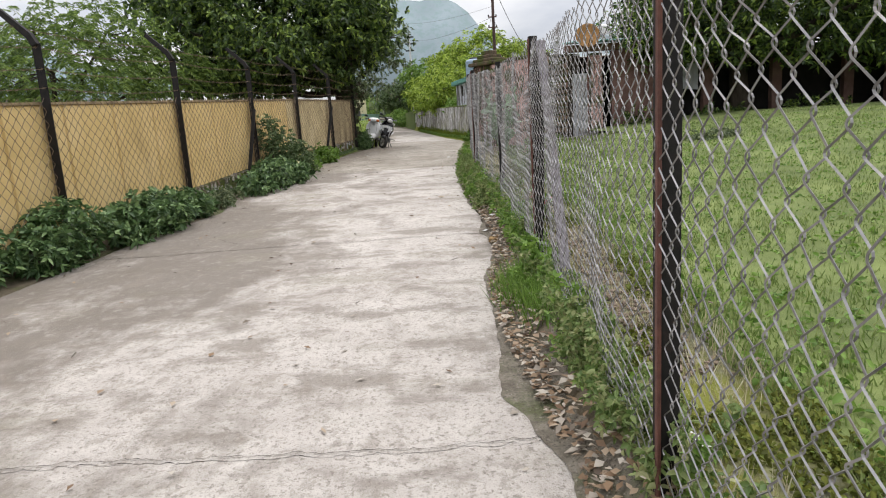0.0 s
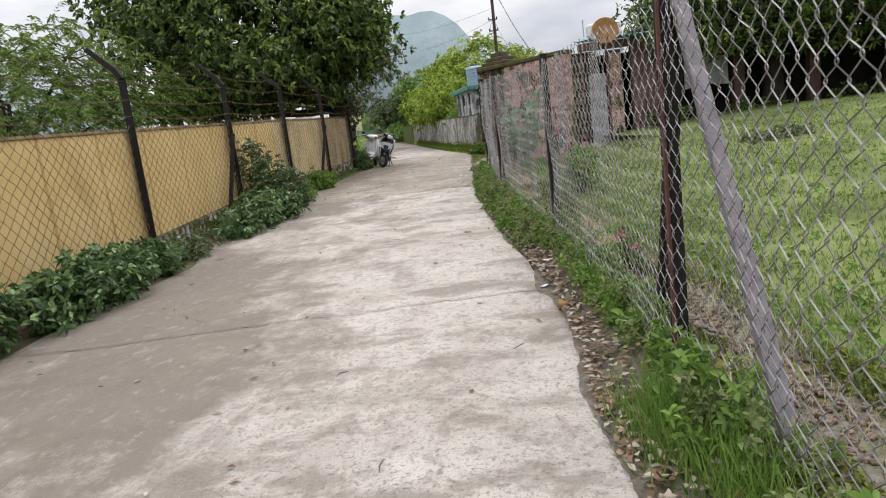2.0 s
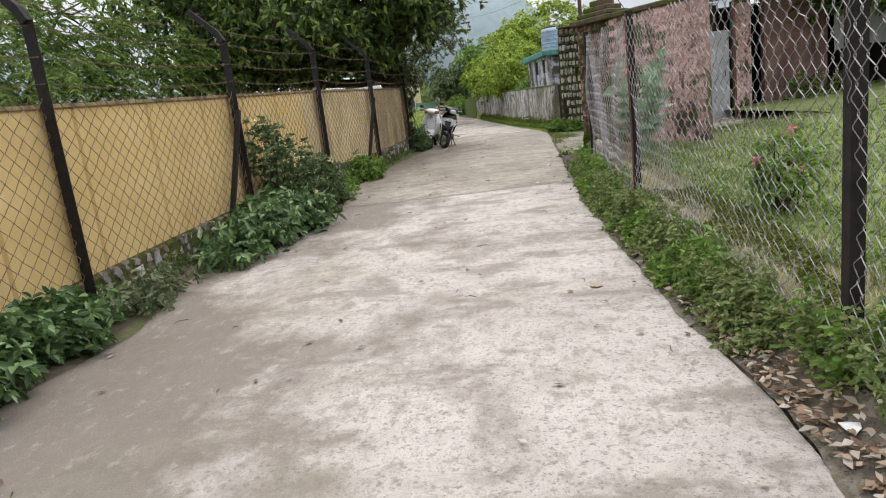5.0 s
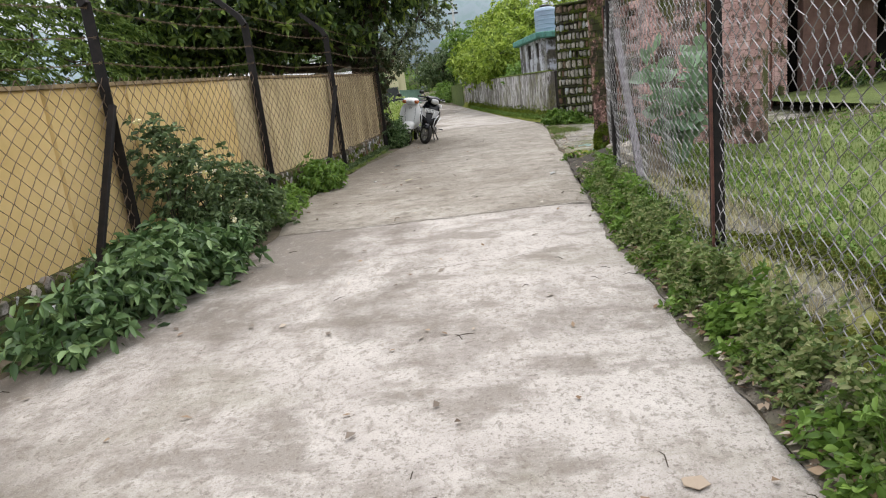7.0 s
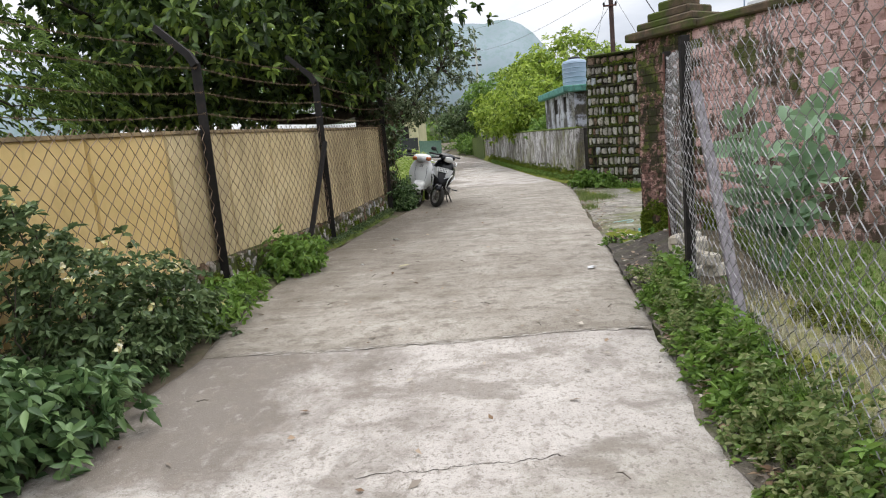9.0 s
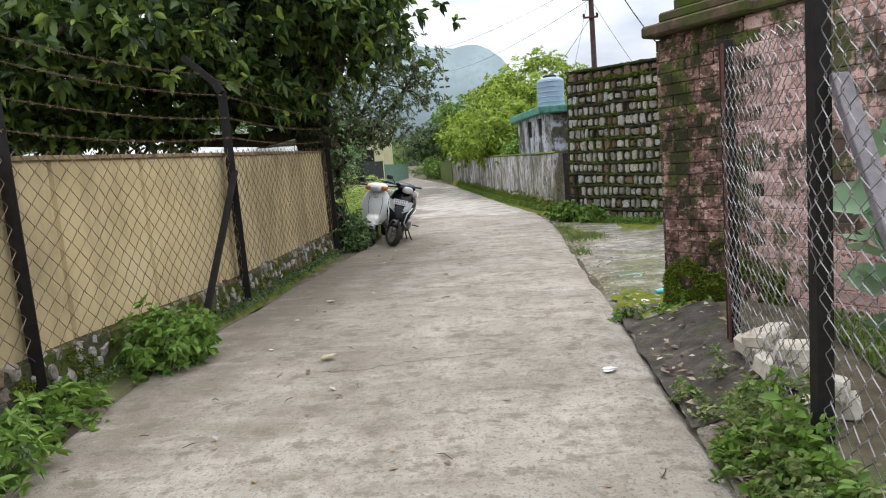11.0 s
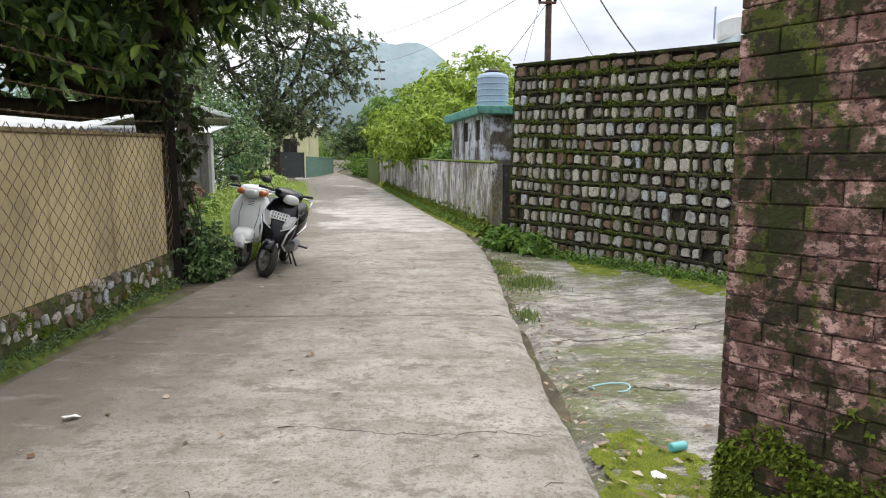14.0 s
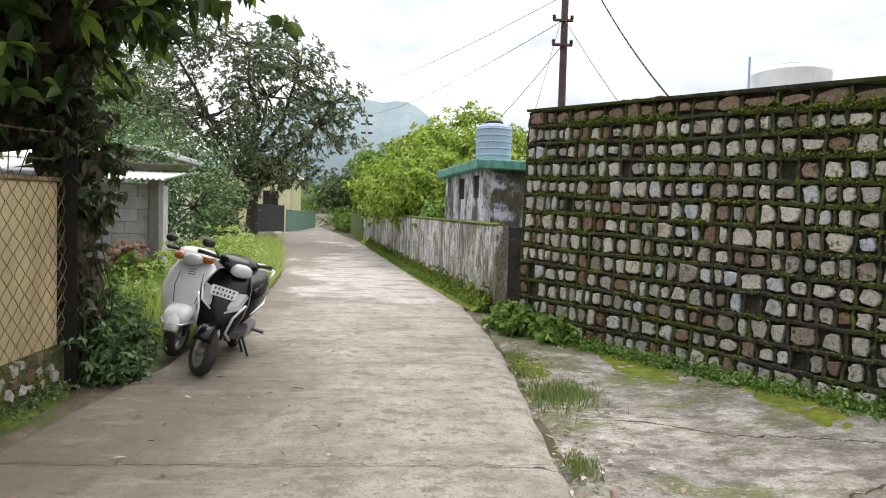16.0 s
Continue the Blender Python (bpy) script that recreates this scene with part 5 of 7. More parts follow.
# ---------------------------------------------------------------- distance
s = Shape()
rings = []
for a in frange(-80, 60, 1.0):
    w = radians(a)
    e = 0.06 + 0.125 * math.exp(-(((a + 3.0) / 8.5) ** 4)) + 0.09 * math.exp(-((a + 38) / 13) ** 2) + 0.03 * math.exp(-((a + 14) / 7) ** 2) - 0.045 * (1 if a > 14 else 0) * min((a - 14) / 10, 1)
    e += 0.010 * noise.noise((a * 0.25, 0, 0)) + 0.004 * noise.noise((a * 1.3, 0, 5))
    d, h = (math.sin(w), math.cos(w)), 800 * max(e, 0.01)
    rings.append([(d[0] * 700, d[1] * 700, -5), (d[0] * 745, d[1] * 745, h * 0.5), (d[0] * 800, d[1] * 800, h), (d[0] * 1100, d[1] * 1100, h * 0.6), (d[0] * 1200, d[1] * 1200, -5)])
structure("backdrop_hills", Shape().loft(rings), M_HAZEHILL, "hazy forested hills in the distance", "hill", smooth=True)


# ---------------------------------------------------------------- scooters
def paint(name, col, rough=0.25, metal=0.0, coat=0.6, spec=0.5):
    m = mat(name, [(0.3, tuple(c * 0.85 for c in col)), (0.7, col)], 6, rough, 0.0, 60, [(18, tuple(0.6 * c + 0.015 for c in col), 0.62, 0.75, (1, 1, 1), 0.5)], metal=metal, spec=spec)
    m.node_tree.nodes["Principled BSDF"].inputs["Coat Weight"].default_value = coat
    return m


M_SCBLACK, M_SCWHITE, M_SCSILVER = paint("gloss_black_paint", (0.006, 0.006, 0.008), 0.16, 0.0, 0.0, 0.3), paint("pearl_white_paint", (0.80, 0.80, 0.78), 0.3), paint("silver_trim", (0.62, 0.62, 0.64), 0.3, 0.5)
M_RUBBER = mat("tyre_rubber", [(0.3, (0.018, 0.017, 0.016)), (0.7, (0.05, 0.047, 0.043))], 14, 0.85, 0.3, 120)
M_ALLOY = mat("dusty_alloy", [(0.3, (0.20, 0.19, 0.18)), (0.7, (0.38, 0.37, 0.36))], 12, 0.5, 0.1, 90, metal=0.6)
M_AMBER = paint("amber_lens", (0.55, 0.14, 0.03), 0.15)
M_LENS = paint("clear_lens", (0.55, 0.55, 0.54), 0.08)
M_REDLENS = paint("red_lens", (0.30, 0.01, 0.01), 0.15)
M_VINYL = mat("black_vinyl_seat", [(0.3, (0.015, 0.014, 0.014)), (0.7, (0.04, 0.038, 0.036))], 9, 0.55, 0.2, 120, spec=0.4)
M_TEXT = paint("plate_letters", (0.03, 0.03, 0.035), 0.6)


def oval(cx, cy, cz, hy, hz, n=14, p=2.6):
    """A rounded ring across the length."""
    out = []
    for a in range(n):
        w = 2 * math.pi * a / n
        c, q = math.cos(w), math.sin(w)
        out.append((cx, cy + hy * math.copysign(abs(c) ** (2 / p), c), cz + hz * math.copysign(abs(q) ** (2 / p), q)))
    return out


def ring_z(cx, hx, hy, z, n=14, p=2.8):
    out = []
    for a in range(n):
        w = 2 * math.pi * a / n
        c, q = math.cos(w), math.sin(w)
        out.append((cx + hx * math.copysign(abs(c) ** (2 / p), c), hy * math.copysign(abs(q) ** (2 / p), q), z))
    return out


def wheel(parent, x, z, turn):
    hub = part("wheel", Shape().lathe([(0.0, -0.05), (0.045, -0.05), (0.05, -0.02), (0.05, 0.02), (0.045, 0.05), (0.0, 0.05)], 14, pose(0, 0, 0, 90)), M_ALLOY, parent, smooth=True, m=pose(x, 0, z, 0, 0, turn))
    prof = [(0.145, -0.035), (0.165, -0.047), (0.195, -0.045), (0.213, -0.022), (0.217, 0.0), (0.213, 0.022), (0.195, 0.045), (0.165, 0.047), (0.145, 0.035)]
    s = Shape()
    n = 32
    s.v = [(r * math.cos(2 * math.pi * a / n), w, r * math.sin(2 * math.pi * a / n)) for r, w in prof for a in range(n)]
    k = len(prof)
    s.f = [(i * n + a, i * n + (a + 1) % n, ((i + 1) % k) * n + (a + 1) % n, ((i + 1) % k) * n + a) for i in range(k) for a in range(n)]
    part("tyre", s, M_RUBBER, hub, "black rubber tyre", smooth=True)
    r = Shape()
    prof = [(0.135, -0.036), (0.150, -0.036), (0.150, 0.036), (0.135, 0.036), (0.128, 0.0)]
    r.v = [(q * math.cos(2 * math.pi * a / n), w, q * math.sin(2 * math.pi * a / n)) for q, w in prof for a in range(n)]
    k = len(prof)
    r.f = [(i * n + a, i * n + (a + 1) % n, ((i + 1) % k) * n + (a + 1) % n, ((i + 1) % k) * n + a) for i in range(k) for a in range(n)]
    for q in range(5):
        r.box(0.11, 0.03, 0.022, pose(0, 0, 0, 0, -72 * q) @ pose(0.085, 0, 0), 0.004)
    part("rim", r, M_ALLOY, hub, "dusty alloy rim")


def scooter(m, label, dark):
    ob = thing("scooter", m, label, "scooter", "parked scooters")
    main = M_SCBLACK if dark else M_SCWHITE
    turn = 34 if dark else -4
    wheel(ob, 0.63, 0.217, turn)
    wheel(ob, -0.62, 0.217, 0)
    s = Shape()
    for sy in (-0.062, 0.062):
        s.tube([(0.64, sy, 0.21), (0.60, sy, 0.38), (0.55, sy * 0.8, 0.52)], [0.02, 0.022, 0.024], 8)
    part("fork", s, M_SCSILVER if dark else M_BLACK, ob, smooth=True)
    s = Shape()
    rings = []
    for a in frange(-20, 160, 18):
        w = radians(a)
        c, q = 0.63 + 0.245 * math.cos(w), 0.225 + 0.245 * math.sin(w)
        rings.append([(c, -0.075, q - 0.02), (c + 0.012 * math.cos(w), -0.05, q + 0.012), (c + 0.02 * math.cos(w), 0, q + 0.025), (c + 0.012 * math.cos(w), 0.05, q + 0.012), (c, 0.075, q - 0.02), (c - 0.012 * math.cos(w), 0, q - 0.012)])
    rings = rings[3:] if dark else rings[2:]
    s.loft(rings)
    part("front_fender", s, main, ob, smooth=True)
    s = Shape()
    prof = [(0.50, 0.10, 0.10, 0.34), (0.51, 0.10, 0.165, 0.42), (0.50, 0.095, 0.205, 0.55), (0.475, 0.085, 0.215, 0.68), (0.44, 0.075, 0.195, 0.80), (0.40, 0.065, 0.15, 0.90), (0.385, 0.055, 0.09, 0.94)]
    s.loft([ring_z(a, b, c * (1.0 if dark else 1.22), d) for a, b, c, d in prof])
    apron = part("front_apron", s, main, ob, smooth=True)
    if dark:
        for sg in (-1, 1):
            s = Shape()
            s.loft([[(0.60, sg * 0.075, 0.60), (0.575, sg * 0.15, 0.63), (0.57, sg * 0.15, 0.66), (0.598, sg * 0.07, 0.635)], [(0.555, sg * 0.10, 0.72), (0.53, sg * 0.185, 0.745), (0.525, sg * 0.185, 0.77), (0.55, sg * 0.10, 0.755)]])
            part("indicator", s, M_LENS, apron, "clear indicator lens")
            s = Shape().tube([(0.545, sg * 0.20, 0.76), (0.575, sg * 0.16, 0.63), (0.61, sg * 0.06, 0.575)], [0.008, 0.014, 0.008], 6)
            part("trim_strip", s, M_SCSILVER, apron, "silver trim strip")
        for sg in (-1, 1):
            s = Shape().tube([(0.60, sg * 0.17, 0.36), (0.66, sg * 0.13, 0.42), (0.64, sg * 0.15, 0.56), (0.56, sg * 0.21, 0.68)], 0.012, 8)
            part("leg_guard", s, M_SCSILVER, ob, "chrome leg guard", smooth=True)
    else:
        s = Shape()
        for k in range(3):
            s.box(0.008, 0.075, 0.007, pose(0.515 - 0.012 * k, 0, 0.80 + 0.022 * k, 0, -18), 0.002)
        part("vent", s, M_BLACK, apron)
        s = Shape()
        s.loft([oval(x, 0, z, hy, hz) for x, z, hy, hz in ((0.56, 0.43, 0.10, 0.07), (0.66, 0.44, 0.13, 0.085), (0.76, 0.40, 0.12, 0.075), (0.82, 0.36, 0.06, 0.045))])
        part("fender_bulge", s, M_SCWHITE, ob, smooth=True)
        part("chrome_bar", Shape().tube([(0.70, -0.15, 0.37), (0.83, -0.08, 0.35), (0.86, 0, 0.35), (0.83, 0.08, 0.35), (0.70, 0.15, 0.37)], 0.012, 8), M_SCSILVER, ob, "chrome bumper bar", smooth=True)
        for y in (-0.125, 0.125):
            part("panel_groove", Shape().tube([(0.60, y * 0.8, 0.52), (0.565, y, 0.68), (0.50, y * 0.9, 0.82)], 0.004, 5), M_BLACK, apron)
    pm = pose(0.575 if dark else 0.5, 0, 0.735 if dark else 0.86, 0, -20)
    if dark:
        plate = part("number_plate", Shape().box(0.012, 0.23, 0.09, pm, 0.004), mat("plate_white", [(0.3, (0.6, 0.6, 0.58)), (0.7, (0.75, 0.75, 0.73))], 8, 0.5, 0), ob, "white number plate with unreadable marks")
        s = Shape()
        for row, ws in ((0.02, (0.016, 0.014, 0.016, 0.012, 0.016, 0.014)), (-0.02, (0.016, 0.018, 0.012, 0.016, 0.018, 0.014))):
            for k, w in enumerate(ws):
                s.box(0.003, w, 0.024, pm @ pose(0.0075, -0.08 + k * 0.032, row))
        part("plate_marks", s, M_TEXT, plate)
    s = Shape()
    s.loft([oval(x, 0, z, hy, hz) for x, z, hy, hz in ((0.33, 0.985, 0.10, 0.04), (0.37, 1.0, 0.17, 0.06), (0.43, 0.995, 0.19, 0.065), (0.50, 0.97, 0.15, 0.055), (0.54, 0.955, 0.07, 0.03))], pose(0, 0, 0) @ pose(0.4, 0, 0, 0, 0, turn) @ pose(-0.4, 0, 0))
    cover = part("handlebar_cover", s, main if dark else M_SCWHITE, ob, smooth=True)
    s = Shape()
    s.loft([oval(x, 0, z, hy, hz) for x, z, hy, hz in ((0.47, 0.955, 0.10, 0.06), (0.545, 0.945, 0.095, 0.055), (0.57, 0.94, 0.055, 0.03))], pose(0.4, 0, 0, 0, 0, turn) @ pose(-0.4, 0, 0))
    part("headlamp", s, M_LENS, cover, "clear headlamp lens", smooth=True)
    for sg in (-1, 1):
        if not dark:
            s = Shape()
            s.loft([oval(x, sg * 0.14, 0.965, hy, hz) for x, hy, hz in ((0.45, 0.06, 0.045), (0.515, 0.055, 0.04), (0.54, 0.025, 0.018))], pose(0.4, 0, 0, 0, 0, turn) @ pose(-0.4, 0, 0))
            part("indicator", s, M_AMBER, cover, "amber indicator lens", smooth=True)
        tm = pose(0.4, 0, 0, 0, 0, turn)
        g = Shape().tube([tm @ Vector((0, sg * 0.15, 1.0)), tm @ Vector((-0.03, sg * 0.25, 1.01)), tm @ Vector((-0.07, sg * 0.35, 1.01))], [0.014, 0.017, 0.018], 8)
        part("handgrip", g, M_BLACK, ob, smooth=True)
        g = Shape().tube([tm @ Vector((0.04, sg * 0.17, 0.99)), tm @ Vector((0.035, sg * 0.28, 0.985)), tm @ Vector((0.0, sg * 0.34, 0.985))], 0.006, 6)
        part("brake_lever", g, M_SCSILVER, ob)
        if sg < 0:
            g = Shape().tube([tm @ Vector((0.0, sg * 0.19, 1.02)), tm @ Vector((0.01, sg * 0.23, 1.06)), tm @ Vector((0.0, sg * 0.27, 1.095))], 0.006, 6)
            mir = part("mirror_arm", g, M_BLACK, ob)
            g = Shape()
            g.loft([oval(x, sg * 0.30, 1.105, hy, hz) for x, hy, hz in ((-0.03, 0.052, 0.034), (-0.01, 0.058, 0.04), (0.02, 0.045, 0.03), (0.03, 0.02, 0.012))], tm)
            part("mirror", g, M_BLACK, mir, "black round-backed mirror", smooth=True)
    s = Shape()
    s.loft([[(x, -w, z), (x, w, z), (x, w, z + 0.06), (x, -w, z + 0.06)] for x, w, z in ((0.46, 0.13, 0.34), (0.2, 0.17, 0.29), (-0.1, 0.17, 0.29), (-0.22, 0.15, 0.30))])
    part("floorboard", s, M_BLACK, ob)
    s = Shape()
    s.loft([oval(x, 0, z, hy, hz) for x, z, hy, hz in ((-0.10, 0.52, 0.11, 0.20), (-0.22, 0.55, 0.165, 0.20), (-0.45, 0.60, 0.19, 0.17), (-0.70, 0.66, 0.165, 0.13), (-0.90, 0.72, 0.10, 0.08), (-0.96, 0.74, 0.04, 0.04))])
    tail = part("rear_body", s, main, ob, smooth=True)
    part("tail_lamp", Shape().loft([oval(x, 0, 0.70, hy, 0.035) for x, hy in ((-0.86, 0.10), (-0.95, 0.085), (-0.975, 0.04))]), M_REDLENS, tail, "red tail lamp", smooth=True)
    for sg in (-1, 1):
        part("side_trim", Shape().tube([(-0.16, sg * 0.15, 0.47), (-0.45, sg * 0.192, 0.56), (-0.85, sg * 0.12, 0.69)], [0.006, 0.013, 0.006], 6), M_SCSILVER, tail, "silver side strip")
    s = Shape()
    s.loft([oval(x, 0, z, hy, hz) for x, z, hy, hz in ((0.0, 0.745, 0.07, 0.025), (-0.08, 0.765, 0.12, 0.045), (-0.35, 0.775, 0.145, 0.05), (-0.60, 0.80, 0.14, 0.05), (-0.75, 0.81, 0.09, 0.03))])
    part("seat", s, M_VINYL, ob, "black vinyl seat", smooth=True)
    part("grab_rail", Shape().tube([(-0.60, -0.16, 0.80), (-0.80, -0.15, 0.86), (-0.92, 0, 0.88), (-0.80, 0.15, 0.86), (-0.60, 0.16, 0.80)], 0.012, 8), M_SCSILVER, ob, "chrome grab rail", smooth=True)
    s = Shape().box(0.42, 0.13, 0.16, pose(-0.45, 0.09, 0.27), 0.03)
    s.tube([(-0.30, -0.13, 0.25), (-0.55, -0.15, 0.27), (-0.92, -0.16, 0.33)], [0.03, 0.05, 0.05], 12)
    part("engine_and_exhaust", s, M_ALLOY, ob)
    s = Shape().tube([(-0.12, 0.13, 0.28), (-0.14, 0.24, 0.10), (-0.16, 0.30, 0.005)], 0.012, 8)
    s.tube([(-0.10, 0.10, 0.27), (-0.30, 0.12, 0.14), (-0.36, 0.16, 0.04)], 0.012, 8)
    part("stand", s, M_BLACK, ob, "iron stand")
    part("footrest", Shape().box(0.07, 0.12, 0.02, pose(-0.22, 0.26, 0.33), 0.006), M_BLACK, ob)
    return ob


scooter(Matrix.Translation((-1.92, 22.60, gz(22.6) + 0.0)) @ pose(0, 0, 0, 0, 0, -90) @ pose(0, 0, 0, -17), "gloss black scooter with silver trim parked on its stand", True)
scooter(Matrix.Translation((-2.33, 23.35, gz(23) + 0.0)) @ pose(0, 0, 0, 0, 0, -92) @ pose(0, 0, 0, -9), "pearl white scooter with amber indicators parked by the verge", False)


# ---------------------------------------------------------------- verge plants
def bush(label, blobs, count, length, width, material, droop=0.25, stems=14, category="bush", name="bush", bloom=None, clump=0.06):
    bx, by = blobs[0][0], blobs[0][1]
    bz = soil(bx, by)
    ob = thing(name, pose(bx, by, bz), label, category)
    rel = [(b[0] - bx, b[1] - by, b[2] - bz, *b[3:]) for b in blobs]
    s = Shape()
    for b in rel:
        for _ in range(max(2, stems // len(rel))):
            u = unit(rng.normal(size=3) + np.array([0, 0, 0.4])) * 0.8 * np.array(b[3:6])
            root = (b[0] * 0.8 + rng.normal() * 0.05, b[1] * 0.85 + rng.normal() * 0.08, -0.05)
            limb(s, root, np.array(b[:3]) + u, 0.008, 0.003, 3)
    tagged(part("stem", s, M_BARK, ob), kind="stuff")
    pts = cloud(rel, count // 7, 1, clump)
    pts[:, 2] = np.maximum(pts[:, 2], 0.02)
    tagged(part("foliage", whorl_mesh("foliage", pts, 8, length * 1.12, width * 1.12, material, droop, 0.8), material, ob), kind="stuff")
    if bloom:
        c = cloud([(b[0], b[1], b[2] + b[5] * 0.35, b[3], b[4], b[5] * 0.75) for b in rel], bloom[0], 9, 0.012)
        tagged(part("blossom", leaf_mesh("blossom", c, 0.034, 0.026, bloom[1], droop=0.0), bloom[1], ob), kind="stuff")
    return ob


M_BLOOM = leafy("cream_petals", [(0.75, 0.68, 0.45), (0.80, 0.72, 0.30), (0.80, 0.78, 0.68)], 0.6, 0.2)
M_PINK = leafy("pink_petals", [(0.60, 0.12, 0.18), (0.70, 0.25, 0.30), (0.65, 0.35, 0.36)], 0.6, 0.2)
bush("low leafy green bush at the foot of the yellow wall", [(-4.15, 4.6, 0.28, 0.35, 0.8, 0.24), (-4.2, 5.5, 0.38, 0.35, 0.5, 0.32), (-4.3, 3.6, 0.2, 0.4, 0.6, 0.22)], 4200, 0.075, 0.032, M_LEAF_BUSH)
bush("dense leafy bush round the fence post", [(-3.88, 6.55, 0.42, 0.36, 0.5, 0.36), (-3.85, 6.1, 0.3, 0.28, 0.36, 0.24)], 2700, 0.075, 0.032, M_LEAF_BUSH)
bush("spreading low bush along the plinth", [(-3.55, 8.0, 0.40, 0.36, 0.72, 0.30), (-3.5, 8.9, 0.40, 0.30, 0.45, 0.20), (-3.6, 7.35, 0.34, 0.26, 0.35, 0.28)], 4300, 0.078, 0.034, M_LEAF_BUSH)
bush("tangled dry weeds before the rubble plinth", [(-3.35, 9.8, 0.36, 0.22, 0.5, 0.16)], 900, 0.06, 0.022, M_LEAF_OLIVE)
bush("low broad-leaved bush in front of the lantana", [(-2.98, 11.4, 0.50, 0.36, 0.45, 0.28), (-3.02, 12.0, 0.56, 0.40, 0.45, 0.32), (-3.1, 10.9, 0.44, 0.30, 0.42, 0.22), (-2.85, 12.3, 0.50, 0.36, 0.5, 0.24)], 4600, 0.088, 0.036, M_LEAF_BUSH, stems=24)
bush("tall flowering lantana bush against the fence", [(-3.1, 13.0, 0.95, 0.34, 0.5, 0.45), (-3.25, 12.75, 1.25, 0.22, 0.28, 0.42), (-2.95, 13.5, 0.78, 0.34, 0.5, 0.36), (-3.1, 13.2, 0.60, 0.45, 0.8, 0.26), (-2.9, 14.0, 0.58, 0.28, 0.35, 0.24)], 8200, 0.054, 0.027, M_LEAF_HERBDARK, stems=30, bloom=(46, M_BLOOM))
bush("straggling weeds beside the road edge", [(-2.95, 14.2, 0.58, 0.3, 0.5, 0.2), (-3.0, 15.0, 0.58, 0.2, 0.3, 0.14)], 1800, 0.065, 0.024, M_LEAF_WEED)
bush("small leafy bush at the fence brace", [(-2.78, 16.05, 0.66, 0.28, 0.38, 0.24)], 1500, 0.07, 0.03, M_LEAF_WEED)
bush("leafy bush at the end of the yellow wall", [(-2.5, 21.8, 0.84, 0.26, 0.36, 0.32), (-2.75, 22.1, 0.95, 0.2, 0.3, 0.35)], 3200, 0.072, 0.030, M_LEAF_BUSH)
bush("dark creeper hanging over the end post", [(-2.78, 21.75, 1.6, 0.22, 0.25, 1.0), (-2.7, 21.7, 2.4, 0.28, 0.3, 0.6), (-2.95, 21.6, 2.9, 0.4, 0.4, 0.5)], 1900, 0.085, 0.05, leafy("creeper_leaves", [(0.035, 0.05, 0.02), (0.06, 0.085, 0.03), (0.10, 0.07, 0.045), (0.08, 0.13, 0.045)], 0.5, 0.2), droop=1.0, category="creeper", name="creeper")
bush("green undergrowth behind the parked scooters", [(-3.4, 24.2, 0.8, 0.5, 0.9, 0.25), (-3.9, 25.6, 0.95, 0.5, 0.8, 0.4)], 3200, 0.085, 0.036, M_LEAF_WEED)
bush("rosy-leaved shrub before the block hut", [(-4.1, 25.9, 1.1, 0.35, 0.35, 0.5)], 900, 0.085, 0.05, leafy("rosy_leaves", [(0.30, 0.14, 0.10), (0.45, 0.28, 0.22), (0.10, 0.16, 0.05)], 0.5, 0.3))
bush("clump of weeds at the corner of the stone wall", [(1.35, 24.7, 0.72, 0.25, 0.45, 0.18), (1.75, 24.1, 0.68, 0.25, 0.4, 0.12)], 1900, 0.085, 0.05, M_LEAF_WEED)
bush("small weeds at the foot of the brick pillar", [(0.98, 16.42, 0.55, 0.16, 0.14, 0.05), (1.14, 16.18, 0.55, 0.16, 0.16, 0.06)], 420, 0.036, 0.024, M_LEAF_WEED)
bush("small leafy weed on the yard corner", [(0.62, 16.45, 0.57, 0.07, 0.09, 0.05)], 110, 0.045, 0.022, M_LEAF_WEED)
bush("flowering pink shrub on the lawn", [(1.62, 10.2, 0.75, 0.22, 0.3, 0.30)], 800, 0.06, 0.025, M_LEAF_WEED, bloom=(14, M_PINK))
bush("pink flowers by the fence", [(1.02, 6.3, 0.45, 0.14, 0.2, 0.18)], 350, 0.05, 0.02, M_LEAF_WEED, bloom=(7, M_PINK))
bush("pale green feathery weeds behind the parked scooters", [(-3.3, 26.3, 1.0, 0.6, 0.9, 0.6), (-3.15, 28.2, 1.1, 0.6, 1.0, 0.65), (-3.3, 25.0, 0.85, 0.45, 0.6, 0.4), (-3.3, 29.8, 1.0, 0.5, 0.9, 0.5), (-2.95, 24.3, 0.75, 0.3, 0.5, 0.25)], 8200, 0.07, 0.024, leafy("pale_weed_leaves", [(0.22, 0.33, 0.06), (0.34, 0.46, 0.10), (0.48, 0.58, 0.18), (0.62, 0.66, 0.34)], 0.55, 0.4), clump=0.1)
bush("low garden shrub on the lawn", [(5.2, 12.2, 0.75, 0.6, 0.5, 0.14)], 700, 0.07, 0.03, M_LEAF_OLIVE)

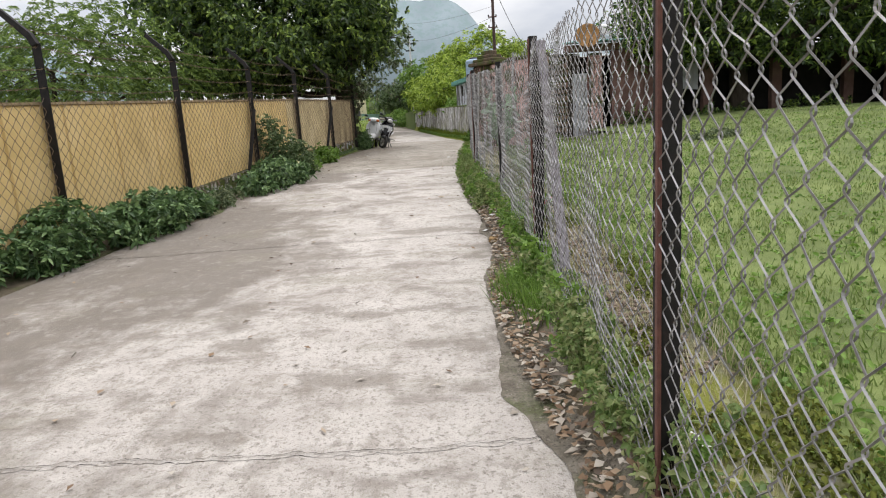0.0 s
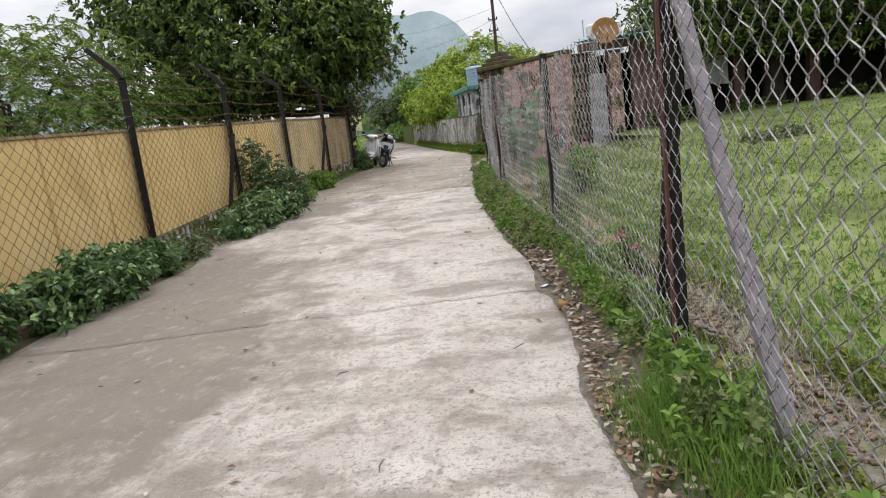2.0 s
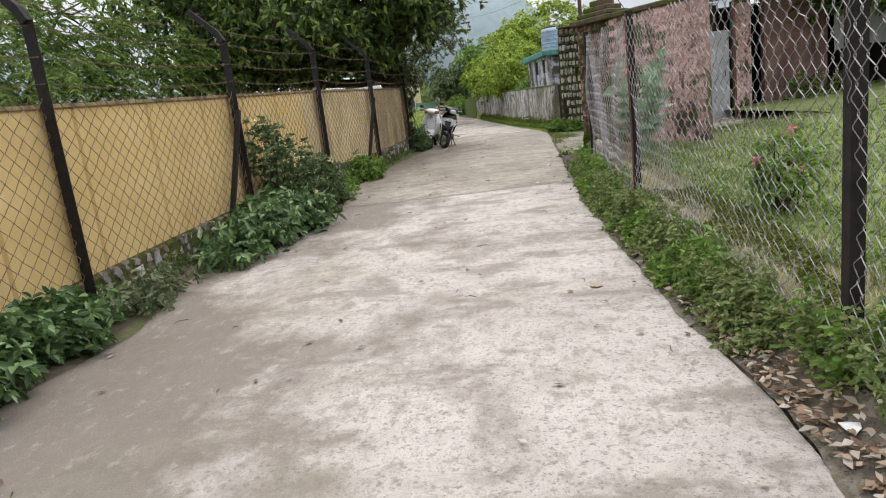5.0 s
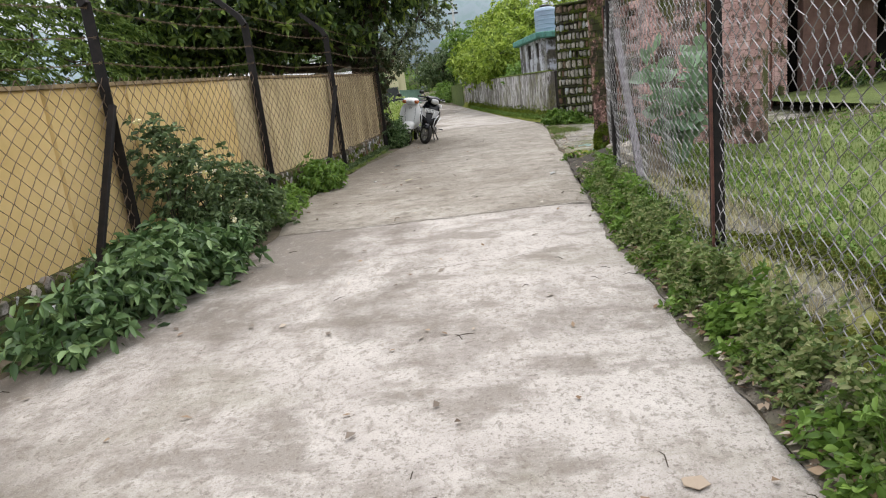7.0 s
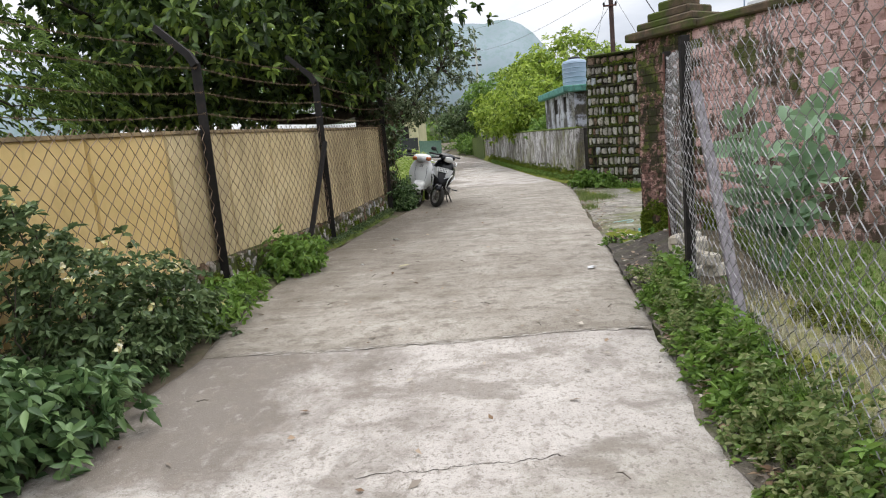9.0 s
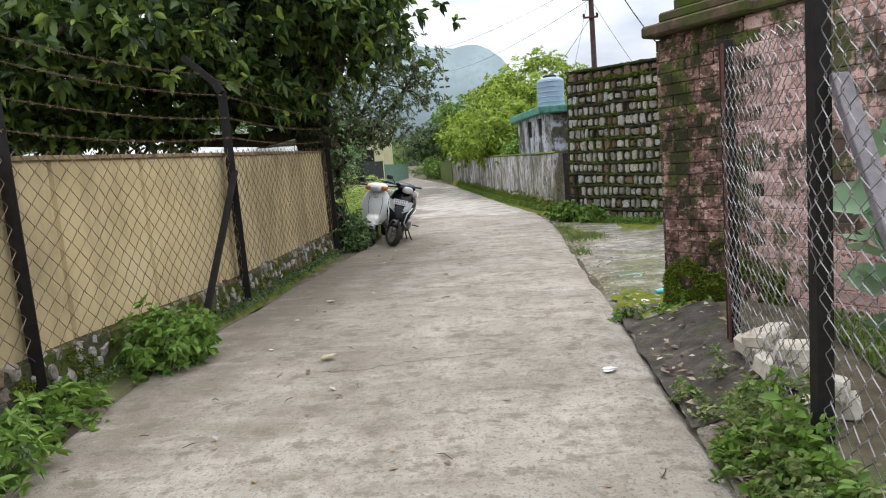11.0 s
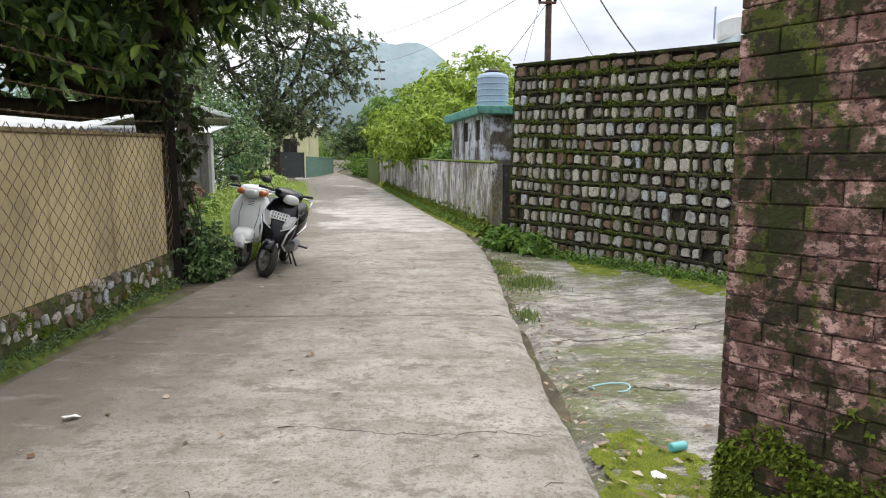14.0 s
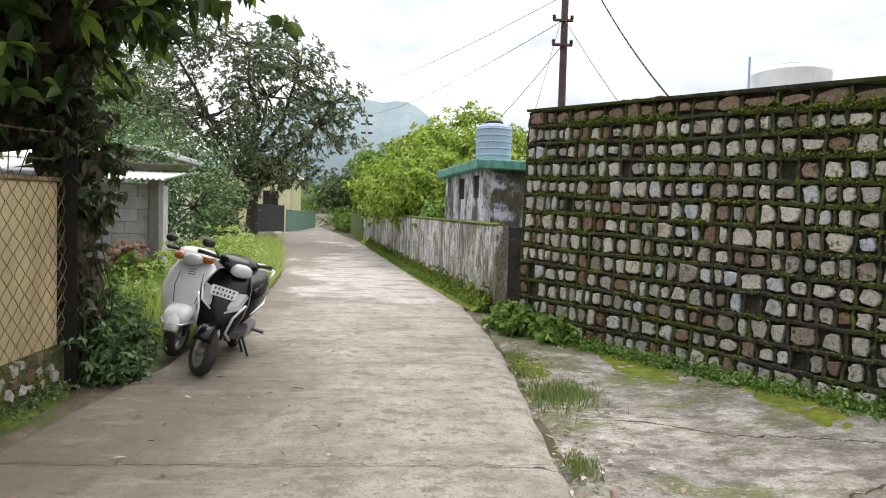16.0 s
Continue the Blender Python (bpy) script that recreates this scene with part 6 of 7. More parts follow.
# broad-leaved milkweed behind the fence
calo = thing("milkweed_plant", pose(1.45, 14.2, soil(1.45, 14.2)), "tall milkweed with pale broad leaves behind the fence", "plant")
s, pts, aim = Shape(), [], []
for k in range(11):
    a = k * 2.4
    top_p = (0.40 * math.cos(a) * (0.65 + 0.12 * (k % 4)), 0.34 * math.sin(a), 0.75 + 0.10 * (k % 6))
    limb(s, (0.03 * math.cos(a), 0.03 * math.sin(a), 0), top_p, 0.014, 0.007, 4, 0.06)
    for i in range(6):
        u = 0.35 + 0.65 * i / 5
        for w in (0, math.pi):
            t = a + i * 1.57 + w
            pts.append((top_p[0] * u, top_p[1] * u, top_p[2] * u))
            aim.append((math.cos(t), math.sin(t), 0.25 + 0.9 * (i == 5) + rng.normal() * 0.2))
part("stem", s, M_CALO, calo)
part("foliage", leaf_mesh("foliage", pts, 0.22, 0.13, M_CALO, droop=0.0, dirs=np.array(aim), fold=0.15), M_CALO, calo)

# weeds and fallen leaves along the foot of the right-hand fence
weeds, lit = ([], [], []), []
for _ in range(2000):
    y = rng.uniform(-2, 15.0)
    xr, f = line(RIGHT, y), line(FENCE_R, y)
    dens = 0.55 + 0.9 * noise.noise((y * 1.1, 3.3, 0)) + (0.35 if y > 8.2 else 0) - (0.35 if 3.0 < y < 4.0 else 0) - (0.6 if y > 14.3 else 0)
    if rng.uniform() < dens:
        x = xr + (0.12 if y < 8 else 0.0) + (f - 0.02 - xr) * (rng.beta(2.0, 1.6) if y > 8 else 0.2 + 0.8 * rng.beta(2.0, 1.6))
        h = soil(x, y)
        near_road = min(max((x - xr) / 0.22, 0.2), 1)
        tall = rng.uniform(0.03, 0.11) + (rng.uniform(0.05, 0.24) if rng.uniform() < 0.45 else 0) * near_road
        kind_w = int(np.clip(1 + 1.9 * noise.noise((x * 2.3, y * 2.3, 5)) + rng.normal() * 0.45, 0, 2.4))
        lx, ly = rng.normal() * 0.25, rng.normal() * 0.25
        n = 2 + int(tall / (0.04 + 0.012 * kind_w))
        for i in range(n):
            u = (i + 0.6) / n
            for _ in range(3 - kind_w):
                weeds[kind_w].append((x + lx * tall * u + rng.normal() * (0.012 + 0.03 * (1 - u)), y + ly * tall * u + rng.normal() * (0.012 + 0.03 * (1 - u)), h + tall * u))
for nm, pp, ln, wd, mt, lb in (("verge_herbs", weeds[0], 0.034, 0.017, M_LEAF_HERB, "small-leaved pale herbs along the foot of the fence"), ("verge_weeds", weeds[1], 0.05, 0.021, M_LEAF_WEED, "bright green weeds along the foot of the fence"), ("verge_nettles", weeds[2], 0.074, 0.036, M_LEAF_WEED, "broad-leaved green weeds along the foot of the fence")):
    tagged(part(nm, whorl_mesh(nm, pp, 5, ln, wd, mt, 0.25, 1.0), mt), lb, "weeds", kind="stuff")
pts = []
for _ in range(850):
    u = rng.uniform(0.1, 5.5)
    p = sw(u, 0.12 + abs(rng.normal()) * 0.10, 0)
    h = soil(p.x, p.y)
    for i in range(6):
        pts.append((p.x + rng.normal() * 0.04, p.y + rng.normal() * 0.04, h + 0.02 + rng.uniform(0, 0.16) * rng.uniform()))
for _ in range(500):
    u = rng.uniform(0, 16)
    p = lw(u, -0.12 - abs(rng.normal()) * 0.08, 0)
    for i in range(6):
        pts.append((p.x + rng.normal() * 0.05, p.y + rng.normal() * 0.05, gz(p.y) + 0.02 + rng.uniform(0, 0.14)))
ob = part("wall_foot_weeds", leaf_mesh("wall_foot_weeds", pts, 0.046, 0.026, M_LEAF_WEED), M_LEAF_WEED)
tagged(ob, "small weeds along the foot of the walls", "weeds", kind="stuff")
pts = []
for _ in range(2000):
    y = rng.uniform(10, 21.4)
    x = wall_x(y) + 0.09 + abs(rng.normal()) * 0.055
    for i in range(3):
        pts.append((x + rng.normal() * 0.02, y + rng.normal() * 0.03, gz(y) + 0.05 - 0.12 * (x - wall_x(y) - 0.1) + rng.uniform(0, 0.05)))
tagged(part("plinth_weeds", leaf_mesh("plinth_weeds", pts, 0.028, 0.016, M_LEAF_HERBDARK), M_LEAF_HERBDARK), "tiny weeds and moss along the wall plinth", "weeds", kind="stuff")
pts = []
for _ in range(1900):
    u, q = rng.uniform(0.05, 5.4), min(int(13 * rng.uniform() ** 0.6) + 1, 12)
    z = S_BASE + (sw_top(u) - S_BASE) * q / S_ROWS
    if noise.noise((u * 1.3, z * 1.6, 8)) > 0.14 - 0.022 * q:
        c = sw(u, 0.035, z + 0.03 * abs(rng.normal()) * (1 if q > 9 else 0.3))
        for i in range(7):
            pts.append((c.x + rng.normal() * 0.025, c.y + rng.normal() * 0.025, c.z + 0.01 + rng.normal() * 0.012))
ob = part("wall_ferns", leaf_mesh("wall_ferns", pts, 0.026, 0.015, M_PILMOSS), M_PILMOSS)
tagged(ob, "tiny ferns and moss growing in the stone wall", "moss", kind="stuff")


def flat_leaves(name, places, length, width, material, label):
    """Curled leaves lying on the ground."""
    p = np.array(places)
    n = len(p)
    w = rng.uniform(0, 6.28, n)
    d = np.stack([np.cos(w), np.sin(w), rng.normal(0, 0.12, n)], 1)
    q = np.stack([-np.sin(w), np.cos(w), rng.normal(0, 0.25, n)], 1)
    ln, wd = (length * rng.uniform(0.5, 1.3, n))[:, None], (width * rng.uniform(0.6, 1.2, n))[:, None]
    lift = np.array([0, 0, 1.0]) * wd * rng.uniform(0.05, 0.5, n)[:, None]
    v = np.stack([p - d * ln / 2, p + q * wd / 2 + lift, p + d * ln / 2 + lift * 0.5, p - q * wd / 2 + lift * 0.7], 1)
    return tagged(part(name, quads_mesh(name, v, material), material), label, "leaf litter", kind="stuff")


for _ in range(5200):
    y = rng.uniform(-1.5, 15.8)
    xr, f = line(RIGHT, y), line(FENCE_R, y)
    if rng.uniform() < (0.95 if y < 8.2 else 0.7 if y < 14.3 else 0.12):
        x = xr - 0.03 + abs(rng.normal()) * 0.13
        if x < f + 0.1:
            lit.append((x, y, soil(x, y) + 0.025 + rng.uniform(0, 0.03)))
for _ in range(260):
    y = rng.uniform(0.5, 24)
    x = rng.uniform(line(LEFT, y) + 0.1, line(RIGHT, y))
    lit.append((x, y, gz(y) + 0.009))
for _ in range(420):
    y = rng.uniform(16.5, 24)
    x = line(RIGHT, y) + abs(rng.normal()) * 0.3
    lit.append((x, y, soil(x, y) + 0.045))
for _ in range(60):
    y = rng.uniform(14.6, 16.7)
    x = line(RIGHT, y) + rng.uniform(0, 0.55)
    lit.append((x, y, max(soil(x, y), gz(y) - 0.012) + 0.036))
flat_leaves("leaf_litter", lit, 0.056, 0.030, M_LITTER, "dry brown and grey fallen leaves on the ground")
tw = Shape()
for _ in range(60):
    y = rng.uniform(0.8, 23)
    x = rng.uniform(line(LEFT, y) + 0.2, line(RIGHT, y))
    a, ln = rng.uniform(0, 6.28), rng.uniform(0.03, 0.11)
    z = gz(y) + 0.012
    tw.tube([(x, y, z), (x + ln * math.cos(a) * 0.6, y + ln * math.sin(a) * 0.6, z + 0.008), (x + ln * math.cos(a + 0.14), y + ln * math.sin(a + 0.14), z)], [0.0022, 0.0026, 0.001], 5)
tagged(part("twigs", tw, M_BARK), "thin broken twigs scattered on the road", "twigs", kind="stuff")


def scrap(x, y, size, seed, label, material, name="paper_scrap"):
    r = random.Random(seed)
    z = (gz(y) if line(LEFT, y) < x < line(RIGHT, y) else soil(x, y) + 0.02) + 0.008
    s = Shape()
    rim = [(size * r.uniform(0.35, 0.6) * math.cos(a * 1.047), size * r.uniform(0.25, 0.5) * math.sin(a * 1.047), r.uniform(0, 0.25) * size) for a in range(6)]
    s.v = [(0, 0, 0.2 * size)] + rim + [(p[0], p[1], p[2] - 0.003) for p in rim] + [(0, 0, 0.2 * size - 0.003)]
    s.f = [(0, a + 1, (a + 1) % 6 + 1) for a in range(6)] + [(13, 7 + (a + 1) % 6, 7 + a) for a in range(6)] + [(a + 1, a + 7, (a + 1) % 6 + 7, (a + 1) % 6 + 1) for a in range(6)]
    return tagged(part(name, s, material, m=pose(x, y, z, 0, 0, seed * 40)), label, "litter", "scraps on the ground")


M_PAPER = mat("white_paper", [(0.3, (0.66, 0.66, 0.66)), (0.7, (0.80, 0.80, 0.80))], 20, 0.8, 0.1, 90)
for k, (x, y, w) in enumerate(((0.25, 15.32, 0.09), (0.50, 6.75, 0.08), (0.62, 7.3, 0.09), (0.24, 15.3, 0.08), (0.86, 1.9, 0.16), (-1.99, 17.78, 0.09), (0.62, 9.3, 0.06), (-2.1, 16.2, 0.05), (0.93, 17.1, 0.09))):
    scrap(x, y, w, k, "crumpled white paper scrap on the ground", M_PAPER)
can = Shape().tube([(-0.045, 0, 0.024), (-0.04, 0, 0.024), (0.04, 0, 0.024), (0.045, 0, 0.024)], [0.018, 0.023, 0.023, 0.019], 14)
tagged(part("drink_can", can, mat("cyan_paint", [(0.3, (0.10, 0.42, 0.44)), (0.7, (0.22, 0.58, 0.58))], 18, 0.4, 0.1, 60, spec=0.5), m=pose(1.12, 17.35, soil(1.12, 17.35) + 0.024, 0, 0, 20)), "small cyan can lying beside the brick pillar", "can")
cord = [(1.05 + 0.09 * math.sin(a * 1.3) + 0.03 * a, 18.2 + 0.07 * math.cos(a), soil(1.05, 18.2) + 0.034 + 0.008 * math.sin(a * 2)) for a in frange(-2, 3, 0.25)]
tagged(part("cord", Shape().tube(cord, 0.005, 6), mat("pale_blue_plastic", [(0.3, (0.30, 0.55, 0.60)), (0.7, (0.45, 0.68, 0.72))], 20, 0.5, 0.0)), "pale blue plastic cord lying on the apron", "cord")
scrap(0.03, 9.28, 0.10, 31, "curled brown dead leaf on the concrete", M_LITTER, "dead_leaf")
scrap(-1.6, 15.9, 0.13, 32, "curled pale dead leaf on the concrete", M_STRAW, "dead_leaf")


def rock(x, y, z, size, seed, material, label, squash=0.7):
    r = random.Random(seed)
    s = Shape().box(1.15, 0.95, 0.8, None, 0.13)
    s.v = [(p[0] * r.uniform(0.78, 1.1), p[1] * r.uniform(0.78, 1.1), p[2] * r.uniform(0.8, 1.1)) for p in s.v]
    return tagged(part("rock", s, material, m=Matrix.LocRotScale((x, y, z), Euler((r.uniform(-0.2, 0.2), r.uniform(-0.25, 0.25), 0.7 * seed)), (size, size * 0.9, size * squash))), label, "rock", "loose stones")


M_PALEROCK = mat("pale_rock", [(0.3, (0.36, 0.31, 0.25)), (0.5, (0.54, 0.49, 0.41)), (0.7, (0.68, 0.64, 0.57))], 9, 0.9, 0.9, 40)
M_OCHRE = mat("ochre_rock", [(0.3, (0.16, 0.095, 0.04)), (0.7, (0.33, 0.215, 0.095))], 11, 0.9, 0.6, 50)
rock(0.54, 6.2, gz(6.2) + 0.03, 0.115, 2, M_OCHRE, "ochre stone at the road edge", 0.5)
for k, (x, y, dz, w) in enumerate(((0.90, 14.75, 0.19, 0.14), (0.97, 14.55, 0.19, 0.15), (1.02, 14.95, 0.14, 0.17), (0.98, 14.25, 0.13, 0.15), (0.95, 14.95, 0.08, 0.18), (1.0, 14.3, 0.03, 0.2), (0.95, 14.62, 0.07, 0.22))):
    rock(x, y, soil(x, y) + dz, w, k + 3, M_PALEROCK, "pale broken rock piled behind the fence")


# ---------------------------------------------------------------- grass
def blades(name, places, height, width, material, label, category="grass"):
    p = np.array(places)
    n = len(p)
    w = rng.uniform(0, 6.28, n)
    q = np.stack([np.cos(w), np.sin(w), 0 * w], 1) * (width * rng.uniform(0.6, 1.3, n))[:, None]
    top_v = p + np.stack([rng.normal(0, 0.35, n), rng.normal(0, 0.35, n), np.ones(n)], 1) * (height * rng.uniform(0.4, 1.3, n))[:, None]
    return tagged(part(name, quads_mesh(name, np.stack([p - q, p + q, top_v], 1), material, 3), material), label, category, kind="stuff")


pl = []
for _ in range(120000):
    y = rng.uniform(-1.5, 17.5)
    x = line(FENCE_R, y) + 0.55 + 9 * rng.uniform() ** 2.2
    if rng.uniform() < 0.35 + 0.75 * (0.5 + noise.noise((x * 1.3, y * 1.3, 1))):
        pl.append((x, y, soil(x, y) + 0.015))
blades("lawn_grass", pl, 0.055, 0.006, M_GRASS, "short green lawn grass with broad weeds")
pts = []
for _ in range(3000):
    y = rng.uniform(-1, 16)
    x = line(FENCE_R, y) + 0.65 + 7 * rng.uniform() ** 1.8
    for i in range(4):
        pts.append((x + rng.normal() * 0.03, y + rng.normal() * 0.03, soil(x, y) + rng.uniform(0.02, 0.05)))
tagged(part("lawn_weeds", leaf_mesh("lawn_weeds", pts, 0.05, 0.026, M_LEAF_WEED), M_LEAF_WEED), "broad-leaved weeds in the lawn", "weeds", kind="stuff")
pl = [(x, y, soil(x, y)) for x, y in zip(rng.uniform(-6.5, -2.4, 42000), rng.uniform(23.2, 41, 42000)) if x < line(LEFT, y) - 0.05]
blades("tall_grass", pl, 0.5, 0.013, leafy("pale_tall_grass", [(0.26, 0.36, 0.08), (0.38, 0.48, 0.12), (0.50, 0.58, 0.20)], 0.6, 0.4), "tall pale green grass on the verge past the scooters")
pl = []
for cx, cy, r, n in ((1.05, 21.5, 0.22, 900), (1.25, 21.6, 0.2, 700), (1.02, 23.0, 0.15, 400), (0.86, 20.0, 0.09, 260), (1.0, 22.3, 0.12, 300)):
    for _ in range(n):
        x, y = cx + rng.normal() * r * 0.6, cy + rng.normal() * r
        pl.append((x, y, soil(x, y) + 0.02))
blades("yard_grass", pl, 0.08, 0.005, M_GRASS, "tufts of grass in the cracked yard")


pl = []
for cx, cy, r, n in ((0.55, 4.25, 0.12, 900), (0.62, 3.75, 0.1, 500), (0.66, 9.0, 0.1, 400), (0.62, 11.9, 0.1, 400)):
    for _ in range(n):
        x, y = cx + rng.normal() * r * 0.6, cy + rng.normal() * r * 1.6
        pl.append((x, y, soil(x, y) + 0.01))
blades("verge_grass", pl, 0.17, 0.004, M_LEAF_WEED, "soft green grass clumps at the fence foot")
gv = Shape()
for _ in range(900):
    y = rng.uniform(2.4, 6.4)
    x = line(FENCE_R, y) + 0.24 + abs(rng.normal()) * 0.16
    gv.box(rng.uniform(0.012, 0.035), rng.uniform(0.012, 0.03), rng.uniform(0.008, 0.018), pose(x, y, soil(x, y) + 0.04, rng.uniform(-20, 20), rng.uniform(-20, 20), rng.uniform(0, 180)), 0.003)
tagged(part("gravel", gv, M_RUBBLE), "pale gravel chips inside the fence", "gravel", kind="stuff")


def moss_patch(cx, cy, rx, ry, seed, label):
    """A thin ragged cushion: many small tufts thinning out towards the rim, with bare gaps."""
    r = random.Random(seed)
    s = Shape()
    for _ in range(int(7500 * rx * ry / 0.12)):
        w, q = r.uniform(0, 6.283), r.uniform(0, 1) ** 0.5 * 1.25
        x, y = cx + rx * q * math.cos(w), cy + ry * q * math.sin(w)
        if q > 1.0 + 0.45 * noise.noise((x * 5, y * 5, seed)) or noise.noise((x * 9, y * 9, seed + 5)) > 0.32 - 0.25 * (q > 0.8):
            continue
        z = soil(x, y) + 0.024
        k, h, t = r.uniform(0.007, 0.016), r.uniform(0.006, 0.016), r.uniform(0, 6.283)
        i = len(s.v)
        s.v += [(x + k * math.cos(t + c * 1.571), y + k * math.sin(t + c * 1.571), z) for c in range(4)] + [(x + r.uniform(-0.004, 0.004), y + r.uniform(-0.004, 0.004), z + h)]
        s.f += [(i + c, i + (c + 1) % 4, i + 4) for c in range(4)]
    return tagged(part("moss_patch", s, M_BRIGHTMOSS, smooth=True), label, "moss", "moss patches", "stuff")


M_BRIGHTMOSS = mat("bright_moss", [(0.3, (0.08, 0.10, 0.015)), (0.5, (0.155, 0.185, 0.02)), (0.7, (0.24, 0.27, 0.04))], 8, 0.95, 0.8, 90, [(12, (0.07, 0.08, 0.03), 0.58, 0.7, (1, 1, 1), 0.7)])
moss_patch(0.92, 16.95, 0.30, 0.62, 1, "bright yellow-green moss beside the brick pillar")
moss_patch(2.2, 22.7, 0.25, 0.8, 2, "bright moss along the yard by the stone wall")
moss_patch(2.95, 21.3, 0.2, 0.7, 3, "bright moss along the yard by the stone wall")
moss_patch(1.1, 22.6, 0.16, 0.5, 4, "mossy patch at the road edge")
s = Shape()
s.loft([[(line(FENCE_R, y) + 0.02, y, soil(line(FENCE_R, y) + 0.02, y) + 0.005), (line(FENCE_R, y) + 0.25, y, soil(line(FENCE_R, y) + 0.25, y) + 0.03 + 0.02 * noise.noise((y * 3, 0, 0))), (line(FENCE_R, y) + 0.62 + 0.12 * noise.noise((y * 1.5, 0, 0)), y, soil(line(FENCE_R, y) + 0.62, y) + 0.028), (line(FENCE_R, y) + 0.3, y, soil(line(FENCE_R, y), y) - 0.1)] for y in frange(-2, 13.5, 0.12)])
structure("moss_border", s, mat("mossy_gravel", [(0.3, (0.07, 0.065, 0.045)), (0.5, (0.16, 0.15, 0.12)), (0.7, (0.30, 0.28, 0.24))], 30, 0.95, 0.8, 70, [(1.5, (0.16, 0.17, 0.02), 0.42, 0.58, (1, 1, 1), 0.9), (9, (0.42, 0.38, 0.28), 0.60, 0.68, (1, 1, 1), 0.6)]), "mossy gravel border inside the fence", "moss", smooth=True)
pts, dry = [], []
for _ in range(9000):
    y = rng.uniform(0.5, 13.6)
    x = line(FENCE_R, y) + rng.uniform(0.0, 0.68)
    w = noise.noise((x * 2.1, y * 1.3, 12))
    if w > 0.08:
        pts.append((x, y, soil(x, y) + 0.035 + rng.uniform(0, 0.02)))
    elif rng.uniform() < 0.22:
        dry.append((x, y, soil(x, y) + 0.02))
tagged(part("border_moss", whorl_mesh("border_moss", pts, 5, 0.030, 0.015, M_YMOSS, 0.1, 0.9), M_YMOSS), "yellow-green moss and tiny weeds inside the fence", "moss", kind="stuff")
blades("dry_grass", np.repeat(np.array(dry), 5, 0) + rng.normal(size=(5 * len(dry), 3)) * (0.02, 0.02, 0.0), 0.11, 0.003, M_STRAW, "dry straw-coloured grass inside the fence")


# ---------------------------------------------------------------- buildings
def corrugated(s, x0, x1, y0, y1, z0, z1, pitch=0.09, depth=0.018):
    """A corrugated sheet sloping from z0 at y0 to z1 at y1."""
    xs = frange(x0, x1, pitch / 4)
    for lift in (0.0, -0.006):
        k = len(s.v)
        for y, z in ((y0, z0), (y1, z1)):
            s.v += [(x, y, z + lift + depth * math.sin(2 * math.pi * (x - x0) / pitch)) for x in xs]
        n = len(xs)
        s.f += [(k + i, k + i + 1, k + n + i + 1, k + n + i) for i in range(n - 1)]
    return s


def window(parent, x, y, z, w, h, wall_material_dark):
    win = part("window", Shape().box(w, 0.05, h, pose(x, y, z), 0.004), wall_material_dark, parent)
    s = Shape()
    for dx, dz, sx, sz in ((-w / 2, 0, 0.05, h + 0.1), (w / 2, 0, 0.05, h + 0.1), (0, h / 2, w, 0.05), (0, -h / 2, w, 0.05), (0, 0, 0.035, h)):
        s.box(sx, 0.06, sz, pose(x + dx, y - 0.02, z + dz), 0.004)
    part("frame", s, M_BARK, win)


M_BROWNWALL = mat("brown_house_wall", [(0.3, (0.10, 0.055, 0.045)), (0.5, (0.17, 0.10, 0.085)), (0.7, (0.24, 0.15, 0.125))], 2, 0.9, 0.3, 40, [(2, (0.05, 0.035, 0.03), 0.55, 0.7, UP, 0.6)])
M_TIN = mat("weathered_tin", [(0.3, (0.42, 0.43, 0.43)), (0.7, (0.66, 0.67, 0.67))], 3, 0.6, 0.1, 60, [(4, (0.25, 0.20, 0.16), 0.6, 0.75, (1, 0.2, 1), 0.5)])
M_TEALROOF = mat("teal_tin_roof", [(0.3, (0.16, 0.34, 0.32)), (0.7, (0.26, 0.46, 0.43))], 3, 0.6, 0.1, 60, [(3, (0.40, 0.42, 0.40), 0.55, 0.7, (1, 0.3, 1), 0.6)])
M_BLOCK = mat("grey_block", [(0.3, (0.33, 0.32, 0.33)), (0.5, (0.46, 0.45, 0.46)), (0.7, (0.56, 0.55, 0.56))], 5, 0.95, 0.4, 40, [(3, (0.10, 0.10, 0.09), 0.55, 0.7, (1, 1, 0.4), 0.6)], rnd=0.15)
M_PALEYELLOW = mat("pale_yellow_plaster", [(0.3, (0.55, 0.52, 0.30)), (0.7, (0.68, 0.65, 0.42))], 2, 0.85, 0.1, 30, [(3, (0.35, 0.33, 0.22), 0.58, 0.72, UP, 0.6)])
M_PALEBLUE = mat("pale_blue_plaster", [(0.3, (0.50, 0.58, 0.62)), (0.7, (0.64, 0.70, 0.73))], 2, 0.85, 0.1, 30, [(3, (0.3, 0.33, 0.34), 0.58, 0.72, UP, 0.5)])
# near-black: the shade inside rooms and the veranda is put into this colour
M_INSHADE = mat("interior_shade", [(0.3, (0.012, 0.011, 0.01)), (0.7, (0.03, 0.027, 0.024))], 3, 0.9, 0.0)

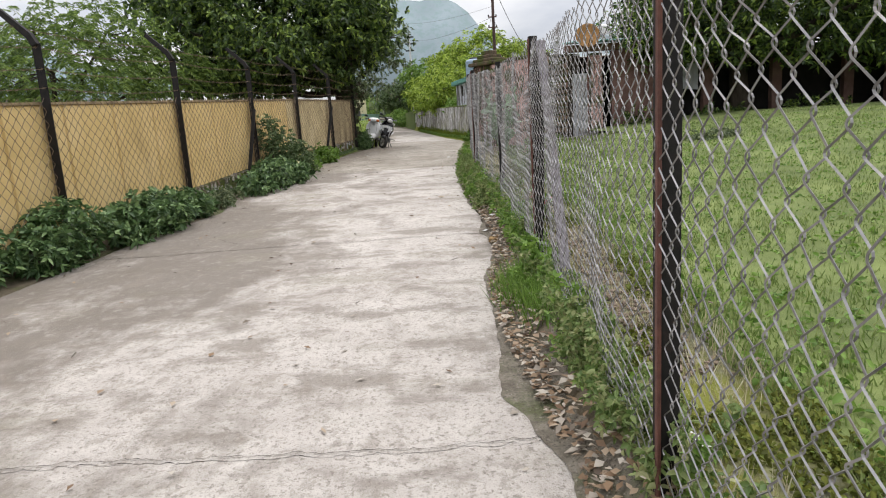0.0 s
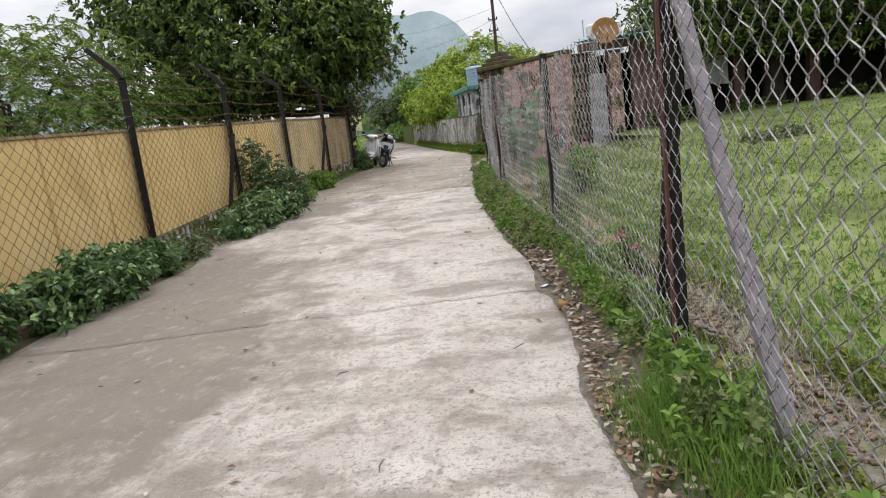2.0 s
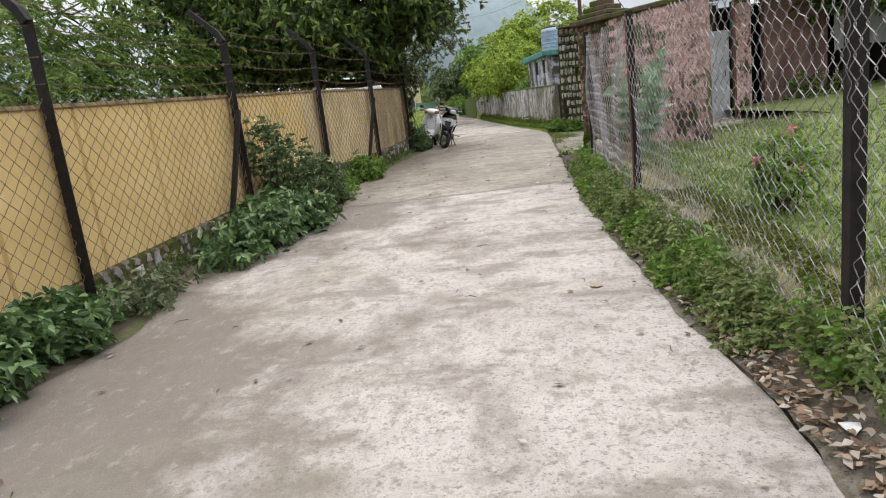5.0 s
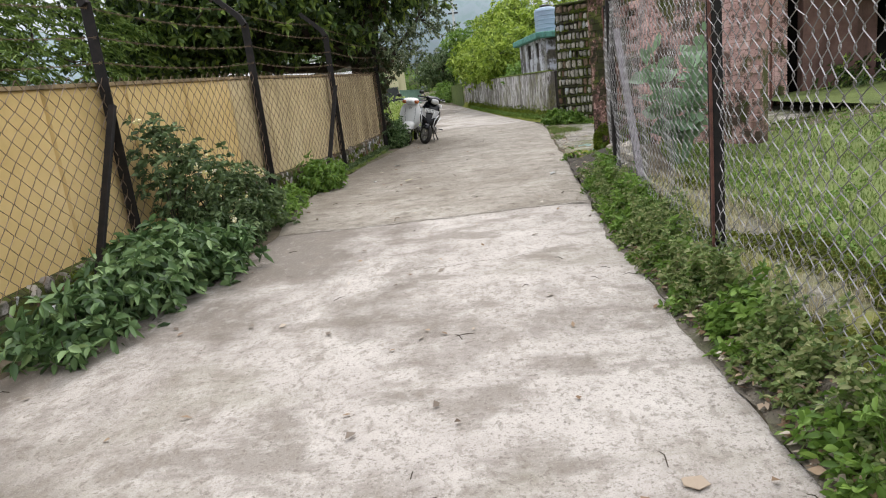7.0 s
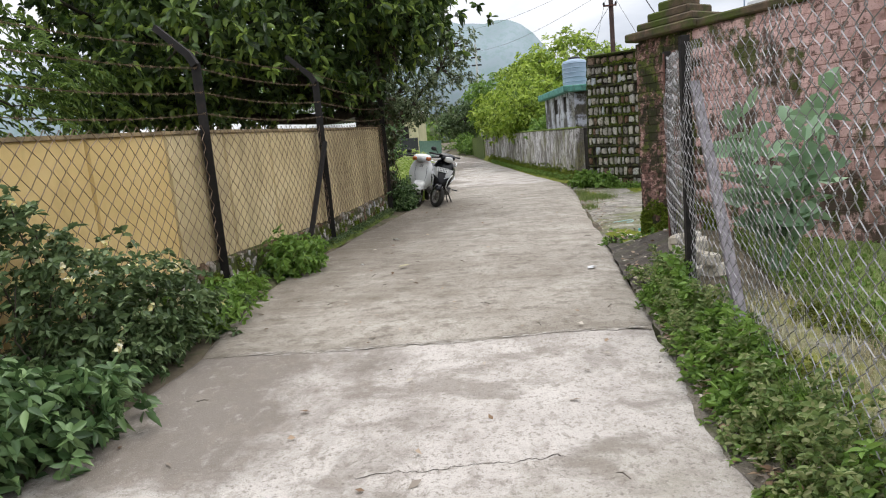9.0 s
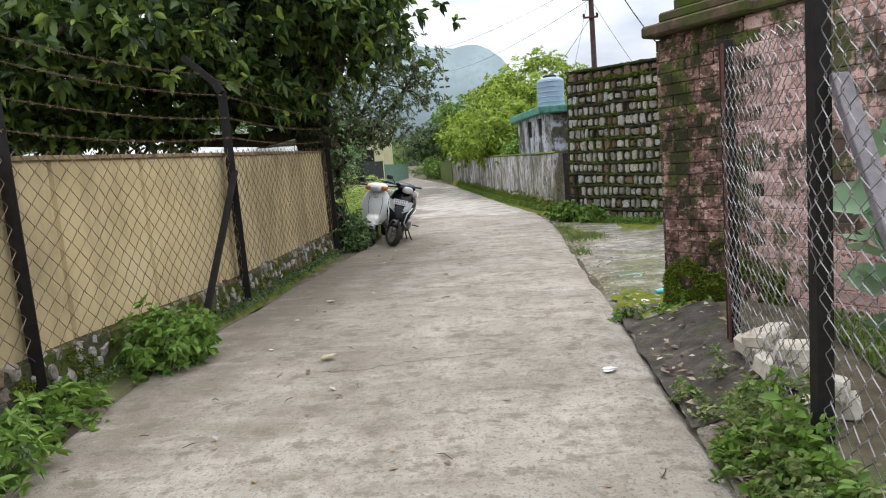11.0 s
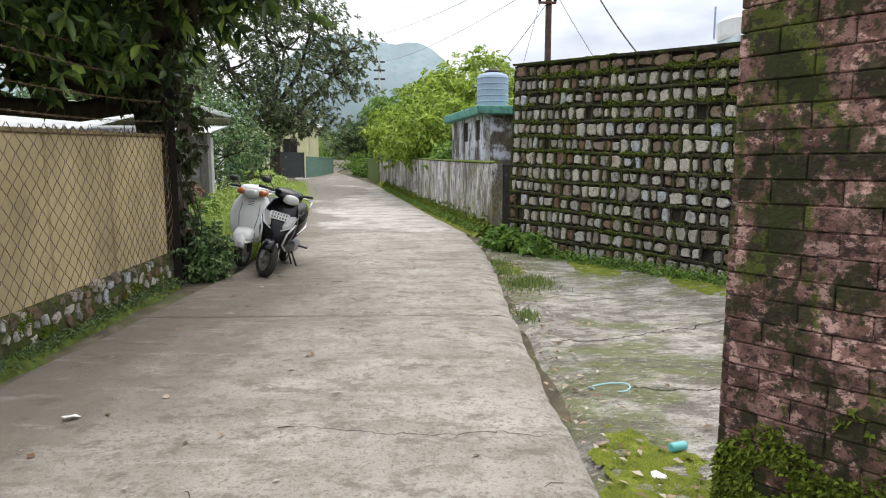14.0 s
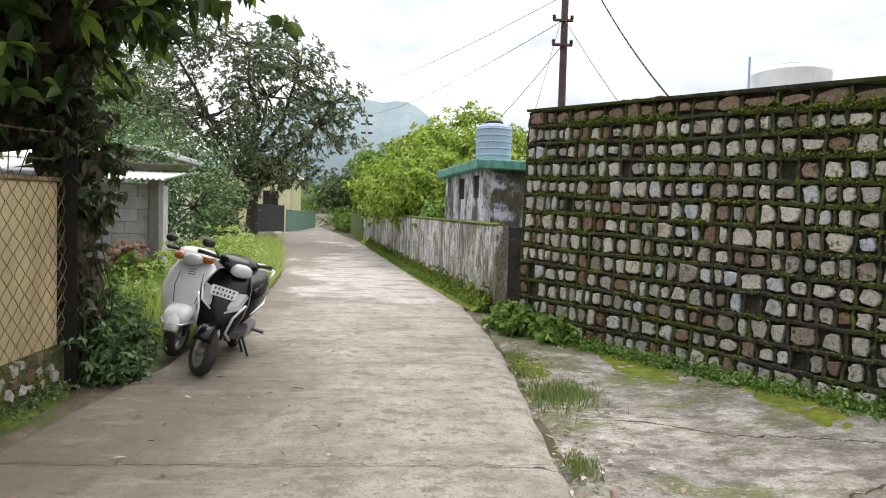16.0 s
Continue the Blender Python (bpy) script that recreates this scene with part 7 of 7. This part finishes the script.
M_DIMWHITE = mat("faded_white_cloth", [(0.3, (0.30, 0.31, 0.33)), (0.7, (0.44, 0.45, 0.47))], 3, 0.9, 0.1, 40, [(3, (0.2, 0.19, 0.18), 0.55, 0.68, UP, 0.5)])
house = thing("house", pose(4.05, 20.2, 0.6), "low brown house with a dark veranda under shade trees", "house")
door = part("door", Shape().box(0.6, 0.05, 1.9, pose(0.32, -0.05, 0.97), 0.006), M_DIMWHITE, house, "pale grey-white door")
part("door_handle", Shape().tube([(0.52, -0.08, 0.95), (0.52, -0.11, 0.97), (0.52, -0.11, 1.08), (0.52, -0.08, 1.10)], 0.008, 6), M_BLACK, door)
for x, w, d in ((0.0, 0.06, 0.2), (2.0, 1.3, 0.22), (4.3, 0.3, 0.22), (6.4, 0.3, 0.22), (8.6, 0.3, 0.22), (10.3, 1.0, 0.22)):
    part("wall", Shape().box(w, d, 2.55, pose(x, 0, 1.275), 0.01), M_BROWNWALL, house)
pier = part("brick_pier", Shape().box(0.36, 0.2, 2.5, pose(0.88, -0.02, 1.25), 0.006), M_MORTAR, house, "red brick pier")
for k in range(28):
    for q in range(3):
        part("brick", HEAD["wall"], None, pier, m=pose(0.765 + 0.118 * q, -0.125, 0.05 + 0.0865 * k))
part("back_wall", Shape().box(10.8, 0.2, 2.5, pose(5.4, 1.15, 1.25), 0.01), M_BROWNWALL, house)
for x in (0.08, 10.7):
    part("end_wall", Shape().box(0.2, 0.92, 2.5, pose(x, 0.58, 1.25), 0.01), M_BROWNWALL, house)
# floor and inner wall carry the veranda's shade in their colour
part("veranda_floor", Shape().box(10.4, 0.9, 0.12, pose(5.4, 0.58, 0.08), 0.01), M_INSHADE, house)
part("inner_wall", Shape().box(10.3, 0.12, 2.4, pose(5.4, 0.95, 1.25), 0.0), M_INSHADE, house, "inner veranda wall coloured near-black for the veranda's shade")
part("lintel", Shape().box(10.9, 0.26, 0.2, pose(5.4, 0, 2.66), 0.015), M_BROWNWALL, house)
part("roof", corrugated(Shape(), 0.1, 11.4, -0.6, 1.2, 2.80, 2.95, 0.16, 0.03), M_TEALROOF, house, "faded teal corrugated roof")
sheet_w = Shape()
sheet_w.loft([[(x, -0.17 + 0.03 * math.sin(x * 9), 1.20 + 0.08 * math.sin(x * 2.3)), (x, -0.17 + 0.02 * math.sin(x * 7 + 1), 2.02), (x, -0.176 + 0.02 * math.sin(x * 7 + 1), 2.02), (x, -0.176 + 0.03 * math.sin(x * 9), 1.20 + 0.08 * math.sin(x * 2.3))] for x in frange(2.75, 3.95, 0.08)])
part("hanging_sheet", sheet_w, M_DIMWHITE, house, "white cloth hung on the veranda")

bush("dark shrubs before the brown house", [(6.2, 19.3, 1.0, 0.8, 0.5, 0.45), (8.4, 19.2, 1.0, 1.0, 0.5, 0.4), (11, 19.0, 1.0, 1.2, 0.5, 0.45)], 2600, 0.11, 0.045, M_LEAF_MANGO, clump=0.1)
white_house = thing("white_house", pose(5.4, 26.4, -0.1), "pale blue flat-roofed house behind the walls", "house")
part("wall", Shape().box(3.4, 3.6, 3.9, pose(1.7, 1.8, 1.55), 0.02), M_PALEBLUE, white_house)
part("roof", Shape().box(3.7, 3.9, 0.16, pose(1.7, 1.8, 3.58), 0.02), M_WHITE, white_house)
window(white_house, 1.1, -0.02, 2.2, 0.7, 0.9, M_INSHADE)
rtank = thing("water_tank", pose(6.6, 27.2, 4.362), "white plastic water tank on the flat roof", "water tank")
part("body", Shape().lathe([(0, 0), (0.62, 0), (0.64, 0.05), (0.64, 0.34), (0.55, 0.42), (0.28, 0.46), (0, 0.46)], 28), M_WHITE, rtank)
part("lid", Shape().lathe([(0, 0.46), (0.26, 0.46), (0.26, 0.5), (0, 0.51)], 20), M_TANK, rtank)
part("plinth", Shape().box(1.1, 1.1, 0.80, pose(0, 0, -0.405), 0.01), M_PALEBLUE, rtank)
part("vent_pipe", Shape().tube([(-0.75, 0, 0), (-0.75, 0, 0.62)], 0.02, 8), M_TANK, rtank)

dish = thing("satellite_dish", pose(4.5, 19.3, 0.62), "rusty brown satellite dish on a thin mast", "satellite dish")
part("mast", Shape().tube([(0, 0, 0), (0, 0, 2.75)], 0.025, 8), M_REDPRIMER, dish)
M_DISH = mat("rusty_dish", [(0.3, (0.22, 0.11, 0.035)), (0.7, (0.38, 0.21, 0.08))], 6, 0.7, 0.1, 60)
part("reflector", Shape().lathe([(0.0, 0.0), (0.15, 0.012), (0.27, 0.045), (0.34, 0.085), (0.345, 0.09), (0.335, 0.095), (0.26, 0.055), (0.0, 0.012)], 28, pose(0, -0.03, 2.88, 78, 0, -8)), M_DISH, dish, "rusty round reflector", smooth=True)
part("feed_arm", Shape().tube([(0, -0.1, 2.6), (0.0, -0.36, 2.78)], 0.012, 6), M_REDPRIMER, dish)

hut = thing("block_hut", pose(-6.88, 27.0, 0.45), "grey concrete-block hut with a pale corrugated roof", "hut")
part("wall", Shape().box(2.74, 0.7, 2.0, pose(1.4, 0.395, 1.0), 0.005), M_BLOCK, hut)
part("corner_post", Shape().box(0.16, 0.2, 2.06, pose(2.82, 0.04, 1.03), 0.01), mat("weathered_cement", [(0.3, (0.14, 0.13, 0.12)), (0.7, (0.26, 0.25, 0.23))], 5, 0.95, 0.4, 40), hut)
BLK = Shape().box(0.384, 0.06, 0.193, None, 0.006).mesh("block", M_BLOCK)
for r in range(10):
    for c in range(7):
        x = 0.2 + c * 0.39 + (0.19 if r % 2 else 0)
        if x < 2.62:
            part("block", BLK, None, hut, m=pose(x, 0.035, 0.1 + r * 0.198))
part("roof", corrugated(Shape(), -0.2, 3.05, -0.25, 0.95, 2.06, 2.24, 0.09, 0.018), M_TIN, hut, "pale corrugated sheet")
part("roof_edge", Shape().box(3.3, 0.1, 0.14, pose(1.4, 0.95, 2.33), 0.02), M_MORTAR, hut, "mossy ridge beam")

long_shed = thing("long_shed", pose(-11.5, 24.6, 0.5), "long shed with a pale corrugated roof behind the wall", "shed")
part("wall", Shape().box(6.2, 2.6, 1.75, pose(3.1, 1.5, 0.9), 0.01), M_WHITE, long_shed)
part("roof", corrugated(Shape(), -0.3, 6.5, -0.2, 3.1, 1.95, 2.55, 0.12, 0.022), M_TIN, long_shed, "pale corrugated roof sheets")

left_house = thing("white_house", pose(-13.5, 33, 0.6), "white house seen between the trees over the wall", "house")
part("wall", Shape().box(7, 4, 2.9, pose(3.5, 2, 1.45), 0.02), M_WHITE, left_house)
part("roof", Shape().box(7.5, 4.5, 0.15, pose(3.5, 2, 2.98), 0.02), M_TIN, left_house)
for x in (1.2, 3.5, 5.8):
    window(left_house, x, -0.02, 1.7, 0.9, 1.0, M_INSHADE)

yellow_house = thing("yellow_house", pose(-13.0, 58, 1.2), "pale yellow house at the end of the lane", "house")
part("wall", Shape().box(6.2, 5, 3.4, pose(3.1, 2.5, 1.7), 0.02), M_PALEYELLOW, yellow_house)
part("roof", Shape().box(6.8, 5.6, 0.2, pose(3.1, 2.5, 3.5), 0.02), M_WHITE, yellow_house)
for x in (1.2, 3.1, 5.0):
    window(yellow_house, x, -0.02, 1.9, 0.9, 1.1, M_INSHADE)
part("gate_pier", Shape().box(0.6, 0.6, 4.4, pose(5.9, 0.5, 1.2), 0.02), M_PALEYELLOW, yellow_house)


def slatted_gate(p, q, height, material, label, category, bars=12, name="iron_gate"):
    p, q = Vector(p), Vector(q)
    d = q - p
    g = thing(name, Matrix.Translation(p) @ pose(0, 0, 0, 0, 0, math.degrees(math.atan2(d.y, d.x))), label, category)
    ln = d.length
    fr = Shape()
    for x, z, sx, sz in ((ln / 2, 0.1, ln, 0.06), (ln / 2, height - 0.05, ln, 0.06), (0.03, height / 2, 0.06, height), (ln - 0.03, height / 2, 0.06, height)):
        fr.box(sx, 0.06, sz, pose(x, 0, z), 0.006)
    part("frame", fr, material, g)
    sl = Shape().box((ln - 0.12) / bars - 0.012, 0.025, height - 0.12, None, 0.004).mesh("slat", material)
    for k in range(bars):
        part("slat", sl, None, g, m=pose(0.06 + (k + 0.5) * (ln - 0.12) / bars, 0, height / 2))
    return g


M_GATEGREY = mat("dark_grey_gate_paint", [(0.3, (0.035, 0.04, 0.045)), (0.7, (0.07, 0.075, 0.08))], 5, 0.6, 0.1, 60)
M_GATEGREEN = mat("green_gate_paint", [(0.3, (0.03, 0.16, 0.11)), (0.7, (0.06, 0.24, 0.17))], 5, 0.6, 0.1, 60)
M_MOSSGREEN = mat("mossy_green_fence", [(0.3, (0.06, 0.09, 0.02)), (0.7, (0.14, 0.19, 0.04))], 4, 0.85, 0.2, 60, stretch=UP)
M_SHEETGREEN = mat("green_shade_net", [(0.3, (0.10, 0.20, 0.15)), (0.7, (0.18, 0.30, 0.24))], 5, 0.8, 0.1, 60)
slatted_gate((-7.1, 48.2, 1.2), (-6.0, 51.0, 1.3), 1.45, M_GATEGREY, "dark grey steel gate beside the lane", "gate")
slatted_gate((-9.9, 48.6, 1.1), (-8.9, 48.9, 1.1), 1.5, M_GATEGREEN, "green steel gate before the yellow house", "gate")
slatted_gate((-8.6, 47.6, 1.1), (-7.6, 47.8, 1.1), 1.4, M_REDPRIMER, "rusty brown steel gate in the shade", "gate")
slatted_gate((-6.0, 51.8, 1.2), (-5.2, 58.0, 1.4), 1.25, M_SHEETGREEN, "green netted fence along the lane", "fence", 16, "net_fence")
slatted_gate((-1.62, 46.3, 0.9), (-2.55, 52.5, 1.1), 1.4, M_MOSSGREEN, "mossy green board fence past the low wall", "fence", 18, "board_fence")

# second pole far down the lane
fp = thing("power_pole", pose(-2.2, 62, 1.5), "distant power pole with insulators", "utility pole")
part("mast", Shape().tube([(0, 0, 0), (0, 0, 8.2)], [0.11, 0.08], 8), M_TIN, fp)
for z in (6.6, 7.2, 7.8):
    part("cross_arm", Shape().box(0.8, 0.1, 0.12, pose(0, 0, z), 0.01), M_BLACK, fp)

# ---------------------------------------------------------------- more distant planting
bush("rounded green shrubs at the bend", [(-3.1, 56, 2.0, 0.8, 1.2, 0.8), (-2.8, 54, 1.8, 0.5, 0.9, 0.6)], 2600, 0.14, 0.07, M_LEAF_WEED, clump=0.12)
bush("leafy broad plants behind the low wall", [(1.0, 33.6, 1.9, 0.5, 1.2, 0.6), (0.6, 36.0, 1.9, 0.5, 1.2, 0.6)], 2600, 0.16, 0.08, M_LEAF_WEED, clump=0.12)
tree("dark green tree behind the block hut", (-7.5, 33, 0.6), (-7.5, 33, 1.9), 0.14, [(-7.2, 32.6, 2.9, 1.5, 1.5, 1.2), (-5.7, 34.5, 2.2, 1.3, 1.6, 1.0), (-9.0, 33.5, 3.4, 1.6, 1.5, 1.4)], 420, 22, 0.24, 0.15, 0.06, M_LEAF_BUSH)
tree("round green tree past the bend of the lane", (-0.4, 59, 1.5), (-0.4, 59, 3.2), 0.16, [(-0.6, 58.6, 5.4, 2.3, 2.0, 1.7), (1.2, 59.5, 5.0, 1.9, 1.8, 1.5), (-1.2, 60, 4.0, 1.6, 1.6, 1.3)], 900, 8, 0.26, 0.30, 0.11, M_LEAF_WEED, habit="whorl")
tree("dark green tree where the lane bends away", (-3.6, 66, 1.7), (-3.6, 66, 2.9), 0.16, [(-3.8, 65.6, 4.2, 2.0, 1.8, 1.6), (-2.4, 66.5, 4.8, 1.7, 1.7, 1.5)], 800, 8, 0.26, 0.30, 0.11, M_LEAF_HERBDARK, habit="whorl")
tree("tall grey-green tree with open crown", (-10.5, 40, 0.9), (-10.4, 40, 3.6), 0.18, [(-10.2, 39.5, 6.4, 2.0, 1.8, 1.4), (-11.6, 40.5, 5.2, 1.8, 1.7, 1.3), (-8.8, 40, 5.2, 1.4, 1.6, 1.2)], 360, 20, 0.28, 0.16, 0.055, M_LEAF_OLIVE, twigs=40)
tree("dense dark tree behind the hut", (-9.0, 36.5, 0.8), (-9.0, 36.5, 2.4), 0.2, [(-8.6, 36, 4.0, 2.0, 1.8, 1.6), (-10.6, 37, 4.8, 2.2, 2.0, 1.8), (-6.9, 38, 3.2, 1.5, 1.6, 1.2)], 620, 24, 0.28, 0.17, 0.07, M_LEAF_BUSH)
tree("dark shade tree beside the house", (8.2, 22.6, 0.6), (8.2, 22.6, 2.6), 0.2, [(7.4, 22.0, 4.2, 1.4, 1.4, 1.0), (9.6, 22.4, 5.0, 2.2, 1.8, 1.3)], 360, 22, 0.26, 0.17, 0.065, M_LEAF_MANGO)
tree("leafy tree beyond the lawn", (17, 16, 0.7), (17, 16, 2.4), 0.25, [(16.4, 15.6, 4.0, 2.6, 2.4, 1.8), (18.6, 17, 4.4, 2.6, 2.4, 1.9), (14.8, 17.5, 3.2, 1.8, 1.8, 1.5)], 520, 22, 0.28, 0.18, 0.07, M_LEAF_MANGO)
for k, (x, y, z, r) in enumerate(((-13, 22, 1.9, 1.8), (-11.5, 12.5, 1.7, 1.3), (-16, 18, 2.1, 2.2), (-19, 25, 2.6, 2.8), (-13.5, 28, 2.4, 2.0))):
    bush("green thicket behind the yellow wall", [(x, y, z - 0.3, r, r, 1.1), (x + r * 0.6, y + 0.8, z + 0.2, r * 0.7, r * 0.7, 0.9)], 3000, 0.17, 0.055, M_LEAF_ACACIA if k % 2 else M_LEAF_BUSH, clump=0.16)
# far woods that close the view
pts, pts2 = [], []
for _ in range(150):
    a = rng.uniform(-75, 75)
    d = rng.uniform(75, 120)
    x, y = d * math.sin(radians(a)), d * math.cos(radians(a))
    if abs(a + 3) < 3.5 and d < 88:
        continue
    h, r = rng.uniform(1.8, 5.0), rng.uniform(2.5, 4.5)
    q = cloud([(x, y, 2.2 + h * 0.5, r, r, h * 0.75)], 26, 9, 0.5)
    (pts if rng.uniform() < 0.5 else pts2).append(q)
for nm, pp, mt in (("far_woods", pts, M_LEAF_OLIVE), ("far_trees", pts2, M_LEAF_ACACIA)):
    tagged(part(nm, leaf_mesh(nm, np.concatenate(pp), 0.75, 0.42, mt), mt), "distant green woods closing the view", "woods", kind="stuff")
pts = []
for x, y, r, h in ((-1.5, 66, 2.2, 2.4), (1.5, 64, 2.6, 3.2), (-4.8, 68, 1.8, 2.6), (4.5, 62, 2.6, 2.6), (8, 58, 3, 2.6), (9.5, 44, 2.5, 2.2), (7.5, 38, 2.2, 1.8), (-8.5, 66, 2.2, 3.0), (12.5, 52, 3, 3)):
    pts.append(cloud([(x, y, 1.6 + h * 0.5, r, r, h)], 60, 16, 0.28))
tagged(part("mid_thicket", leaf_mesh("mid_thicket", np.concatenate(pts), 0.3, 0.12, M_LEAF_WEED), M_LEAF_WEED), "green thicket past the bend of the lane", "woods", kind="stuff")
